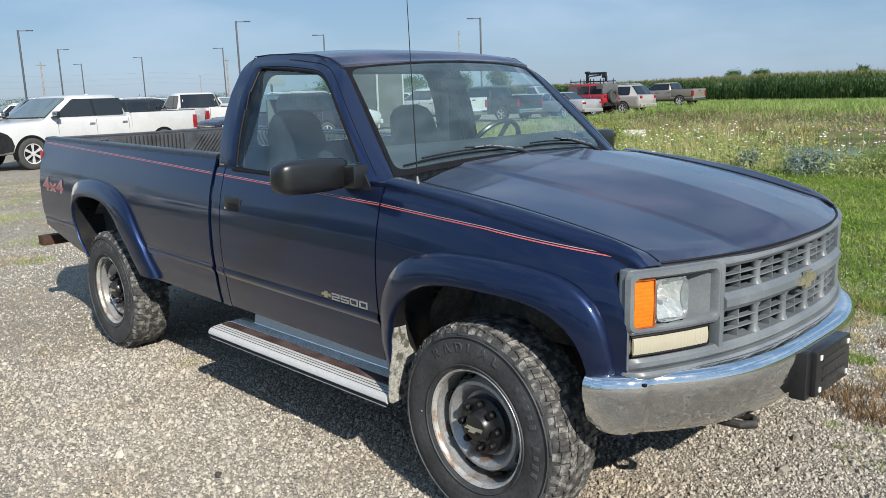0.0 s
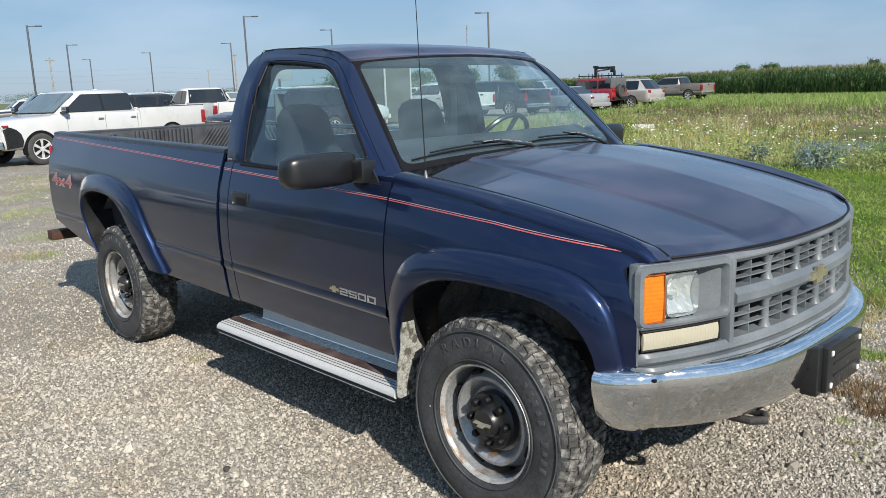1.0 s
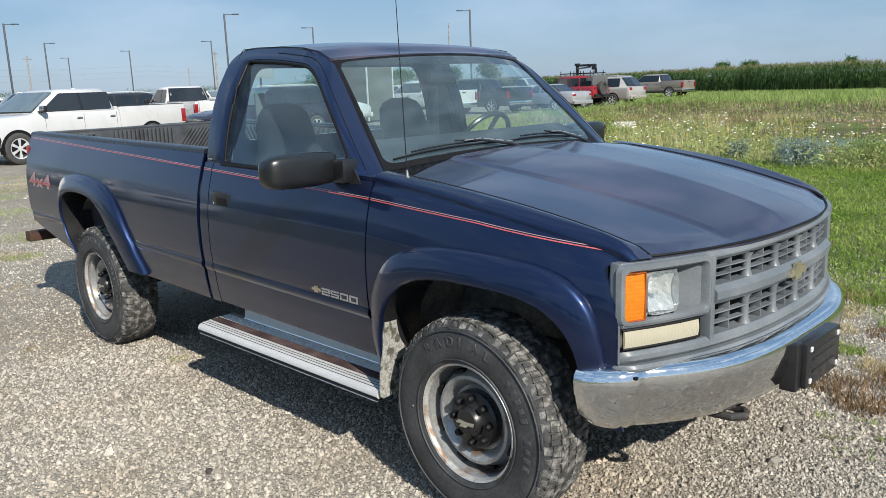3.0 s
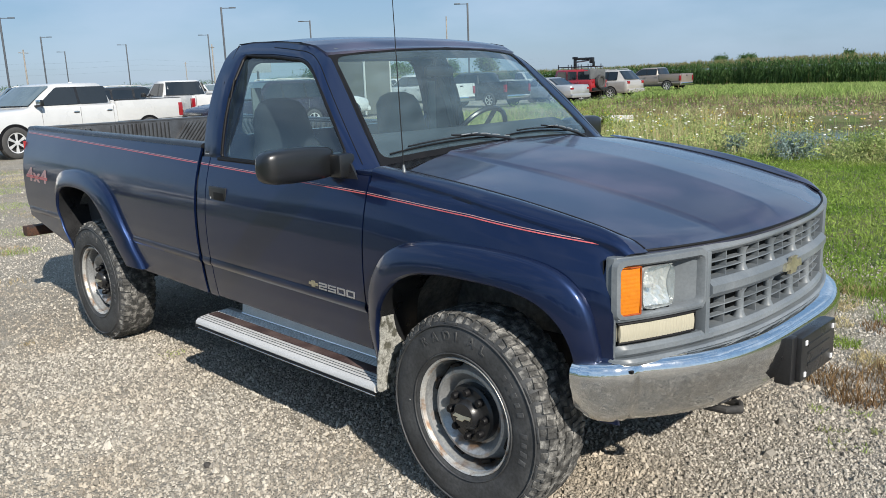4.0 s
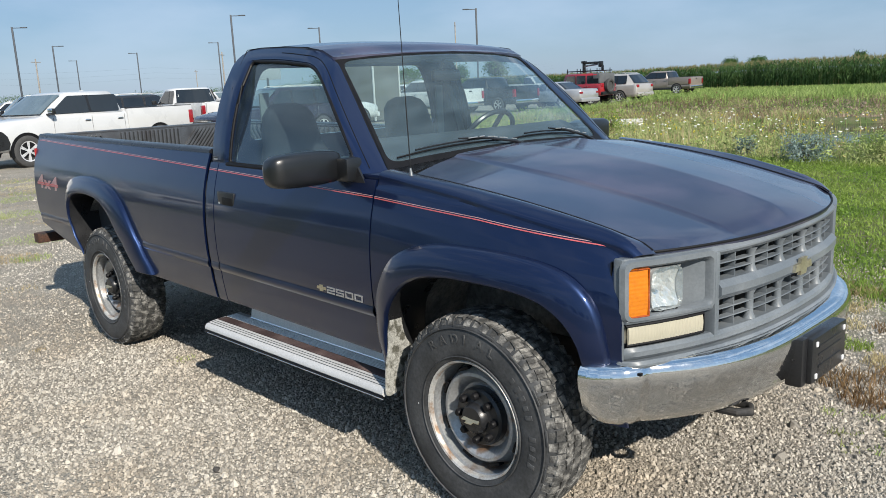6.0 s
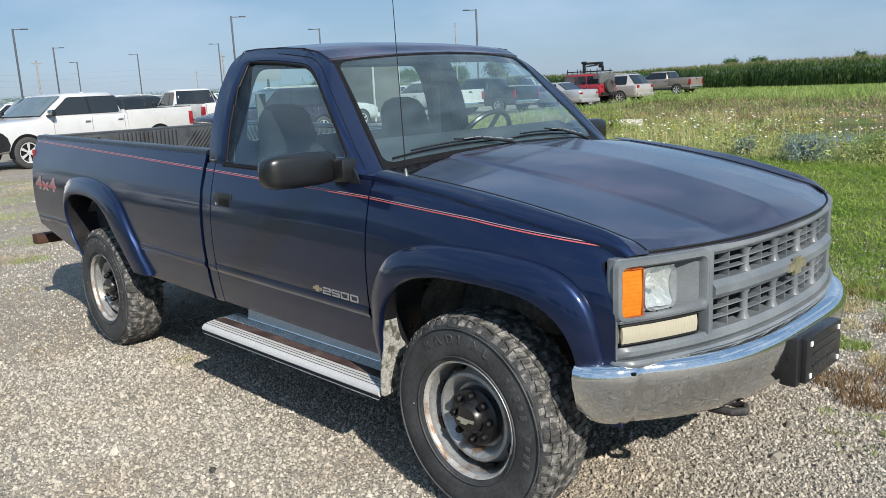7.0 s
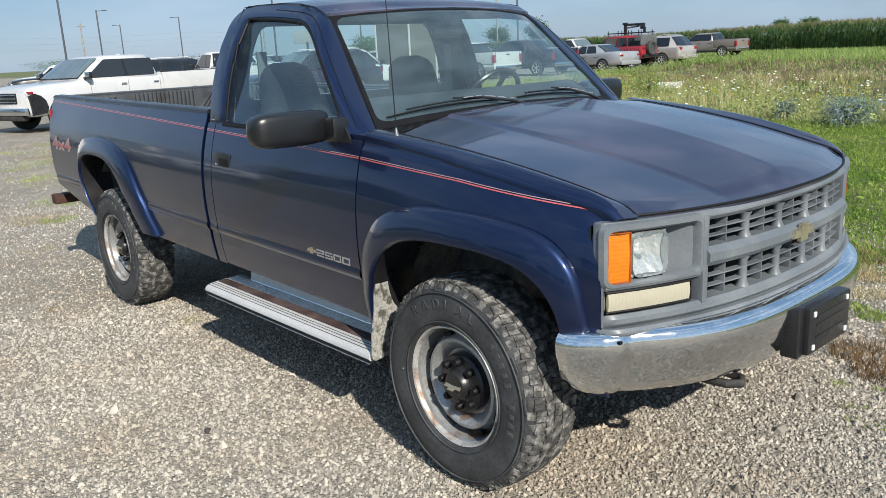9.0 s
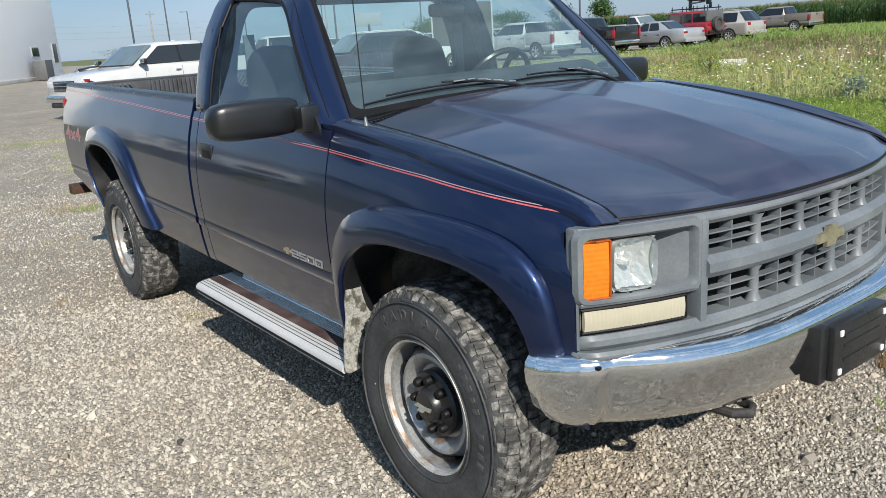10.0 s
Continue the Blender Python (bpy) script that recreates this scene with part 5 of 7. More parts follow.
def vehicle(name, label, kind, m, coat, glass_mat=None, wheel_arch=True, group="", roof_mat=None, category="car"):
    """A parked vehicle: nose along +x, front axle over its origin."""
    p = SPECS[kind]
    g = glass_mat or DARK_GLASS
    root = thing(name, label, category, group)
    w, lo, wb, R = p["w"], p["low"], p["wb"], p["R"]
    x_end = -wb - p["ro"]
    belt = p["belt"]
    # lower body
    stations = [(p["fo"], 0.90, lo + 0.10, p["nose"] - 0.10), (p["fo"] - 0.10, 0.97, lo, p["nose"]), (0.35, 1.0, lo, (p["nose"] + p["hood"]) / 2 + 0.02), (p["shield"][0] + 0.05, 1.0, lo, p["hood"]), (p["shield"][0] - 0.10, 1.0, lo, belt)]
    if p["bed"]:
        stations += [(p["rear"], 1.0, lo, belt + 0.01), (p["rear"] - 0.01, 1.0, lo, 0.80), (x_end, 1.0, lo, 0.80)]
    elif "trunk" in p:
        stations += [(p["rear"] + 0.3, 1.0, lo, p["trunk"]), (p["rear"] - 0.05, 0.99, lo, p["trunk"]), (x_end + 0.06, 0.95, lo + 0.08, p["trunk"] - 0.02), (x_end, 0.90, lo + 0.14, p["trunk"] - 0.12)]
    else:
        stations += [(x_end + 0.25, 0.99, lo, belt), (x_end + 0.05, 0.97, lo + 0.04, belt - 0.01), (x_end, 0.92, lo + 0.08, belt - 0.10)]
    body = part("body", loft(bmesh.new(), [body_ring(x, w * k, a, b) for x, k, a, b in stations]), coat, root, smooth=62)
    # cabin
    b0, b1 = p["shield"][0], p["rear"]
    r0, r1 = p["shield"][1], p["roof_end"]
    tw = 0.95 if kind == "jeep" else 0.80
    ring = lambda z, xa, xb, k: [(xa - 0.12, w * k, z), (xa, w * k * 0.72, z), (xa + 0.03, 0, z), (xa, -w * k * 0.72, z), (xa - 0.12, -w * k, z), (xb + 0.10, -w * k, z), (xb, -w * k * 0.80, z), (xb - 0.02, 0, z), (xb, w * k * 0.80, z), (xb + 0.10, w * k, z)]
    mid = lambda f: (b0 + (r0 - b0) * f, b1 + (r1 - b1) * f)
    rise = p["roof"] - belt
    rings = [ring(belt - 0.06, b0, b1, 0.955), ring(belt + rise * 0.5, *mid(0.52), 0.955 + (tw - 0.955) * 0.42), ring(p["roof"] - 0.07, *mid(0.95), tw + 0.03), ring(p["roof"] - 0.02, r0 - 0.05, r1 + 0.05, tw - 0.02), ring(p["roof"], r0 - 0.20, r1 + 0.20, tw * 0.82)]
    part("cabin", loft(bmesh.new(), rings), roof_mat or coat, root, smooth=70)

    def cab_at(x, f, s):
        k = 0.955 + (tw - 0.955) * f
        return Vector((x, s * (w * k + 0.012), belt + rise * f))

    lo_f, hi_f = 0.06, 0.82
    d = p["doors"]
    for s in (-1, 1):
        spans = [(b0 - 0.30, d[1] + 0.04, True), (d[1] - 0.04, d[2] + 0.12, False)]
        if not p["bed"] and kind != "sedan":
            spans.append((d[2] + 0.02, r1 - 0.02, False))
        for a, b, lead in spans:
            xa_hi = a + (r0 - b0) * 0.72 if lead else a
            xb_hi = b + (0.12 if kind == "sedan" and not lead else 0)
            if abs(a - b) < 0.25:
                continue
            pts = round_loop([cab_at(a, lo_f, s), cab_at(b, lo_f, s), cab_at(xb_hi, hi_f, s), cab_at(xa_hi, hi_f, s)], 0.06, 4)
            bm = bmesh.new()
            ngon_plate(bm, pts, (0, s * 0.006, 0))
            part("side_window", bm, g, root)
        if p["bed"] or kind in ("suv", "big_suv"):
            # black pillar that joins the side windows into one band
            pts = [cab_at(d[1] + 0.10, lo_f, s), cab_at(d[1] - 0.10, lo_f, s), cab_at(d[1] - 0.10, hi_f, s), cab_at(d[1] + 0.10, hi_f, s)]
            part("window_pillar", ngon_plate(bmesh.new(), pts, (0, s * 0.003, 0)), BLACK_PLASTIC, root)
        if kind in ("suv", "big_suv"):
            pts = [cab_at(d[2] + 0.16, lo_f, s), cab_at(d[2] - 0.04, lo_f, s), cab_at(d[2] - 0.04, hi_f, s), cab_at(d[2] + 0.16, hi_f, s)]
            part("window_pillar", ngon_plate(bmesh.new(), pts, (0, s * 0.003, 0)), BLACK_PLASTIC, root)
            part("roof_rail", tube(bmesh.new(), [(r0 - 0.3, s * w * tw * 0.86, p["roof"] + 0.0), (r0 - 0.4, s * w * tw * 0.86, p["roof"] + 0.05), (r1 + 0.3, s * w * tw * 0.86, p["roof"] + 0.05), (r1 + 0.2, s * w * tw * 0.86, p["roof"] + 0.0)], 0.018, 6), ALUMINIUM, root)
        for x in d:
            part("door_seam", boxed((x, s * (w * 1.002), (lo + belt) / 2 + 0.05), (0.006, 0.012, belt - lo - 0.22)), SEAM_GREY, body)
        for x in d[1:]:
            part("handle_cup", boxed((x + 0.14, s * (w * 1.0 + 0.001), belt - 0.175), (0.13, 0.012, 0.055), 0.004), SEAM_GREY, body)
            part("door_handle", boxed((x + 0.14, s * (w * 1.0 + 0.012), belt - 0.17), (0.17, 0.03, 0.035), 0.01), CHROME if coat in (WHITE, CHAMPAGNE) else coat, root)
        mir = boxed((b0 - 0.28, s * (w + 0.12), belt + 0.10), (0.12, 0.18, 0.17), 0.03)
        box(mir, (b0 - 0.26, s * (w + 0.0), belt + 0.03), (0.06, 0.14, 0.05), 0.01)
        shell = part("door_mirror", mir, BLACK_PLASTIC, root)
        if kind == "long_crew":
            part("mirror_cap", boxed((b0 - 0.222, s * (w + 0.125), belt + 0.125), (0.03, 0.165, 0.115), 0.012), CHROME, shell, "bright chrome mirror cap")
        for x in (0, -wb):
            arch = bmesh.new()
            pts = [(x + (R + 0.065) * math.cos(a), s * (w * 1.005 + 0.006), R + (R + 0.065) * math.sin(a)) for a in np.linspace(-0.25, math.pi + 0.25, 20)]
            ngon_plate(arch, pts, (0, s * -0.10, 0))
            part("wheel_well", arch, BLACK_RUBBER, root)
            road_wheel(root, x, s, R, w + 0.035)
        part("sill", boxed((-wb / 2, s * (w - 0.02), lo + 0.03), (wb - 2 * R - 0.2, 0.06, 0.12), 0.02), BLACK_PLASTIC, root)
        part("headlamp", boxed((p["fo"] - 0.10, s * w * 0.76, p["nose"] - 0.17), (0.16, w * 0.36, 0.13), 0.03), REFLECTOR, root)
        tz, th = (belt - 0.27, 0.40) if p["bed"] else ((p.get("trunk", belt) - 0.20, 0.11) if kind == "sedan" else (belt - 0.12, 0.17))
        part("tail_lamp", boxed((x_end + 0.06, s * w * (0.950 if p["bed"] else 0.80), tz), (0.16, w * (0.13 if p["bed"] else 0.26), th), 0.02), RED_LENS, root)
        if p["bed"]:
            L = p["rear"] - x_end - 0.02
            part("bed_side", boxed(((p["rear"] + x_end) / 2 - 0.01, s * w * 0.945, 1.05), (L, w * 0.11, 0.58), 0.03), coat, root)
            part("bed_rail", boxed(((p["rear"] + x_end) / 2 - 0.01, s * w * 0.93, 1.347), (L, 0.09, 0.02), 0.006), BLACK_PLASTIC, root)
    # windshield and rear glass
    for xa, xb, sign in ((b0, r0, 1), (b1, r1, -1)):
        if kind == "jeep" and sign < 0:
            continue
        f0, f1 = 0.08, 0.88
        bm = bmesh.new()

        def pane(u, v):
            f = f0 + (f1 - f0) * v
            k = (w * 0.955 + (w * tw - w * 0.955) * f) * 0.90
            q = 2 * u - 1
            bow = lerp([0, 0.78, 1.0], [0.03, 0.0, -0.055], abs(q))
            return xa + (xb - xa) * f + (0.014 + bow) * sign, k * q, belt + rise * f

        grid(bm, pane, 12, 4)
        part("windshield" if sign > 0 else "rear_window", thicken(bm, (0.006 * sign, 0, 0.004)), TINT_GLASS if sign > 0 else g, root)
    # nose and tail
    part("grille", boxed((p["fo"] - 0.01, 0, p["nose"] - 0.24), (0.07, w * 1.05, 0.26), 0.02), BLACK_PLASTIC, root)
    for k in range(3):
        part("grille_bar", boxed((p["fo"] + 0.03, 0, p["nose"] - 0.33 + 0.09 * k), (0.03, w * 1.0, 0.022), 0.006), CHROME, root)
    part("front_bumper", boxed((p["fo"] + 0.01, 0, lo + 0.14), (0.16, w * 1.86, 0.20), 0.05), CHROME if p["bed"] else coat, root)
    part("rear_bumper", boxed((x_end - 0.02, 0, lo + 0.15), (0.16, w * 1.84, 0.20), 0.05), CHROME if p["bed"] else (BLACK_PLASTIC if kind == "jeep" else coat), root)
    if p["bed"]:
        tg = part("tailgate", boxed((x_end + 0.03, 0, 1.03), (0.08, w * 1.66, 0.60), 0.02), coat, root)
        part("tailgate_handle", boxed((x_end - 0.015, 0, 1.20), (0.02, 0.22, 0.07), 0.01), BLACK_PLASTIC, tg)
        part("bed_front", boxed((p["rear"] - 0.03, 0, 1.05), (0.05, w * 1.7, 0.56), 0.01), coat, root)
    root.matrix_world = m
    return root


def heading(x, y, deg):
    return pose(x, y, 0, 0, 0, deg)


# side-on white crew truck nearest the lot's edge
white_truck = vehicle("crew_pickup", "white crew-cab pickup with damaged black front corner on gravel", "long_crew", heading(-21.0, 3.50, -75), WHITE, category="pickup truck")
part("shark_fin", boxed((-2.45, 0, 1.885), (0.12, 0.03, 0.035), 0.01), WHITE, white_truck)
part("missing_bumper_corner", ngon_plate(bmesh.new(), [(x_, 1.034, z_) for x_, z_ in ((0.90, 0.62), (0.93, 0.95), (0.78, 1.00), (0.62, 0.93), (0.51, 0.82), (0.46, 0.64), (0.52, 0.50), (0.88, 0.46))], (0, -0.14, 0)), BLACK_PLASTIC, white_truck, "bare black corner where the fender skin is missing")
part("corner_lens", boxed((0.86, 0.90, 1.02), (0.14, 0.20, 0.07), 0.02), RED_LENS, white_truck, "reddish corner lens")
part("skid_plate", boxed((0.95, 0, 0.40), (0.20, 1.5, 0.14), 0.04), CHASSIS, white_truck)

vehicle("large_suv", "dark plum large sport utility vehicle parked on the lot", "suv", heading(-22.4, 11.0, -92), PURPLE, category="suv")
vehicle("cab_pickup", "white heavy-duty pickup seen from its tailgate", "cab", heading(-31.4, 13.2, 180), WHITE, category="pickup truck")
vehicle("crossover_suv", "white crossover parked beside a beige container", "suv", heading(-25.6, 18.4, 92), WHITE, category="suv")
vehicle("crew_pickup", "white crew-cab pickup with red tail lamps on the lot", "crew", heading(-31.4, 27.1, 180), WHITE, category="pickup truck")
vehicle("crew_pickup", "black crew-cab pickup with red tail lamps on the lot", "crew", heading(-30.2, 30.2, 180), BLACK, category="pickup truck")
vehicle("sedan", "silver sedan parked at the edge of the grass", "sedan", heading(-27.7, 33.6, 180), SILVER_PAINT)
vehicle("crossover_suv", "champagne silver crossover parked beside a red off-roader", "suv", heading(-28.6, 40.4, 180), CHAMPAGNE, category="suv")
vehicle("extended_pickup", "tan-grey older extended-cab pickup at the cornfield's edge", "crew", heading(-34.2, 56.0, 180), TAN_PAINT, category="pickup truck")
vehicle("cab_pickup", "white pickup facing the field from a further row", "cab", heading(-40.5, 51.8, -8), WHITE, category="pickup truck")
vehicle("large_suv", "black full-size sport utility vehicle on the far lot", "big_suv", heading(-39.5, 8.2, -100), BLACK, category="suv")
vehicle("large_suv", "black full-size sport utility vehicle beside the building", "big_suv", heading(-50.0, 13.0, -100), BLACK, category="suv")
vehicle("crossover_suv", "white crossover at the corner of the building", "suv", heading(-61.0, 13.6, -100), WHITE, category="suv")
vehicle("sedan", "dark sedan parked behind a white pickup", "suv", heading(-33.0, 9.6, -95), BLACK)

# red off-roader with a folding arm on its roof rack and a spare wheel on its tail
jeep = vehicle("off_road_vehicle", "red boxy off-roader with grey hardtop, roof rack and spare wheel", "jeep", heading(-28.4, 37.0, 180), RED, category="off-roader", roof_mat=RED)
spare = part("spare_wheel", lathe(bmesh.new(), [(0.0, 0.0), (0.24, 0.01), (0.25, 0.06), (0.33, 0.10), (0.40, 0.06), (0.40, -0.12), (0.0, -0.12)], 28), FAR_TYRE, jeep)
spare.matrix_local = pose(-3.80, 0.08, 1.12, 0, 0, 90)
part("hardtop_rear", boxed((-3.30, 0, 1.56), (0.50, 1.56, 0.58), 0.05), material("grey_hardtop", (0.09, 0.095, 0.10), 0.6), jeep)
for s in (-1, 1):
    part("rack_rail", tube(bmesh.new(), [(-1.15, s * 0.66, 2.0), (-3.45, s * 0.66, 2.0)], 0.03, 8), BLACK_PLASTIC, jeep)
    for x in (-1.2, -1.9, -2.6, -3.3):
        part("rack_post", tube(bmesh.new(), [(x, s * 0.66, 1.84), (x, s * 0.66, 2.15)], 0.025, 6), BLACK_PLASTIC, jeep)
    part("fender_flare", boxed((-2.95, s * 0.86, 0.96), (1.05, 0.14, 0.10), 0.03), BLACK_PLASTIC, jeep)
part("crane_post", boxed((-2.0, 0.1, 2.22), (0.14, 0.16, 0.62), 0.02), BLACK_PLASTIC, jeep)
part("crane_arm", boxed((-2.62, 0.1, 2.46), (1.25, 0.16, 0.13), 0.03), BLACK_PLASTIC, jeep, "black folding arm on the roof rack")
part("crane_ram", tube(bmesh.new(), [(-2.02, 0.1, 2.28), (-2.95, 0.1, 2.36)], 0.045, 8), GREY_PLASTIC, jeep, "grey hydraulic ram under the arm")
part("crane_knuckle", boxed((-3.18, 0.1, 2.36), (0.24, 0.22, 0.34), 0.05, pose(0, 0, 0)), BLACK_PLASTIC, jeep)
part("crane_hook_arm", boxed((-3.30, 0.1, 2.14), (0.12, 0.14, 0.30), 0.03), BLACK_PLASTIC, jeep)
part("crane_cap", boxed((-2.0, 0.1, 2.52), (0.26, 0.24, 0.14), 0.03), BLACK_PLASTIC, jeep)
for x_ in (-2.35, -2.7):
    part("crane_plate", boxed((x_, 0.0, 2.50), (0.16, 0.02, 0.07), 0.004), GREY_PLASTIC, jeep)

# beige steel container standing on the lot
cont = thing("storage_container", "plain beige steel storage container on the lot", "container", at=pose(-28.2, 21.9, 0, 0, 0, 12))
BEIGE = material("beige_steel", (0.10, 0.100, 0.088), 0.6, 0, 0, 0.08, 1.5, 30, 0.05, 12)
part("shell", boxed((0, 0, 1.5), (2.0, 2.0, 2.8), 0.03), BEIGE, cont)
for cx, cy in ((1, 1), (1, -1), (-1, 1), (-1, -1)):
    part("corner_angle", boxed((cx * 1.0, cy * 1.0, 1.5), (0.07, 0.07, 2.84), 0.01), ALUMINIUM, cont)
part("skid", boxed((0, 0, 0.06), (1.9, 1.9, 0.12), 0.02), CHASSIS, cont)

# further rows
row_proto = {}
rng = random.Random(5)
far_rows = [("suv", WHITE, "white crossover in a far parking row"), ("sedan", SILVER_PAINT, "silver sedan in a far parking row"), ("cab", WHITE, "white pickup in a far parking row"), ("suv", BLACK, "black crossover in a far parking row"), ("crew", WHITE, "white crew-cab pickup in a far parking row")]
for i, (kind, coat, lab) in enumerate(far_rows):
    row_proto[i] = vehicle("parked_" + {"suv": "suv", "sedan": "sedan", "cab": "pickup", "crew": "pickup"}[kind], lab, kind, heading(-66, 24 + 3.0 * i, 5), coat, group="cars in the far row", category={"suv": "suv", "sedan": "car"}.get(kind, "pickup truck"))
for k in range(5, 15):
    copy_thing(row_proto[rng.choice((0, 0, 1, 2, 3, 4))], heading(-66 + rng.uniform(-0.4, 0.4), 24 + 3.0 * k, 5 + rng.uniform(-2, 2)))
for k in range(12):
    copy_thing(row_proto[rng.choice((0, 1, 2, 3, 4))], heading(-88 + rng.uniform(-0.4, 0.4), 26 + 3.1 * k, 185 + rng.uniform(-2, 2)))

# unseen vehicles, added out of view for the paint to mirror
for k, (bx, by, ba) in enumerate(((-15.5, -7.6, 12), (-20.5, -8.6, 8), (-26.0, -9.4, 10), (-32.0, -10.2, 6), (-39.0, -12.0, 9), (-19.0, -20.0, 40), (-25.0, -27.0, 42), (-14.0, -24.0, 45))):
    copy_thing(row_proto[(4, 3, 0, 1, 2, 0, 4, 3)[k]], heading(bx, by, ba))

# ---- lot furniture ----
DARK_POLE = material("dark_bronze_pole", (0.050, 0.060, 0.074), 0.6, 0.1, 0, 0.15, 3, 60)
WOOD_POLE = material("weathered_wood_pole", (0.27, 0.25, 0.23), 0.9, 0, 0, 0.25, 3, 40, 0.3, 60)
CONCRETE = material("pale_concrete", (0.46, 0.45, 0.42), 0.85, 0, 0, 0.15, 2, 50, 0.1, 60)


def street_lamp(x, y, side_dir, h=9.0):
    root = thing("street_lamp", "dark lot lamp on a tall square pole", "lamp", "lot lamps")
    pole = boxed((0, 0, h / 2), (0.17, 0.17, h), 0.02)
    part("pole", pole, DARK_POLE, root)
    part("base", boxed((0, 0, 0.35), (0.55, 0.55, 0.7), 0.04), CONCRETE, root, "round concrete base")
    part("arm", boxed((0.45, 0, h - 0.10), (0.9, 0.07, 0.07), 0.01), DARK_POLE, root)
    part("lamp_head", boxed((1.05, 0, h - 0.08), (0.62, 0.36, 0.10), 0.03), DARK_POLE, root)
    root.matrix_world = pose(x, y, 0, 0, 0, side_dir)
    return root


for x, y, a in ((-84.9, 23.7, 60), (-112.6, 36.9, 60), (-152.9, 54.8, 240), (-129.3, 55.9, 240), (-104.0, 56.7, 240), (-67.9, 38.0, 55), (-78.5, 56.0, 235), (-54.7, 58.2, 232), (-96.0, 14.5, 60), (-120.0, 22.0, 60)):
    street_lamp(x, y, a)
for x, y, h, a in ((-158.5, 49.5, 9.6, 30), (-262.0, 136.0, 10.5, 35), (-146.0, 81.0, 10.0, 40), (-120.0, 122.0, 14.5, 40)):
    root = thing("utility_pole", "weathered wooden utility pole with a crossarm", "pole", "utility poles", pose(x, y, 0, 0, 0, a))
    part("post", tube(bmesh.new(), [(0, 0, 0), (0, 0, h)], [0.18, 0.12], 10), WOOD_POLE, root)
    part("crossarm", boxed((0, 0, h - 0.6), (0.12, 2.4, 0.14), 0.02), WOOD_POLE, root)
for z in (6.2, 7.4, 8.6):
    w_ob = part("power_line", tube(bmesh.new(), [Vector((-175 - 40 * t, 20 + 260 * t, z - 0.9 * math.sin(math.pi * (t * 4 % 1)))) for t in np.linspace(0, 1, 41)], 0.006, 4), DARK_POLE, None)
    tagged(w_ob, "thin dark overhead power line", "cable", "power lines")
bb = thing("billboard", "grey billboard on a single steel post", "billboard", at=pose(-141, 88, 0, 0, 0, -35))
part("post", tube(bmesh.new(), [(0, 0, 0), (0, 0, 4.5)], 0.25, 10), DARK_POLE, bb)
part("panel", boxed((0, 0, 5.4), (0.3, 5.4, 2.6), 0.03), material("faded_board", (0.24, 0.27, 0.30), 0.7), bb)

# white building with windows and a cabinet at its foot
bd = thing("building", "large white flat-sided commercial building with small windows", "building", at=pose(-78.7, 15.06, 0, 0, 0, -30.4))
SIDING = material("white_wall_panel", (0.88, 0.88, 0.88), 0.6, 0, 0, 0.05, 0.4, 12, 0.05, 5, second=(0.85, 0.85, 0.85))
part("wall", boxed((14, -9, 5.0), (28, 18, 10.0), 0.05), SIDING, bd)
part("roof_edge", boxed((14, -9, 10.05), (28.3, 18.3, 0.25), 0.03), material("grey_coping", (0.35, 0.36, 0.37), 0.5, 0.4), bd)
part("foundation", boxed((14, 0.02, 0.15), (28, 0.10, 0.30), 0.02), CONCRETE, bd)
for x, z, ww, hh in ((6.1, 2.35, 1.6, 0.8), (1.4, 2.2, 1.1, 1.7)):
    wi = part("window", boxed((x, 0.03, z), (ww, 0.10, hh), 0.02), material("window_frame_grey", (0.3, 0.3, 0.3), 0.5), bd)
    part("pane", boxed((x, 0.085, z), (ww - 0.16, 0.02, hh - 0.16)), DARK_GLASS, wi)
part("service_cabinet", boxed((7.3, 0.9, 0.85), (1.7, 1.0, 1.6), 0.05), material("cabinet_grey", (0.10, 0.105, 0.11), 0.5, 0.2), bd, "dark grey service cabinet on feet")

# ---- ground, water, plants ----
def mass(name, verts, faces, mat, label, category, kind="stuff", smooth=False, parent=None):
    me = bpy.data.meshes.new(name)
    me.from_pydata(verts.tolist() if hasattr(verts, "tolist") else verts, [], faces.tolist() if hasattr(faces, "tolist") else faces)
    me.materials.append(mat)
    if smooth:
        me.polygons.foreach_set("use_smooth", [True] * len(me.polygons))
    ob = new(name, me)
    ob.parent = parent
    return tagged(ob, label, category, kind=kind)


def grass_line(x):
    return 2.55 + 1.05 * max(0.0, -8.0 - x)


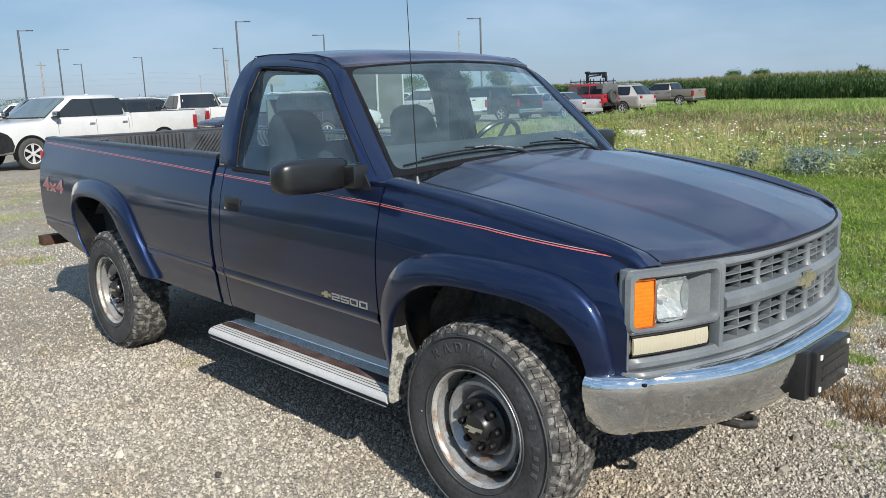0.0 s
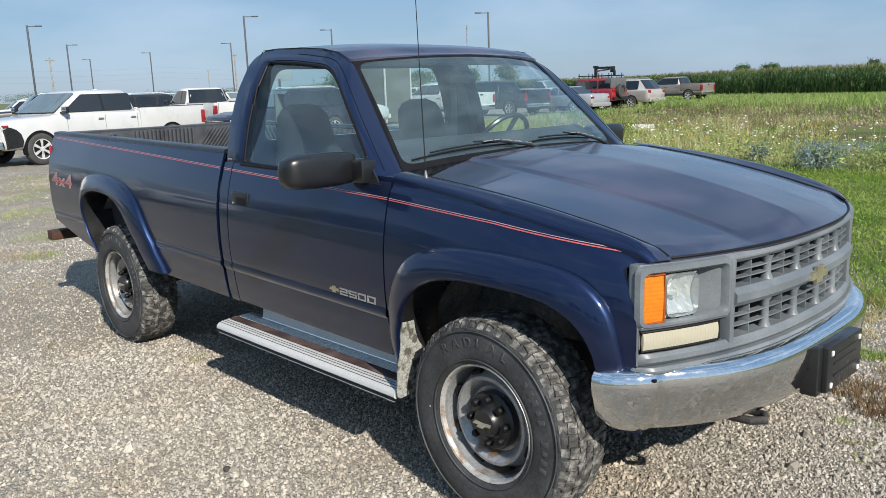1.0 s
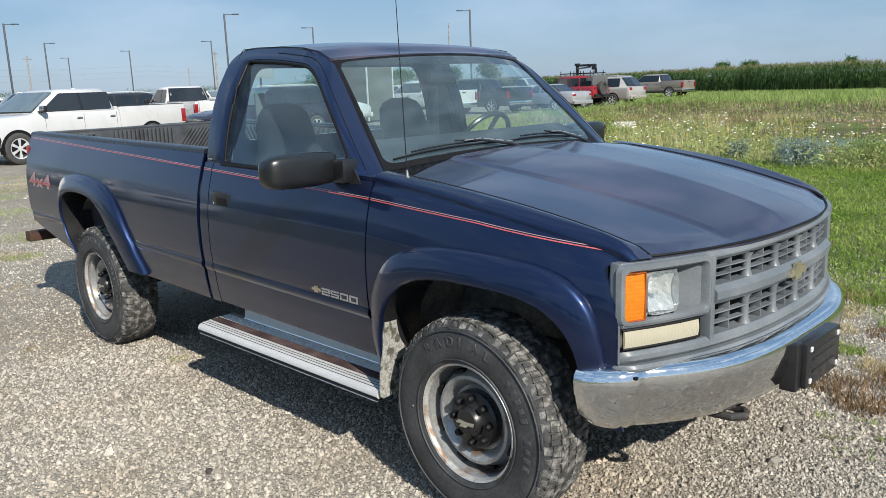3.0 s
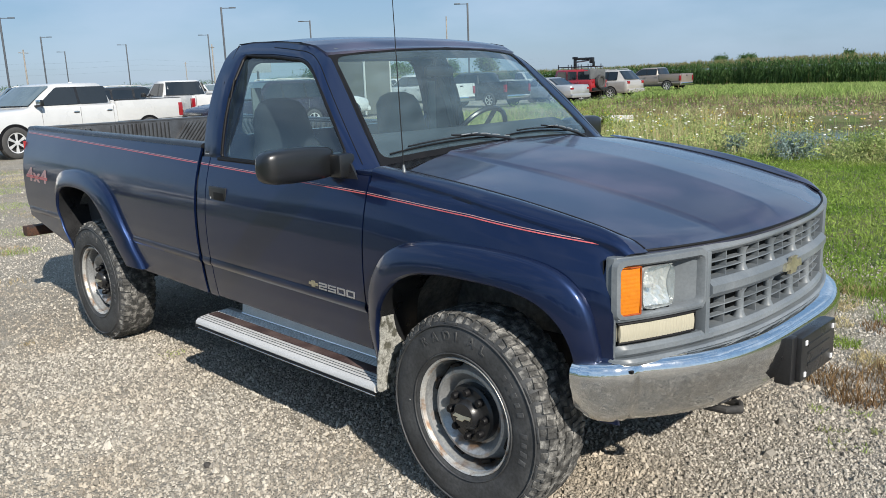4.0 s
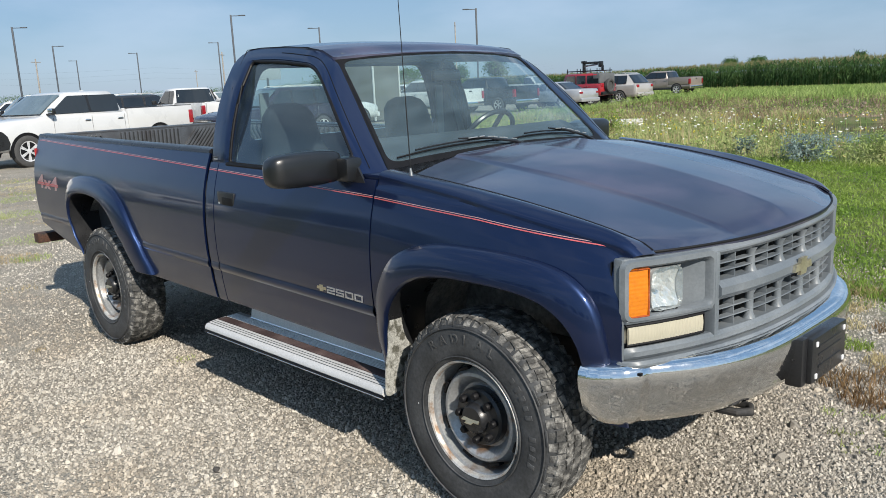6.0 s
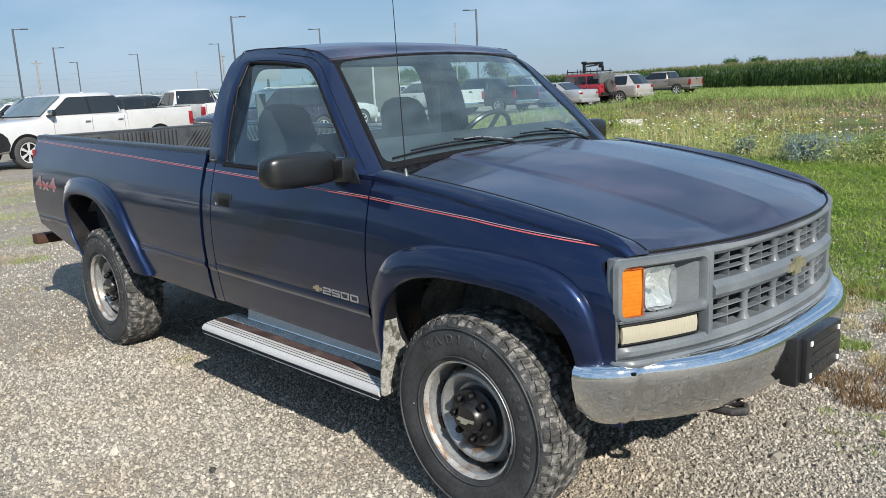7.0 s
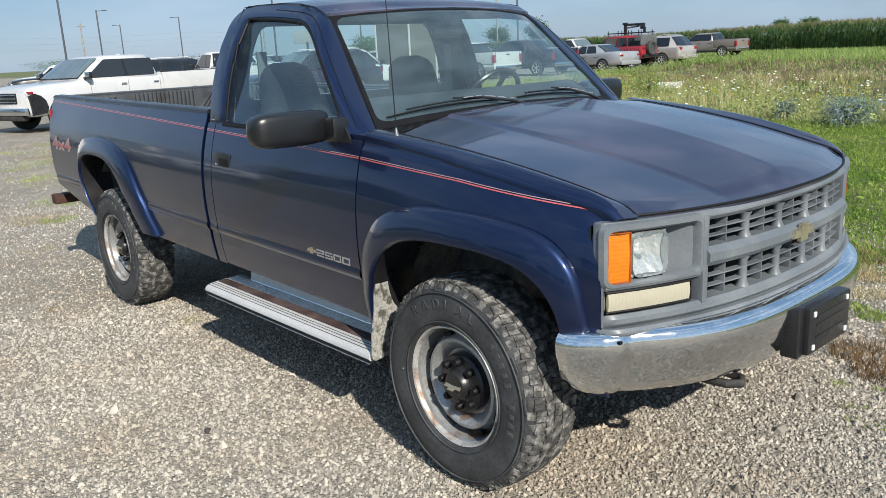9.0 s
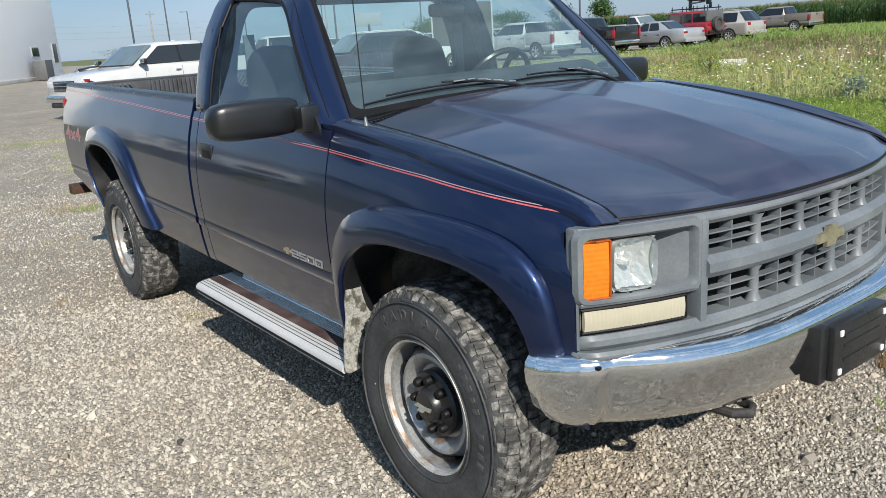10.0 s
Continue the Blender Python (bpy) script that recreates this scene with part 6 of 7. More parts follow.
def ground_material():
    """Gravel on the lot that gives way to soil under the grass, by place in the plan."""
    m = bpy.data.materials.new("crushed_gravel_and_soil")
    m.use_nodes = True
    nt = m.node_tree
    N, L = nt.nodes, nt.links
    bsdf = N["Principled BSDF"]
    bsdf.inputs["Roughness"].default_value = 0.92
    co = N.new("ShaderNodeTexCoord")

    def vor(scale, feature="F1"):
        v = N.new("ShaderNodeTexVoronoi")
        v.inputs["Scale"].default_value = scale
        v.feature = feature
        L.new(co.outputs["Object"], v.inputs["Vector"])
        return v

    def noi(scale, detail=5.0):
        n = N.new("ShaderNodeTexNoise")
        n.inputs["Scale"].default_value, n.inputs["Detail"].default_value = scale, detail
        L.new(co.outputs["Object"], n.inputs["Vector"])
        return n

    def mix(kind, fac, a, b):
        x = N.new("ShaderNodeMix")
        x.data_type, x.blend_type = "RGBA", kind
        for sock, val in ((0, fac), (6, a), (7, b)):
            if isinstance(val, (int, float)):
                x.inputs[sock].default_value = val
            elif isinstance(val, tuple):
                x.inputs[sock].default_value = (*val, 1)
            else:
                L.new(val, x.inputs[sock])
        return x.outputs[2]

    def rng_(src, a, b, c, d):
        r = N.new("ShaderNodeMapRange")
        for k, v in zip(("From Min", "From Max", "To Min", "To Max"), (a, b, c, d)):
            r.inputs[k].default_value = v
        L.new(src, r.inputs["Value"])
        return r.outputs[0]

    v1, v2 = vor(78), vor(190)
    sep = N.new("ShaderNodeSeparateColor")
    L.new(v1.outputs["Color"], sep.inputs[0])
    sep2 = N.new("ShaderNodeSeparateColor")
    L.new(v2.outputs["Color"], sep2.inputs[0])
    stones = mix("MIX", sep.outputs[0], (0.13, 0.119, 0.098), (0.44, 0.405, 0.342))
    grit = mix("MIX", sep2.outputs[0], (0.14, 0.128, 0.106), (0.43, 0.397, 0.335))
    base = mix("MIX", rng_(noi(9).outputs["Fac"], 0.40, 0.60, 0.0, 1.0), grit, stones)
    dusty = mix("MIX", rng_(noi(0.55).outputs["Fac"], 0.42, 0.66, 0.0, 0.35), base, (0.38, 0.348, 0.287))
    dirt = mix("MIX", rng_(noi(0.9, 6.0).outputs["Fac"], 0.50, 0.66, 0.0, 0.3), dusty, (0.23, 0.193, 0.142))
    dirt = mix("MIX", rng_(noi(2.7, 8.0).outputs["Fac"], 0.54, 0.68, 0.0, 0.35), dirt, (0.19, 0.163, 0.128))
    dirt = mix("MIX", rng_(noi(1.6, 8.0).outputs["Fac"], 0.55, 0.70, 0.0, 0.3), dirt, (0.50, 0.468, 0.40))
    tone = mix("MULTIPLY", 1.0, dirt, mix("MIX", noi(0.23).outputs["Fac"], (0.76, 0.75, 0.73), (1.08, 1.07, 1.06)))
    # soil under the grass
    xyz = N.new("ShaderNodeSeparateXYZ")
    L.new(co.outputs["Object"], xyz.inputs[0])
    wob = N.new("ShaderNodeMath")
    wob.operation = "ADD"
    L.new(xyz.outputs["Y"], wob.inputs[0])
    L.new(rng_(noi(0.8).outputs["Fac"], 0.2, 0.8, -1.2, 1.2), wob.inputs[1])
    lean = N.new("ShaderNodeMath")
    lean.operation = "MULTIPLY_ADD"
    neg = N.new("ShaderNodeMath")
    neg.operation = "MINIMUM"
    shift = N.new("ShaderNodeMath")
    shift.operation = "ADD"
    L.new(xyz.outputs["X"], shift.inputs[0])
    shift.inputs[1].default_value = 8.0
    L.new(shift.outputs[0], neg.inputs[0])
    neg.inputs[1].default_value = 0.0
    L.new(neg.outputs[0], lean.inputs[0])
    lean.inputs[1].default_value = 1.05
    L.new(wob.outputs[0], lean.inputs[2])
    green_y = rng_(lean.outputs[0], 1.7, 3.6, 0, 1)
    on_x = rng_(xyz.outputs["X"], -23.2, -22.4, 0, 1)
    far_y = rng_(xyz.outputs["Y"], 43.0, 45.0, 0, 1)
    both = N.new("ShaderNodeMath")
    both.operation = "MULTIPLY"
    L.new(green_y, both.inputs[0])
    L.new(on_x, both.inputs[1])
    either = N.new("ShaderNodeMath")
    either.operation = "MAXIMUM"
    L.new(both.outputs[0], either.inputs[0])
    L.new(far_y, either.inputs[1])
    # unseen green ground behind the camera, added to darken the paint's reflections
    back_y = rng_(wob.outputs[0], -5.2, -6.0, 0, 1)
    around = N.new("ShaderNodeMath")
    around.operation = "MAXIMUM"
    L.new(either.outputs[0], around.inputs[0])
    L.new(back_y, around.inputs[1])
    soil = mix("MIX", rng_(noi(2.0).outputs["Fac"], 0.4, 0.6, 0, 1), (0.085, 0.125, 0.032), (0.15, 0.14, 0.065))
    L.new(mix("MIX", around.outputs[0], tone, soil), bsdf.inputs["Base Color"])
    b1 = N.new("ShaderNodeBump")
    b1.inputs["Strength"].default_value, b1.inputs["Distance"].default_value = 0.9, 0.012
    L.new(v1.outputs["Distance"], b1.inputs["Height"])
    b1.invert = True
    b2 = N.new("ShaderNodeBump")
    b2.inputs["Strength"].default_value, b2.inputs["Distance"].default_value = 0.6, 0.005
    b2.invert = True
    L.new(v2.outputs["Distance"], b2.inputs["Height"])
    L.new(b1.outputs[0], b2.inputs["Normal"])
    L.new(b2.outputs[0], bsdf.inputs["Normal"])
    return m




def pond_depth(x, y):
    d = ((x + 1.6) / 7.8) ** 2 + ((y - 20.2) / 5.0) ** 2
    return max(0.0, 1 - d)


def ground_z(x, y):
    z = 0.0
    if y > 9:
        z -= 1.1 * min(1.0, pond_depth(x, y) * 1.6)
        # low bank beyond the water, sinking away towards the corn
        ease = lambda t: (lambda q: q * q * (3 - 2 * q))(min(max(t, 0.0), 1.0))
        z += 0.42 * ease((y - 25.2) / 2.6) * ease((60 - y) / 26) * ease((x + 21) / 5) * ease((14 - x) / 5)
    return z


xs = np.concatenate([np.linspace(-900, -60, 12), np.linspace(-50, -12, 14), np.linspace(-10, 12, 45), np.linspace(16, 60, 10), np.linspace(90, 700, 8)])
ys = np.concatenate([np.linspace(-500, -20, 10), np.linspace(-14, 8, 12), np.linspace(9, 30, 43), np.linspace(34, 90, 15), np.linspace(120, 1500, 10)])
V = [(x, y, ground_z(x, y)) for x in xs for y in ys]
ny = len(ys)
Fc = [(i * ny + j, (i + 1) * ny + j, (i + 1) * ny + j + 1, i * ny + j + 1) for i in range(len(xs) - 1) for j in range(ny - 1)]
ground = mass("ground", V, Fc, ground_material(), "pale crushed limestone gravel lot running into grass", "ground", "structure", True)

bm = bmesh.new()
grid(bm, lambda u, v: (-11 + 20 * u, 14.6 + 11.2 * v, -0.15), 2, 2)
wm = material("pond_water", (0.018, 0.022, 0.016), 0.06, 0, 0, 0.1, 2, 20, 0.02, 6)
tagged(part("water", bm, wm, None), "still dark pond water among weeds", "water", kind="structure")

rs = np.random.RandomState(11)

# loose stones
def stones(name, n, x0, x1, y0, y1, size, mat, label, seed, soft=0.45, blunt=False):
    r = np.random.RandomState(seed)
    ring = [(math.cos(2 * math.pi * k / 5), math.sin(2 * math.pi * k / 5), 0.0) for k in range(5)]
    base = np.array(ring + [(0.12, 0.08, 1.0)], float)
    tri = np.array([(k, (k + 1) % 5, 5) for k in range(5)])
    if blunt:
        base = np.array(ring + [(0.62, 0.10, 0.78), (-0.28, 0.55, 0.86), (-0.30, -0.50, 0.80)], float)
        tri = np.array([(0, 1, 5), (1, 6, 5), (1, 2, 6), (2, 3, 6), (3, 7, 6), (3, 4, 7), (4, 0, 7), (0, 5, 7), (5, 6, 7)])
    # the stretch thins out softly at its rim
    x = r.uniform(x0, x1, n) + r.normal(0, soft, n)
    y = r.uniform(y0, y1, n) + r.normal(0, soft, n)
    s = size * np.exp(r.normal(0, 0.38, n))
    ang = r.uniform(0, 6.283, n)
    jit = r.uniform(0.55, 1.25, (n, len(base), 3))
    v = base[None] * jit * s[:, None, None]
    v[:, :, 2] *= 1.05
    tilt = r.normal(0, 0.35, n)
    c, d = np.cos(ang)[:, None], np.sin(ang)[:, None]
    vx, vy, vz = v[:, :, 0], v[:, :, 1] * 0.8, v[:, :, 2]
    vz = vz + vx * tilt[:, None] * 0.5
    px = vx * c - vy * d + x[:, None]
    py = vx * d + vy * c + y[:, None]
    pz = vz + (s * 0.06)[:, None] + np.array([ground_z(a, b) for a, b in zip(x, y)])[:, None]
    verts = np.stack([px, py, pz], -1).reshape(-1, 3)
    faces = (tri[None] + len(base) * np.arange(n)[:, None, None]).reshape(-1, 3)
    return mass(name, verts, faces, mat, label, "gravel")


STONE = material("limestone_chips", (0.375, 0.348, 0.300), 0.9, 0, 0, 0.10, 0.9, 200, 0.2, 300, second=(0.30, 0.262, 0.21), mix=(0.44, 0.62), island_tone=0.48)
stones("gravel_chips", 62000, -3.3, 1.5, -2.4, -0.55, 0.0062, STONE, "loose pale limestone chips beside the truck", 3, blunt=True)
stones("gravel_chips", 24000, 0.2, 1.9, -0.7, 1.3, 0.0062, STONE, "loose pale limestone chips before the bumper", 10, blunt=True)
stones("gravel_chips", 18000, -3.4, 0.4, -0.6, 0.9, 0.0064, STONE, "loose pale limestone chips under the truck", 9)
stones("gravel_chips", 36000, -8.5, -3.2, -2.4, 2.5, 0.0068, STONE, "loose pale limestone chips behind the truck", 4)
stones("gravel_chips", 30000, -1.6, 1.9, 0.9, 3.9, 0.0066, STONE, "loose pale limestone chips near the grass", 5)
stones("gravel_chips", 16000, -18.0, -8.0, -2.6, 3.5, 0.0085, STONE, "loose pale limestone chips on the open lot", 8, 1.2)
stones("gravel_chips", 1500, -6.0, 1.5, -2.4, 3.0, 0.0095, STONE, "larger scattered limestone stones", 6)


# blades of grass
def blades(name, x, y, h, wid, bend, mat, label, category="grass", seed=1, z=None, parent=None):
    n = len(x)
    r = np.random.RandomState(seed)
    a = r.uniform(0, 6.283, n)
    ca, sa = np.cos(a), np.sin(a)
    b = r.uniform(0, 6.283, n)
    lean = bend * h * r.uniform(0.2, 1.0, n)
    lx, ly = np.cos(b) * lean, np.sin(b) * lean
    z = np.zeros(n) if z is None else z
    hw = wid / 2
    P = np.empty((n, 5, 3))
    for k, (f, q, sgn) in enumerate(((0, 1, -1), (0, 1, 1), (0.55, 0.8, 1), (0.55, 0.8, -1), (1.0, 0, 0))):
        P[:, k, 0] = x + lx * f * f + ca * hw * q * sgn
        P[:, k, 1] = y + ly * f * f + sa * hw * q * sgn
        P[:, k, 2] = z + h * (f - 0.25 * bend * f * f) - 0.01
    faces = []
    idx = 5 * np.arange(n)
    quads = np.stack([idx, idx + 1, idx + 2, idx + 3], -1).tolist()
    tris = np.stack([idx + 3, idx + 2, idx + 4], -1).tolist()
    return mass(name, P.reshape(-1, 3), quads + tris, mat, label, category, parent=parent)


def leaf_material(name, c, second, tone=0.35):
    m = material(name, c, 0.6, 0, 0, 0.15, 0.7, 30, second=second, island_tone=tone, mix=(0.42, 0.60), spec=0.25)
    bsdf = m.node_tree.nodes["Principled BSDF"]
    nt = m.node_tree
    through_ = nt.nodes.new("ShaderNodeBsdfTranslucent")
    nt.links.new(bsdf.inputs["Base Color"].links[0].from_socket, through_.inputs["Color"])
    both = nt.nodes.new("ShaderNodeMixShader")
    both.inputs[0].default_value = 0.38
    nt.links.new(bsdf.outputs[0], both.inputs[1])
    nt.links.new(through_.outputs[0], both.inputs[2])
    nt.links.new(both.outputs[0], nt.nodes["Material Output"].inputs["Surface"])
    return m


LAWN = leaf_material("lawn_green", (0.180, 0.290, 0.045), (0.250, 0.330, 0.075), 0.35)
MEADOW = leaf_material("meadow_green", (0.27, 0.365, 0.105), (0.39, 0.415, 0.18), 0.3)
STRIP = leaf_material("strip_green", (0.235, 0.345, 0.088), (0.31, 0.385, 0.13), 0.3)
BROWN = leaf_material("brown_grass", (0.17, 0.095, 0.045), (0.25, 0.17, 0.085))
DRY = leaf_material("dry_grass", (0.43, 0.335, 0.185), (0.52, 0.45, 0.26))
CORN_LEAF = leaf_material("corn_leaf", (0.060, 0.125, 0.036), (0.088, 0.155, 0.048), 0.45)
TASSEL = leaf_material("corn_tassel", (0.42, 0.375, 0.19), (0.34, 0.31, 0.14))
FLOWER = material("white_flower", (0.72, 0.72, 0.64), 0.8, 0, 0, 0.1, 5, 40)
YELLOW = material("yellow_flower", (0.55, 0.45, 0.05), 0.8, 0, 0, 0.1, 5, 40)
SAGE = leaf_material("grey_green_leaf", (0.20, 0.28, 0.25), (0.27, 0.34, 0.32))
WOODY = material("dry_stem", (0.16, 0.12, 0.075), 0.9, 0, 0, 0.2, 4, 40)

def patch(n, x0, x1, y0, y1, test, seed):
    r = np.random.RandomState(seed)
    x, y = r.uniform(x0, x1, n), r.uniform(y0, y1, n)
    k = np.array([test(a, b, c) for a, b, c in zip(x, y, r.uniform(0, 1, n))])
    return x[k], y[k]


def clump(x, y, s=0.6):
    return 0.5 + 0.5 * noise.noise(Vector((x * s, y * s, 3.7)))


x, y = patch(110000, -7, 2.6, 2.3, 11.6, lambda a, b, c: c < min(1, max(0.0, (b - grass_line(a) - 0.5 * (clump(a, b, 1.3) - 0.5) * 3) / 1.0)) * (0.35 + 0.65 * clump(a, b)), 21)
h = rs.uniform(0.04, 0.105, len(x))
blades("lawn_grass", x, y, h, 0.0085, 0.9, LAWN, "short bright green lawn grass", seed=22)
x, y = patch(30000, -7, 2.6, 2.6, 11.6, lambda a, b, c: c < 0.5 * clump(a, b, 0.9) and b > 3.2, 23)
blades("broadleaf_clover", x, y, rs.uniform(0.03, 0.08, len(x)), 0.030, 1.4, LAWN, "low broad-leaved plants in the lawn", "plant", seed=24)


def zs(x, y):
    return np.array([ground_z(a, b) for a, b in zip(x, y)])


def in_meadow(a, b):
    return a > -22.6 and b > grass_line(a) + 0.6


def shore_gap(a, b):
    """Thins the weeds where the water shows through them."""
    return 0.10 if (a > -0.36 * b + 0.8 and b > 13.2) else 1.0


# leafy weeds: many small leaves at all heights over a patchy plan
def leafy(name, n, x0, x1, y0, y1, top, size, mat, label, seed, test):
    x, y = patch(n, x0, x1, y0, y1, test, seed)
    q = np.random.RandomState(seed + 1)
    m = len(x)
    tall = top * np.array([(0.25 + 1.3 * max(0.0, clump(a + 7, b - 3, 0.8) - 0.12)) * (0.5 if shore_gap(a, b) < 1 else 1.0) for a, b in zip(x, y)])
    c = np.stack([x, y, zs(x, y) + tall * q.uniform(0.0, 1.0, m) ** 0.8], -1)
    d1, d2 = q.normal(0, 1, (m, 3)), q.normal(0, 1, (m, 3))
    d1[:, 2] = np.abs(d1[:, 2]) * 0.9
    d1 /= np.linalg.norm(d1, axis=1)[:, None]
    d2 /= np.linalg.norm(d2, axis=1)[:, None]
    sz = size * np.exp(q.normal(0, 0.35, m))[:, None]
    P = np.stack([c - d1 * sz, c + d2 * sz * 0.36, c + d1 * sz, c - d2 * sz * 0.36], 1)
    o = 4 * np.arange(m)
    return mass(name, P.reshape(-1, 3), np.stack([o, o + 1, o + 2, o + 3], -1), mat, label, "weeds")


OLIVE = leaf_material("olive_weed", (0.25, 0.29, 0.11), (0.35, 0.345, 0.165), 0.3)
GOLD_WEED = leaf_material("yellowing_weed", (0.42, 0.38, 0.135), (0.50, 0.42, 0.20), 0.3)
leafy("leafy_weeds", 62000, -22, 5, 10.7, 19.5, 0.42, 0.030, MEADOW, "leafy green weeds standing thick before the pond", 401, lambda a, b, c: in_meadow(a, b) and pond_depth(a, b) < 0.3 and c < shore_gap(a, b) * (0.15 + 1.1 * clump(a, b, 0.55)))
leafy("olive_weeds", 30000, -22, 5, 10.9, 20.5, 0.48, 0.034, OLIVE, "dull olive weeds among greener ones", 405, lambda a, b, c: in_meadow(a, b) and pond_depth(a, b) < 0.3 and c < shore_gap(a, b) * 1.6 * (clump(a - 31, b + 9, 0.5) - 0.35))
leafy("yellowing_weeds", 26000, -22, 5, 11.2, 20.5, 0.55, 0.026, GOLD_WEED, "yellowing seedy weeds before the pond", 409, lambda a, b, c: in_meadow(a, b) and pond_depth(a, b) < 0.3 and c < shore_gap(a, b) * 2.0 * (clump(a + 51, b - 19, 0.7) - 0.36))
leafy("clover", 42000, -6.5, 2.4, 3.2, 11.4, 0.085, 0.017, LAWN, "low clover leaves in the lawn", 413, lambda a, b, c: b > grass_line(a) + 0.5 and c < 0.5 + 0.6 * clump(a, b, 0.9))
leafy("bank_weeds", 26000, -24, 6, 24.5, 30.5, 0.55, 0.034, STRIP, "soft green weeds on the far bank", 417, lambda a, b, c: in_meadow(a, b) and c < 0.25 + 0.9 * clump(a, b, 0.35))
leafy("russet_bank_weeds", 7000, -18, 4, 24.0, 28.5, 0.60, 0.036, leaf_material("russet_leaf", (0.20, 0.115, 0.062), (0.27, 0.19, 0.10)), "russet dead weeds standing on the far bank", 421, lambda a, b, c: in_meadow(a, b) and c < 2.2 * (clump(a + 5, b, 0.6) - 0.5))
leafy("pond_rim_weeds", 15000, -9, 6, 25.2, 29.5, 0.75, 0.034, OLIVE, "dark olive reeds over the far end of the pond", 425, lambda a, b, c: a > -7 and c < 0.3 + 0.8 * clump(a, b, 0.5))

# tall weeds round the pond
x, y = patch(95000, -24, 6, 10.8, 25.5, lambda a, b, c: in_meadow(a, b) and c < shore_gap(a, b) * (0.25 + 0.9 * clump(a, b, 0.35)) and pond_depth(a, b) < 0.35, 31)
blades("tall_meadow_grass", x, y, rs.uniform(0.10, 0.36, len(x)) * (0.35 + 1.5 * np.array([clump(a, b, 0.5) for a, b in zip(x, y)]) ** 1.6), 0.010, 1.1, MEADOW, "tall green meadow grass round a pond", seed=32, z=zs(x, y))
x, y = patch(46000, -20, 6, 11.6, 25, lambda a, b, c: in_meadow(a, b) and c < shore_gap(a, b) * 1.7 * (clump(a + 40, b, 0.55) - 0.28) and pond_depth(a, b) < 0.40, 33)
blades("dry_meadow_grass", x, y, rs.uniform(0.2, 0.52, len(x)), 0.007, 0.6, DRY, "dry straw-coloured stalks among the weeds", seed=34, z=zs(x, y))
x, y = patch(9000, -9, 5, 11.8, 19, lambda a, b, c: in_meadow(a, b) and c < shore_gap(a, b) * 2.6 * (clump(a - 13, b + 5, 0.7) - 0.56) and pond_depth(a, b) < 0.4, 71)
blades("tall_dry_stalks", x, y, rs.uniform(0.45, 0.85, len(x)), 0.009, 0.35, DRY, "tall straw-coloured dead stalks standing above the weeds", seed=72, z=zs(x, y))
x, y = patch(46000, -19, 5, 18.5, 28.5, lambda a, b, c: in_meadow(a, b) and c < 1.5 * (clump(a + 11, b - 7, 0.3) - 0.2) and pond_depth(a, b) < 0.35, 41)
blades("russet_weeds", x, y, rs.uniform(0.12, 0.38, len(x)), 0.014, 0.8, leaf_material("russet_weed", (0.20, 0.13, 0.085), (0.30, 0.235, 0.15)), "brown dead weeds on the pond bank", seed=42, z=zs(x, y))
x, y = patch(64000, -26, 12, 26.5, 62, lambda a, b, c: in_meadow(a, b) and c < 0.55 + 0.5 * clump(a, b, 0.2), 35)
blades("far_meadow_grass", x, y, rs.uniform(0.18, 0.50, len(x)), 0.028, 0.7, STRIP, "bright green grass strip before the cornfield", seed=36, z=zs(x, y))
x, y = patch(40000, -60, 14, 44, 76, lambda a, b, c: b < 66.5 - 0.375 * (a + 18), 37)
blades("field_edge_grass", x, y, rs.uniform(0.12, 0.30, len(x)), 0.05, 0.6, STRIP, "mown grass along the cornfield", seed=38, z=zs(x, y))
x, y = patch(9000, -26, -8, 6, 30, lambda a, b, c: in_meadow(a, b) and c < 0.9, 39)
blades("meadow_fringe", x, y, rs.uniform(0.15, 0.45, len(x)), 0.03, 0.6, MEADOW, "ragged grass at the lot's edge", seed=40)


# flowers: flat white heads on thin stems, and yellow ones
def flowers(name, n, x0, x1, y0, y1, mat, head, label, seed, tall=(0.25, 0.7), lim=0.35):
    x, y = patch(n, x0, x1, y0, y1, lambda a, b, c: in_meadow(a, b) and pond_depth(a, b) < lim and c < 1.3 * clump(a - 20, b, 0.4), seed)
    r = np.random.RandomState(seed + 1)
    m = len(x)
    h = r.uniform(tall[0], tall[1], m)
    z = zs(x, y)
    blades(name + "_stem", x, y, h * 1.02, 0.010, 0.05, MEADOW, "thin green flower stems", "plant", seed + 2, z)
    k = 7
    a = np.linspace(0, 2 * np.pi, k, endpoint=False)
    rad = head * r.uniform(0.6, 1.3, m)
    ring = np.stack([x[:, None] + rad[:, None] * np.cos(a), y[:, None] + rad[:, None] * np.sin(a), (z + h)[:, None] + r.normal(0, 0.008, (m, k))], -1)
    top = np.stack([x, y, z + h + 0.012], -1)[:, None]
    low = np.stack([x, y, z + h - 0.02], -1)[:, None]
    P = np.concatenate([ring, top, low], 1)
    o = (k + 2) * np.arange(m)
    F = []
    for i in range(k):
        j = (i + 1) % k
        F += np.stack([o + i, o + j, o + k], -1).tolist() + np.stack([o + j, o + i, o + k + 1], -1).tolist()
    mass(name, P.reshape(-1, 3), F, mat, label, "flower")


flowers("white_wildflower", 420, -9, 4, 10.9, 17.5, FLOWER, 0.029, "flat white wildflower heads above the weeds", 51)
flowers("yellow_wildflower", 600, -14, 3, 11.3, 18, YELLOW, 0.016, "small yellow wildflowers among the weeds", 55)

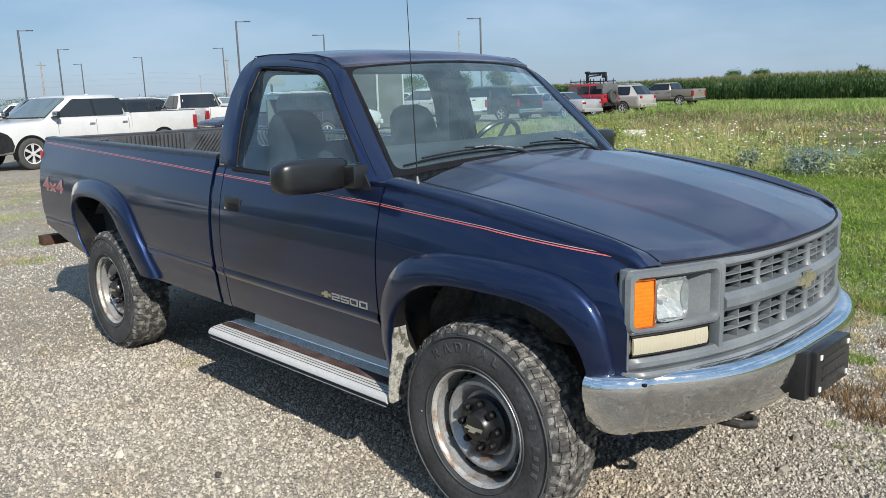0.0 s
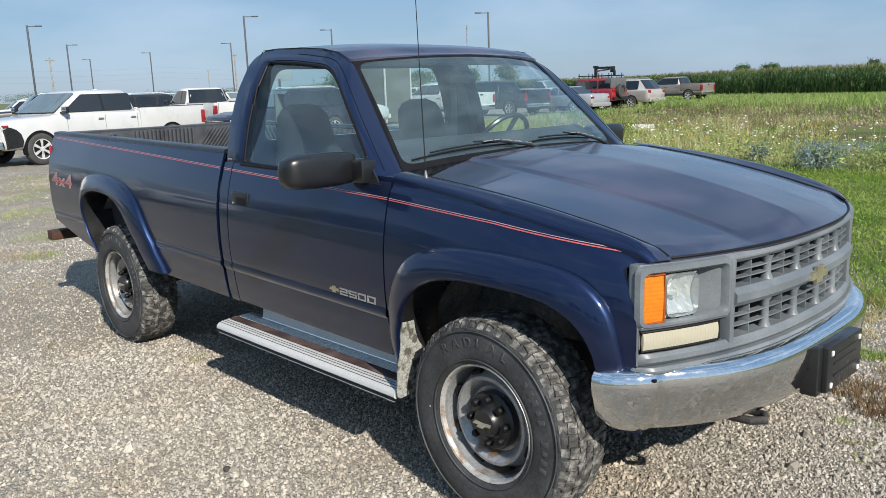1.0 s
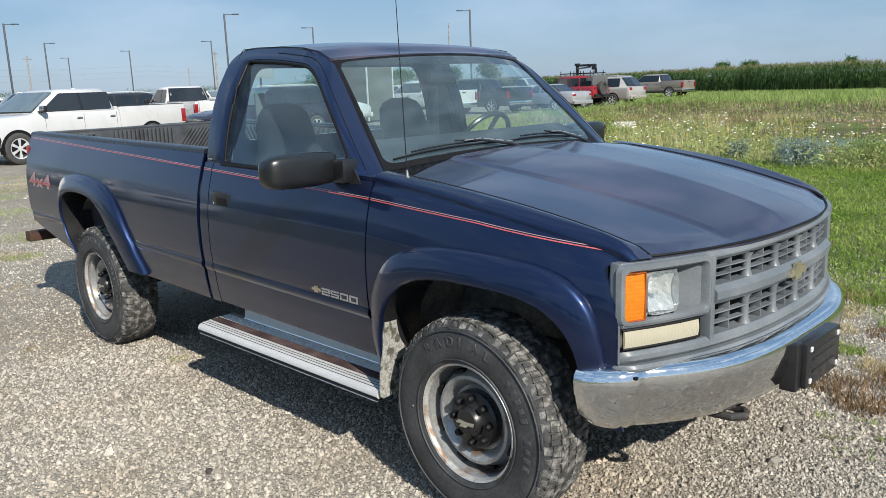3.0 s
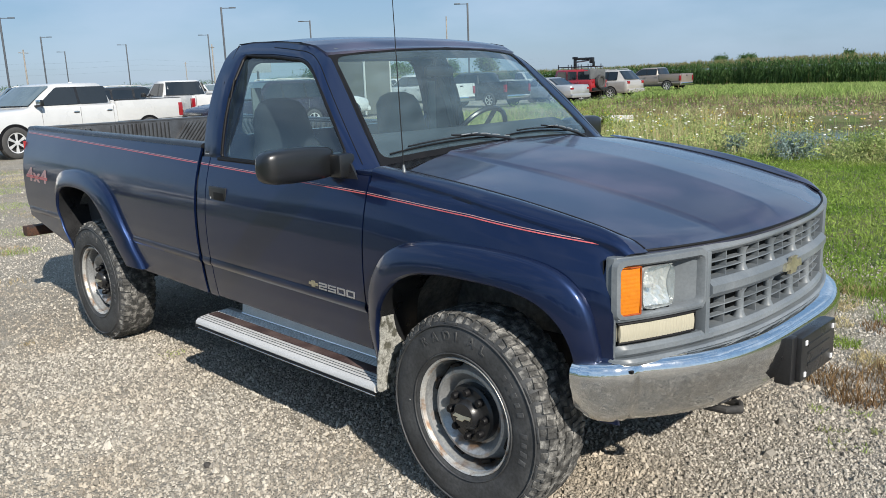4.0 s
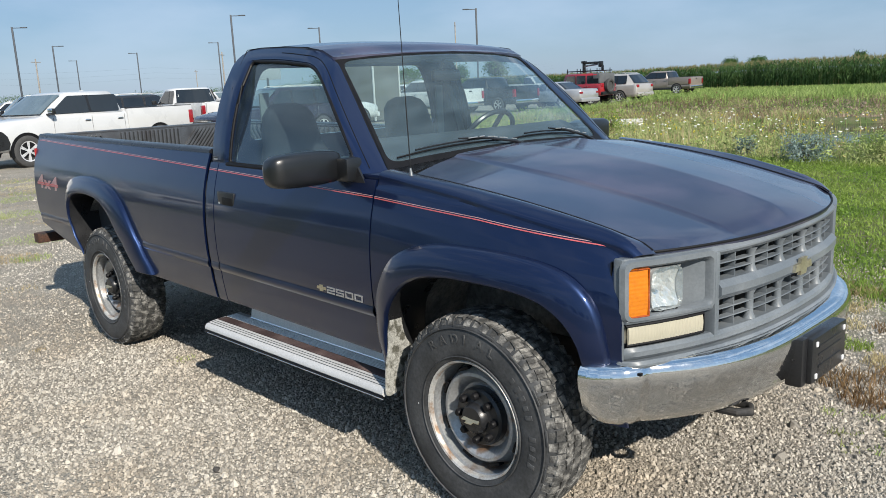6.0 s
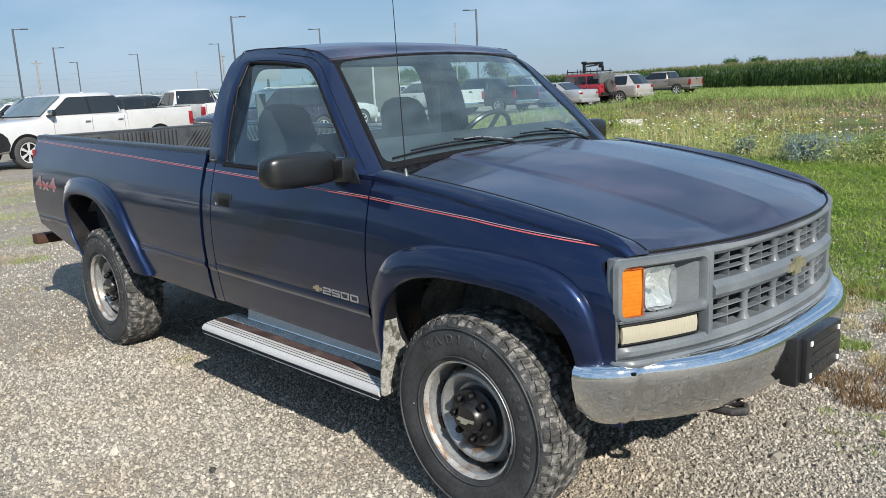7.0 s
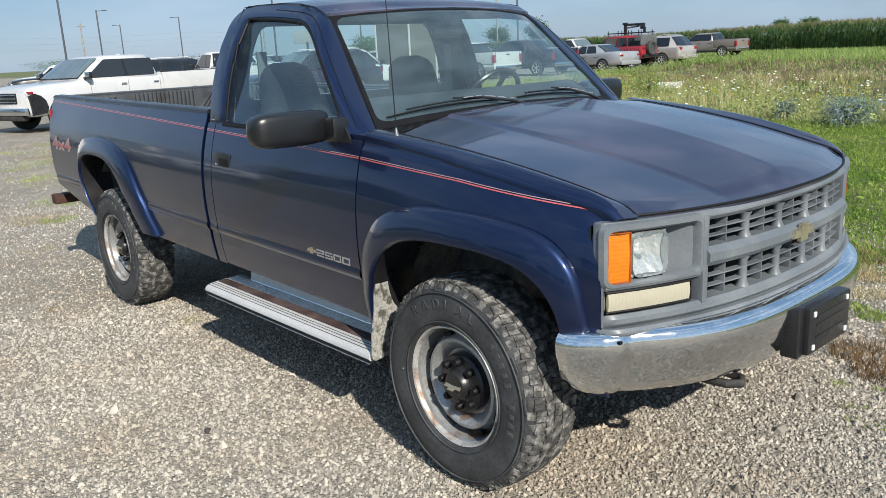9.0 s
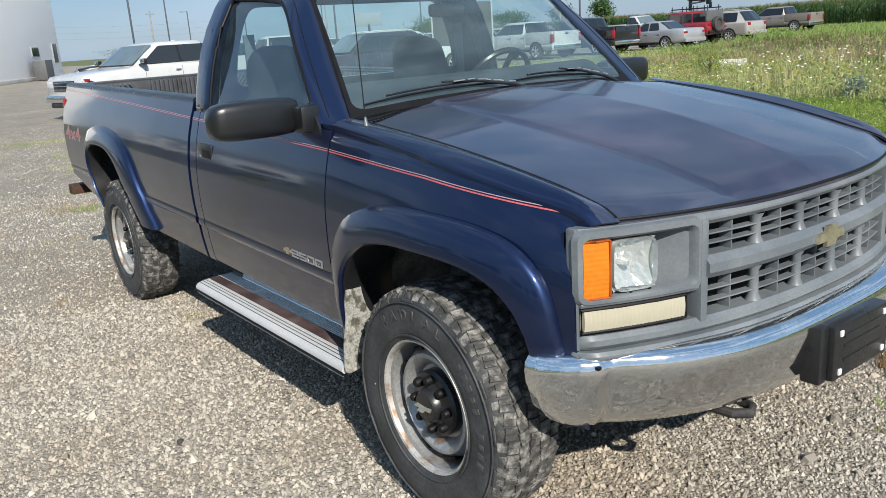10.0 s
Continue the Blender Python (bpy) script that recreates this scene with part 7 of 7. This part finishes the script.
# grey-green bush by the lawn's end
def bush(x, y, r, h, mat, label, seed, n=2600, z=0.0):
    q = np.random.RandomState(seed)
    root = thing("bush", label, "bush", at=pose(x, y, z))
    bm = bmesh.new()
    for k in range(14):
        a, t = q.uniform(0, 6.28), q.uniform(0.3, 0.9)
        tube(bm, [(0, 0, 0), (r * 0.4 * t * math.cos(a), r * 0.4 * t * math.sin(a), h * 0.5), (r * t * math.cos(a), r * t * math.sin(a), h * q.uniform(0.7, 0.95))], [0.014, 0.009, 0.004], 5)
    part("stem", bm, WOODY, root)
    u = q.normal(0, 1, (n, 3))
    u /= np.linalg.norm(u, axis=1)[:, None]
    rad = q.uniform(0.1, 1.2, n) ** 0.6 * (1 + 0.4 * np.sin(5 * u[:, 0] + seed) * np.cos(4 * u[:, 1]))
    c = np.stack([u[:, 0] * r * rad, u[:, 1] * r * rad, h * 0.55 + u[:, 2] * h * 0.5 * rad], -1)
    s = q.uniform(0.018, 0.034, n)
    d1, d2 = q.normal(0, 1, (n, 3)), q.normal(0, 1, (n, 3))
    d1 /= np.linalg.norm(d1, axis=1)[:, None]
    d2 /= np.linalg.norm(d2, axis=1)[:, None]
    P = np.stack([c - d1 * s[:, None], c + d2 * s[:, None] * 0.5, c + d1 * s[:, None], c - d2 * s[:, None] * 0.5], 1)
    o = 4 * np.arange(n)
    mass("leaves", P.reshape(-1, 3), np.stack([o, o + 1, o + 2, o + 3], -1), mat, label, "", "stuff", parent=root)
    return root


bush(-3.55, 11.25, 0.42, 0.46, SAGE, "grey-green leafy bush among the weeds", 61, 2600)
bush(-4.9, 11.9, 0.20, 0.34, SAGE, "small grey-green bush among the weeds", 62, 1400)
bush(-2.4, 11.6, 0.45, 0.5, MEADOW, "leafy green weed bush beside a grey-green one", 64, 2200)
bush(-1.3, 11.3, 0.40, 0.55, DRY, "dry straw-coloured weed clump by the lawn", 65, 1800)
bush(-10.6, 15.8, 0.6, 0.7, LAWN, "bright green weed bush with yellow tips", 63, 1600)

# pale concrete culvert end
cv = thing("culvert", "pale concrete culvert end half hidden by weeds", "culvert", at=pose(-11.9, 18.5, -0.06, 0, 0, -56))
bm = bmesh.new()
lathe(bm, [(0.15, -0.6), (0.19, -0.6), (0.19, 0.6), (0.15, 0.6)], 24, (0, 0, 0.18), True)
part("pipe", bm, CONCRETE, cv)
part("apron", boxed((0, -0.72, 0.04), (0.5, 0.3, 0.12), 0.02), CONCRETE, cv)

# stony bank beyond the pond
stones("bank_stones", 5000, -18, -2, 24.6, 28.2, 0.036, material("bank_rubble", (0.27, 0.21, 0.155), 0.9, 0, 0, 0.2, 6, 60, island_tone=0.4), "grey rubble on the pond bank", 71)

# small weeds on the gravel
def tuft(x, y, n, h, mat, seed, label, r=0.12):
    q = np.random.RandomState(seed)
    a, d = q.uniform(0, 6.28, n), r * np.sqrt(q.uniform(0, 1, n))
    return blades("weed_tuft", x + d * np.cos(a), y + d * np.sin(a), q.uniform(0.4, 1.0, n) * h, 0.006, 0.9, mat, label, "weed", seed + 7)


bm = bmesh.new()
bmesh.ops.create_icosphere(bm, subdivisions=2, radius=0.017)
for v in bm.verts:
    v.co = Vector((v.co.x * 1.2, v.co.y * 0.9, v.co.z * 0.7)) * (1 + 0.35 * noise.noise(v.co * 60))
    v.co += Vector((-1.13, -1.44, 0.008))
tagged(part("dark_stone", bm, material("dark_pebble", (0.05, 0.045, 0.04), 0.8, 0, 0, 0.2, 20, 90), None, smooth=30), "single dark stone lying on the gravel", "stone")
tuft(-3.61, -1.37, 30, 0.07, DRY, 81, "small dry weed on the gravel", 0.05)
tuft(-5.4, -0.15, 90, 0.09, MEADOW, 82, "small green weed tuft on the gravel", 0.16)
tuft(-5.6, -0.9, 70, 0.06, DRY, 83, "small dry weed tuft on the gravel", 0.20)
tuft(-2.65, -0.85, 40, 0.05, MEADOW, 84, "small weed under the truck's sill", 0.08)
q = np.random.RandomState(90)
for i in range(34):
    xx, yy = q.uniform(-0.9, 0.9), q.uniform(2.5, 3.5)
    tuft(xx, yy, 220, q.uniform(0.05, 0.13), (DRY, LAWN, LAWN)[int(q.uniform() * 3)], 100 + i, "low weed tuft at the edge of the grass", q.uniform(0.08, 0.26))
for i, (xx, yy, hh, rr, mat_) in enumerate(((0.55, 1.25, 0.13, 0.15, BROWN), (0.72, 1.05, 0.12, 0.13, BROWN), (0.78, 1.45, 0.14, 0.16, BROWN), (0.92, 1.2, 0.12, 0.15, BROWN), (0.62, 1.65, 0.10, 0.12, DRY), (0.86, 1.75, 0.12, 0.16, BROWN), (0.40, 1.85, 0.08, 0.10, LAWN), (0.22, 2.25, 0.07, 0.12, DRY), (0.50, 2.30, 0.09, 0.14, BROWN), (0.25, 1.95, 0.05, 0.08, LAWN), (1.05, 1.55, 0.13, 0.2, BROWN), (0.05, 2.6, 0.06, 0.12, DRY))):
    tuft(xx, yy, 190, hh, mat_, 300 + i, "low weed tuft growing through the gravel", rr)
# sparse seedlings before the bumper
for i, (xx, yy, hh, rr) in enumerate(((0.63, 0.82, 0.055, 0.05), (0.73, 0.60, 0.05, 0.04), (0.80, 0.65, 0.04, 0.035), (0.83, 0.48, 0.05, 0.05), (0.93, 0.52, 0.04, 0.05), (0.91, 0.73, 0.05, 0.03), (0.79, 0.87, 0.05, 0.06))):
    tuft(xx, yy, 34, hh, OLIVE if i % 2 else MEADOW, 350 + i, "sparse green seedling growing through the gravel", rr)
for i in range(24):
    xx, yy = q.uniform(-19, -7), q.uniform(-1.5, 3.0)
    tuft(xx, yy, 160, q.uniform(0.04, 0.10), DRY if q.uniform() < 0.4 else MEADOW, 140 + i, "low weed patch on the gravel lot", q.uniform(0.15, 0.5))

for i, (xx, yy, rr) in enumerate(((-13.9, 1.6, 0.55), (-13.0, 1.0, 0.6), (-12.0, 1.9, 0.5), (-11.0, 0.5, 0.5), (-9.6, 0.9, 0.45), (-8.3, 0.1, 0.4), (-7.2, -0.5, 0.3), (-15.5, 0.4, 0.6), (-16.5, 2.2, 0.7))):
    tuft(xx, yy, 420, 0.06, MEADOW if i % 2 else DRY, 500 + i, "sparse low weed patch on the gravel lot", rr)
    tuft(xx + 0.2, yy + 0.15, 260, 0.07, MEADOW, 520 + i, "sparse low green weeds on the gravel lot", rr * 0.7)

# cornfield: rows of stalks with arching leaves and pale tassels
def corn():
    r = np.random.RandomState(7)
    d = Vector((-0.936, 0.351))
    nrm = Vector((0.351, 0.936))
    VL, FL, VT, FT = [], [], [], []
    cnt = cntt = 0
    for row in range(7):
        n = 900 if row < 3 else 520
        t = np.sort(r.uniform(-75, 150, n))
        px = -18.4 + d.x * t + nrm.x * row * 0.76 + r.normal(0, 0.06, n)
        py = 67.2 + d.y * t + nrm.y * row * 0.76 + r.normal(0, 0.06, n)
        H = 2.30 + r.normal(0, 0.09, n) + 0.12 * np.sin(t * 0.11)
        # stalk
        for f0, f1, w0 in ((0, 0.9, 0.035),):
            P = np.stack([np.stack([px - w0, py, np.zeros(n)], -1), np.stack([px + w0, py, np.zeros(n)], -1), np.stack([px, py, H * f1], -1)], 1)
            VL.append(P.reshape(-1, 3)); FL.append(np.arange(cnt, cnt + 3 * n).reshape(-1, 3)); cnt += 3 * n
        for k in range(13 if row < 3 else 7):
            zb = H * r.uniform(0.10, 0.86, n)
            a = r.uniform(0, 6.283, n)
            ln = r.uniform(0.45, 0.85, n)
            up = r.uniform(0.15, 0.5, n)
            ca, sa = np.cos(a), np.sin(a)
            w = 0.045
            b0 = np.stack([px, py, zb], -1)
            m1 = np.stack([px + ca * ln * 0.5, py + sa * ln * 0.5, zb + up * 0.8], -1)
            tip = np.stack([px + ca * ln, py + sa * ln, zb + up * 0.8 - r.uniform(0.1, 0.55, n)], -1)
            sd = np.stack([-sa * w, ca * w, np.zeros(n)], -1)
            P = np.stack([b0, m1 + sd, tip, m1 - sd], 1)
            VL.append(P.reshape(-1, 3))
            o = cnt + 4 * np.arange(n)
            FL.append(np.stack([o, o + 1, o + 3], -1)); FL.append(np.stack([o + 1, o + 2, o + 3], -1)); cnt += 4 * n
        for k in range(8):
            a = r.uniform(0, 6.283, n)
            sp = r.uniform(0.03, 0.20, n)
            P = np.stack([np.stack([px - 0.016, py, H * 0.88], -1), np.stack([px + 0.016, py, H * 0.88], -1), np.stack([px + sp * np.cos(a), py + sp * np.sin(a), H + r.uniform(0.0, 0.14, n)], -1)], 1)
            VT.append(P.reshape(-1, 3)); FT.append(np.arange(cntt, cntt + 3 * n).reshape(-1, 3)); cntt += 3 * n
    mass("cornfield_leaves", np.concatenate(VL), np.concatenate(FL), CORN_LEAF, "tall dark green corn standing in rows", "corn")
    mass("cornfield_tassels", np.concatenate(VT), np.concatenate(FT), TASSEL, "pale tassels along the top of the corn", "corn")
    # the field's body behind its first rows
    bm = bmesh.new()
    o = Vector((-18.4, 67.2)) + nrm * 5.5
    grid(bm, lambda u, v: (lambda s_, q_: (o.x + d.x * s_ + nrm.x * q_, o.y + d.y * s_ + nrm.y * q_, 2.15 + 0.12 * noise.noise(Vector((s_ * 0.3, q_ * 0.3, 0)))))(-90 + 500 * u, 600 * v * v), 90, 40)
    tagged(part("cornfield_canopy", bm, TASSEL, None), "pale tasselled top of the cornfield running to the horizon", "corn", kind="stuff")


corn()

# far trees
def tree(x, y, h, spread, seed, n=2600):
    q = np.random.RandomState(seed)
    root = thing("tree", "distant dark green broadleaf tree on the horizon", "tree", "far trees", pose(x, y, 0))
    bm = bmesh.new()
    tube(bm, [(0, 0, 0), (0.1, 0, h * 0.3), (0, 0.1, h * 0.6)], [0.05 * h * 0.5, 0.04 * h * 0.5, 0.02 * h * 0.5], 8)
    cents = []
    for k in range(9):
        a = q.uniform(0, 6.28)
        c = Vector((spread * q.uniform(0.2, 0.75) * math.cos(a), spread * q.uniform(0.2, 0.75) * math.sin(a), h * q.uniform(0.45, 0.85)))
        cents.append(c)
        tube(bm, [(0, 0, h * 0.3), Vector((0, 0, h * 0.3)).lerp(c, 0.6), c], [0.015 * h, 0.01 * h, 0.004 * h], 5)
    part("trunk", bm, WOOD_POLE, root)
    c = np.array([list(cents[i]) for i in q.randint(0, 9, n)])
    u = q.normal(0, 1, (n, 3)) * np.array([spread * 0.30, spread * 0.30, h * 0.11])
    c = c + u
    s = q.uniform(0.18, 0.42, n) * h / 9
    d1, d2 = q.normal(0, 1, (n, 3)), q.normal(0, 1, (n, 3))
    d1 /= np.linalg.norm(d1, axis=1)[:, None]
    d2 /= np.linalg.norm(d2, axis=1)[:, None]
    P = np.stack([c - d1 * s[:, None], c + d2 * s[:, None] * 0.7, c + d1 * s[:, None], c - d2 * s[:, None] * 0.7], 1)
    o = 4 * np.arange(n)
    mass("crown", P.reshape(-1, 3), np.stack([o, o + 1, o + 2, o + 3], -1), CORN_LEAF, "", "", "stuff", parent=root)
    return root


tree(-91, 282, 6.2, 1.7, 201)
tree(-172, 358, 7.2, 3.4, 202, 6000)
tree(-160, 361, 7.5, 3.6, 203, 6000)
tree(-171, 192, 9.0, 4.0, 205)
tree(-180, 184, 8.4, 4.0, 206)
tree(-158, 116, 6.0, 5.0, 207)
tree(-168, 150, 6.5, 6.0, 208)
for i, (bx, by) in enumerate(((-330, 150), (-350, 190), (-340, 230), (-320, 90), (-360, 120), (-300, 260), (-390, 60))):
    tree(bx, by, 4.6 + 0.6 * (i % 3), 9.0, 220 + i, 1500)

# unseen tree belt, added behind the camera to darken the paint's reflections
unseen_tree = tree(-60, -46, 8.5, 6.5, 260, 1500)
for i in range(24):
    copy_thing(unseen_tree, pose(-130 + 7.6 * i + 2 * math.sin(i * 2.3), -48 + 4 * math.sin(i * 1.7), 0, 0, 0, 47 * i) @ Matrix.Scale(0.55 + 0.25 * abs(math.sin(i * 1.3)), 4))
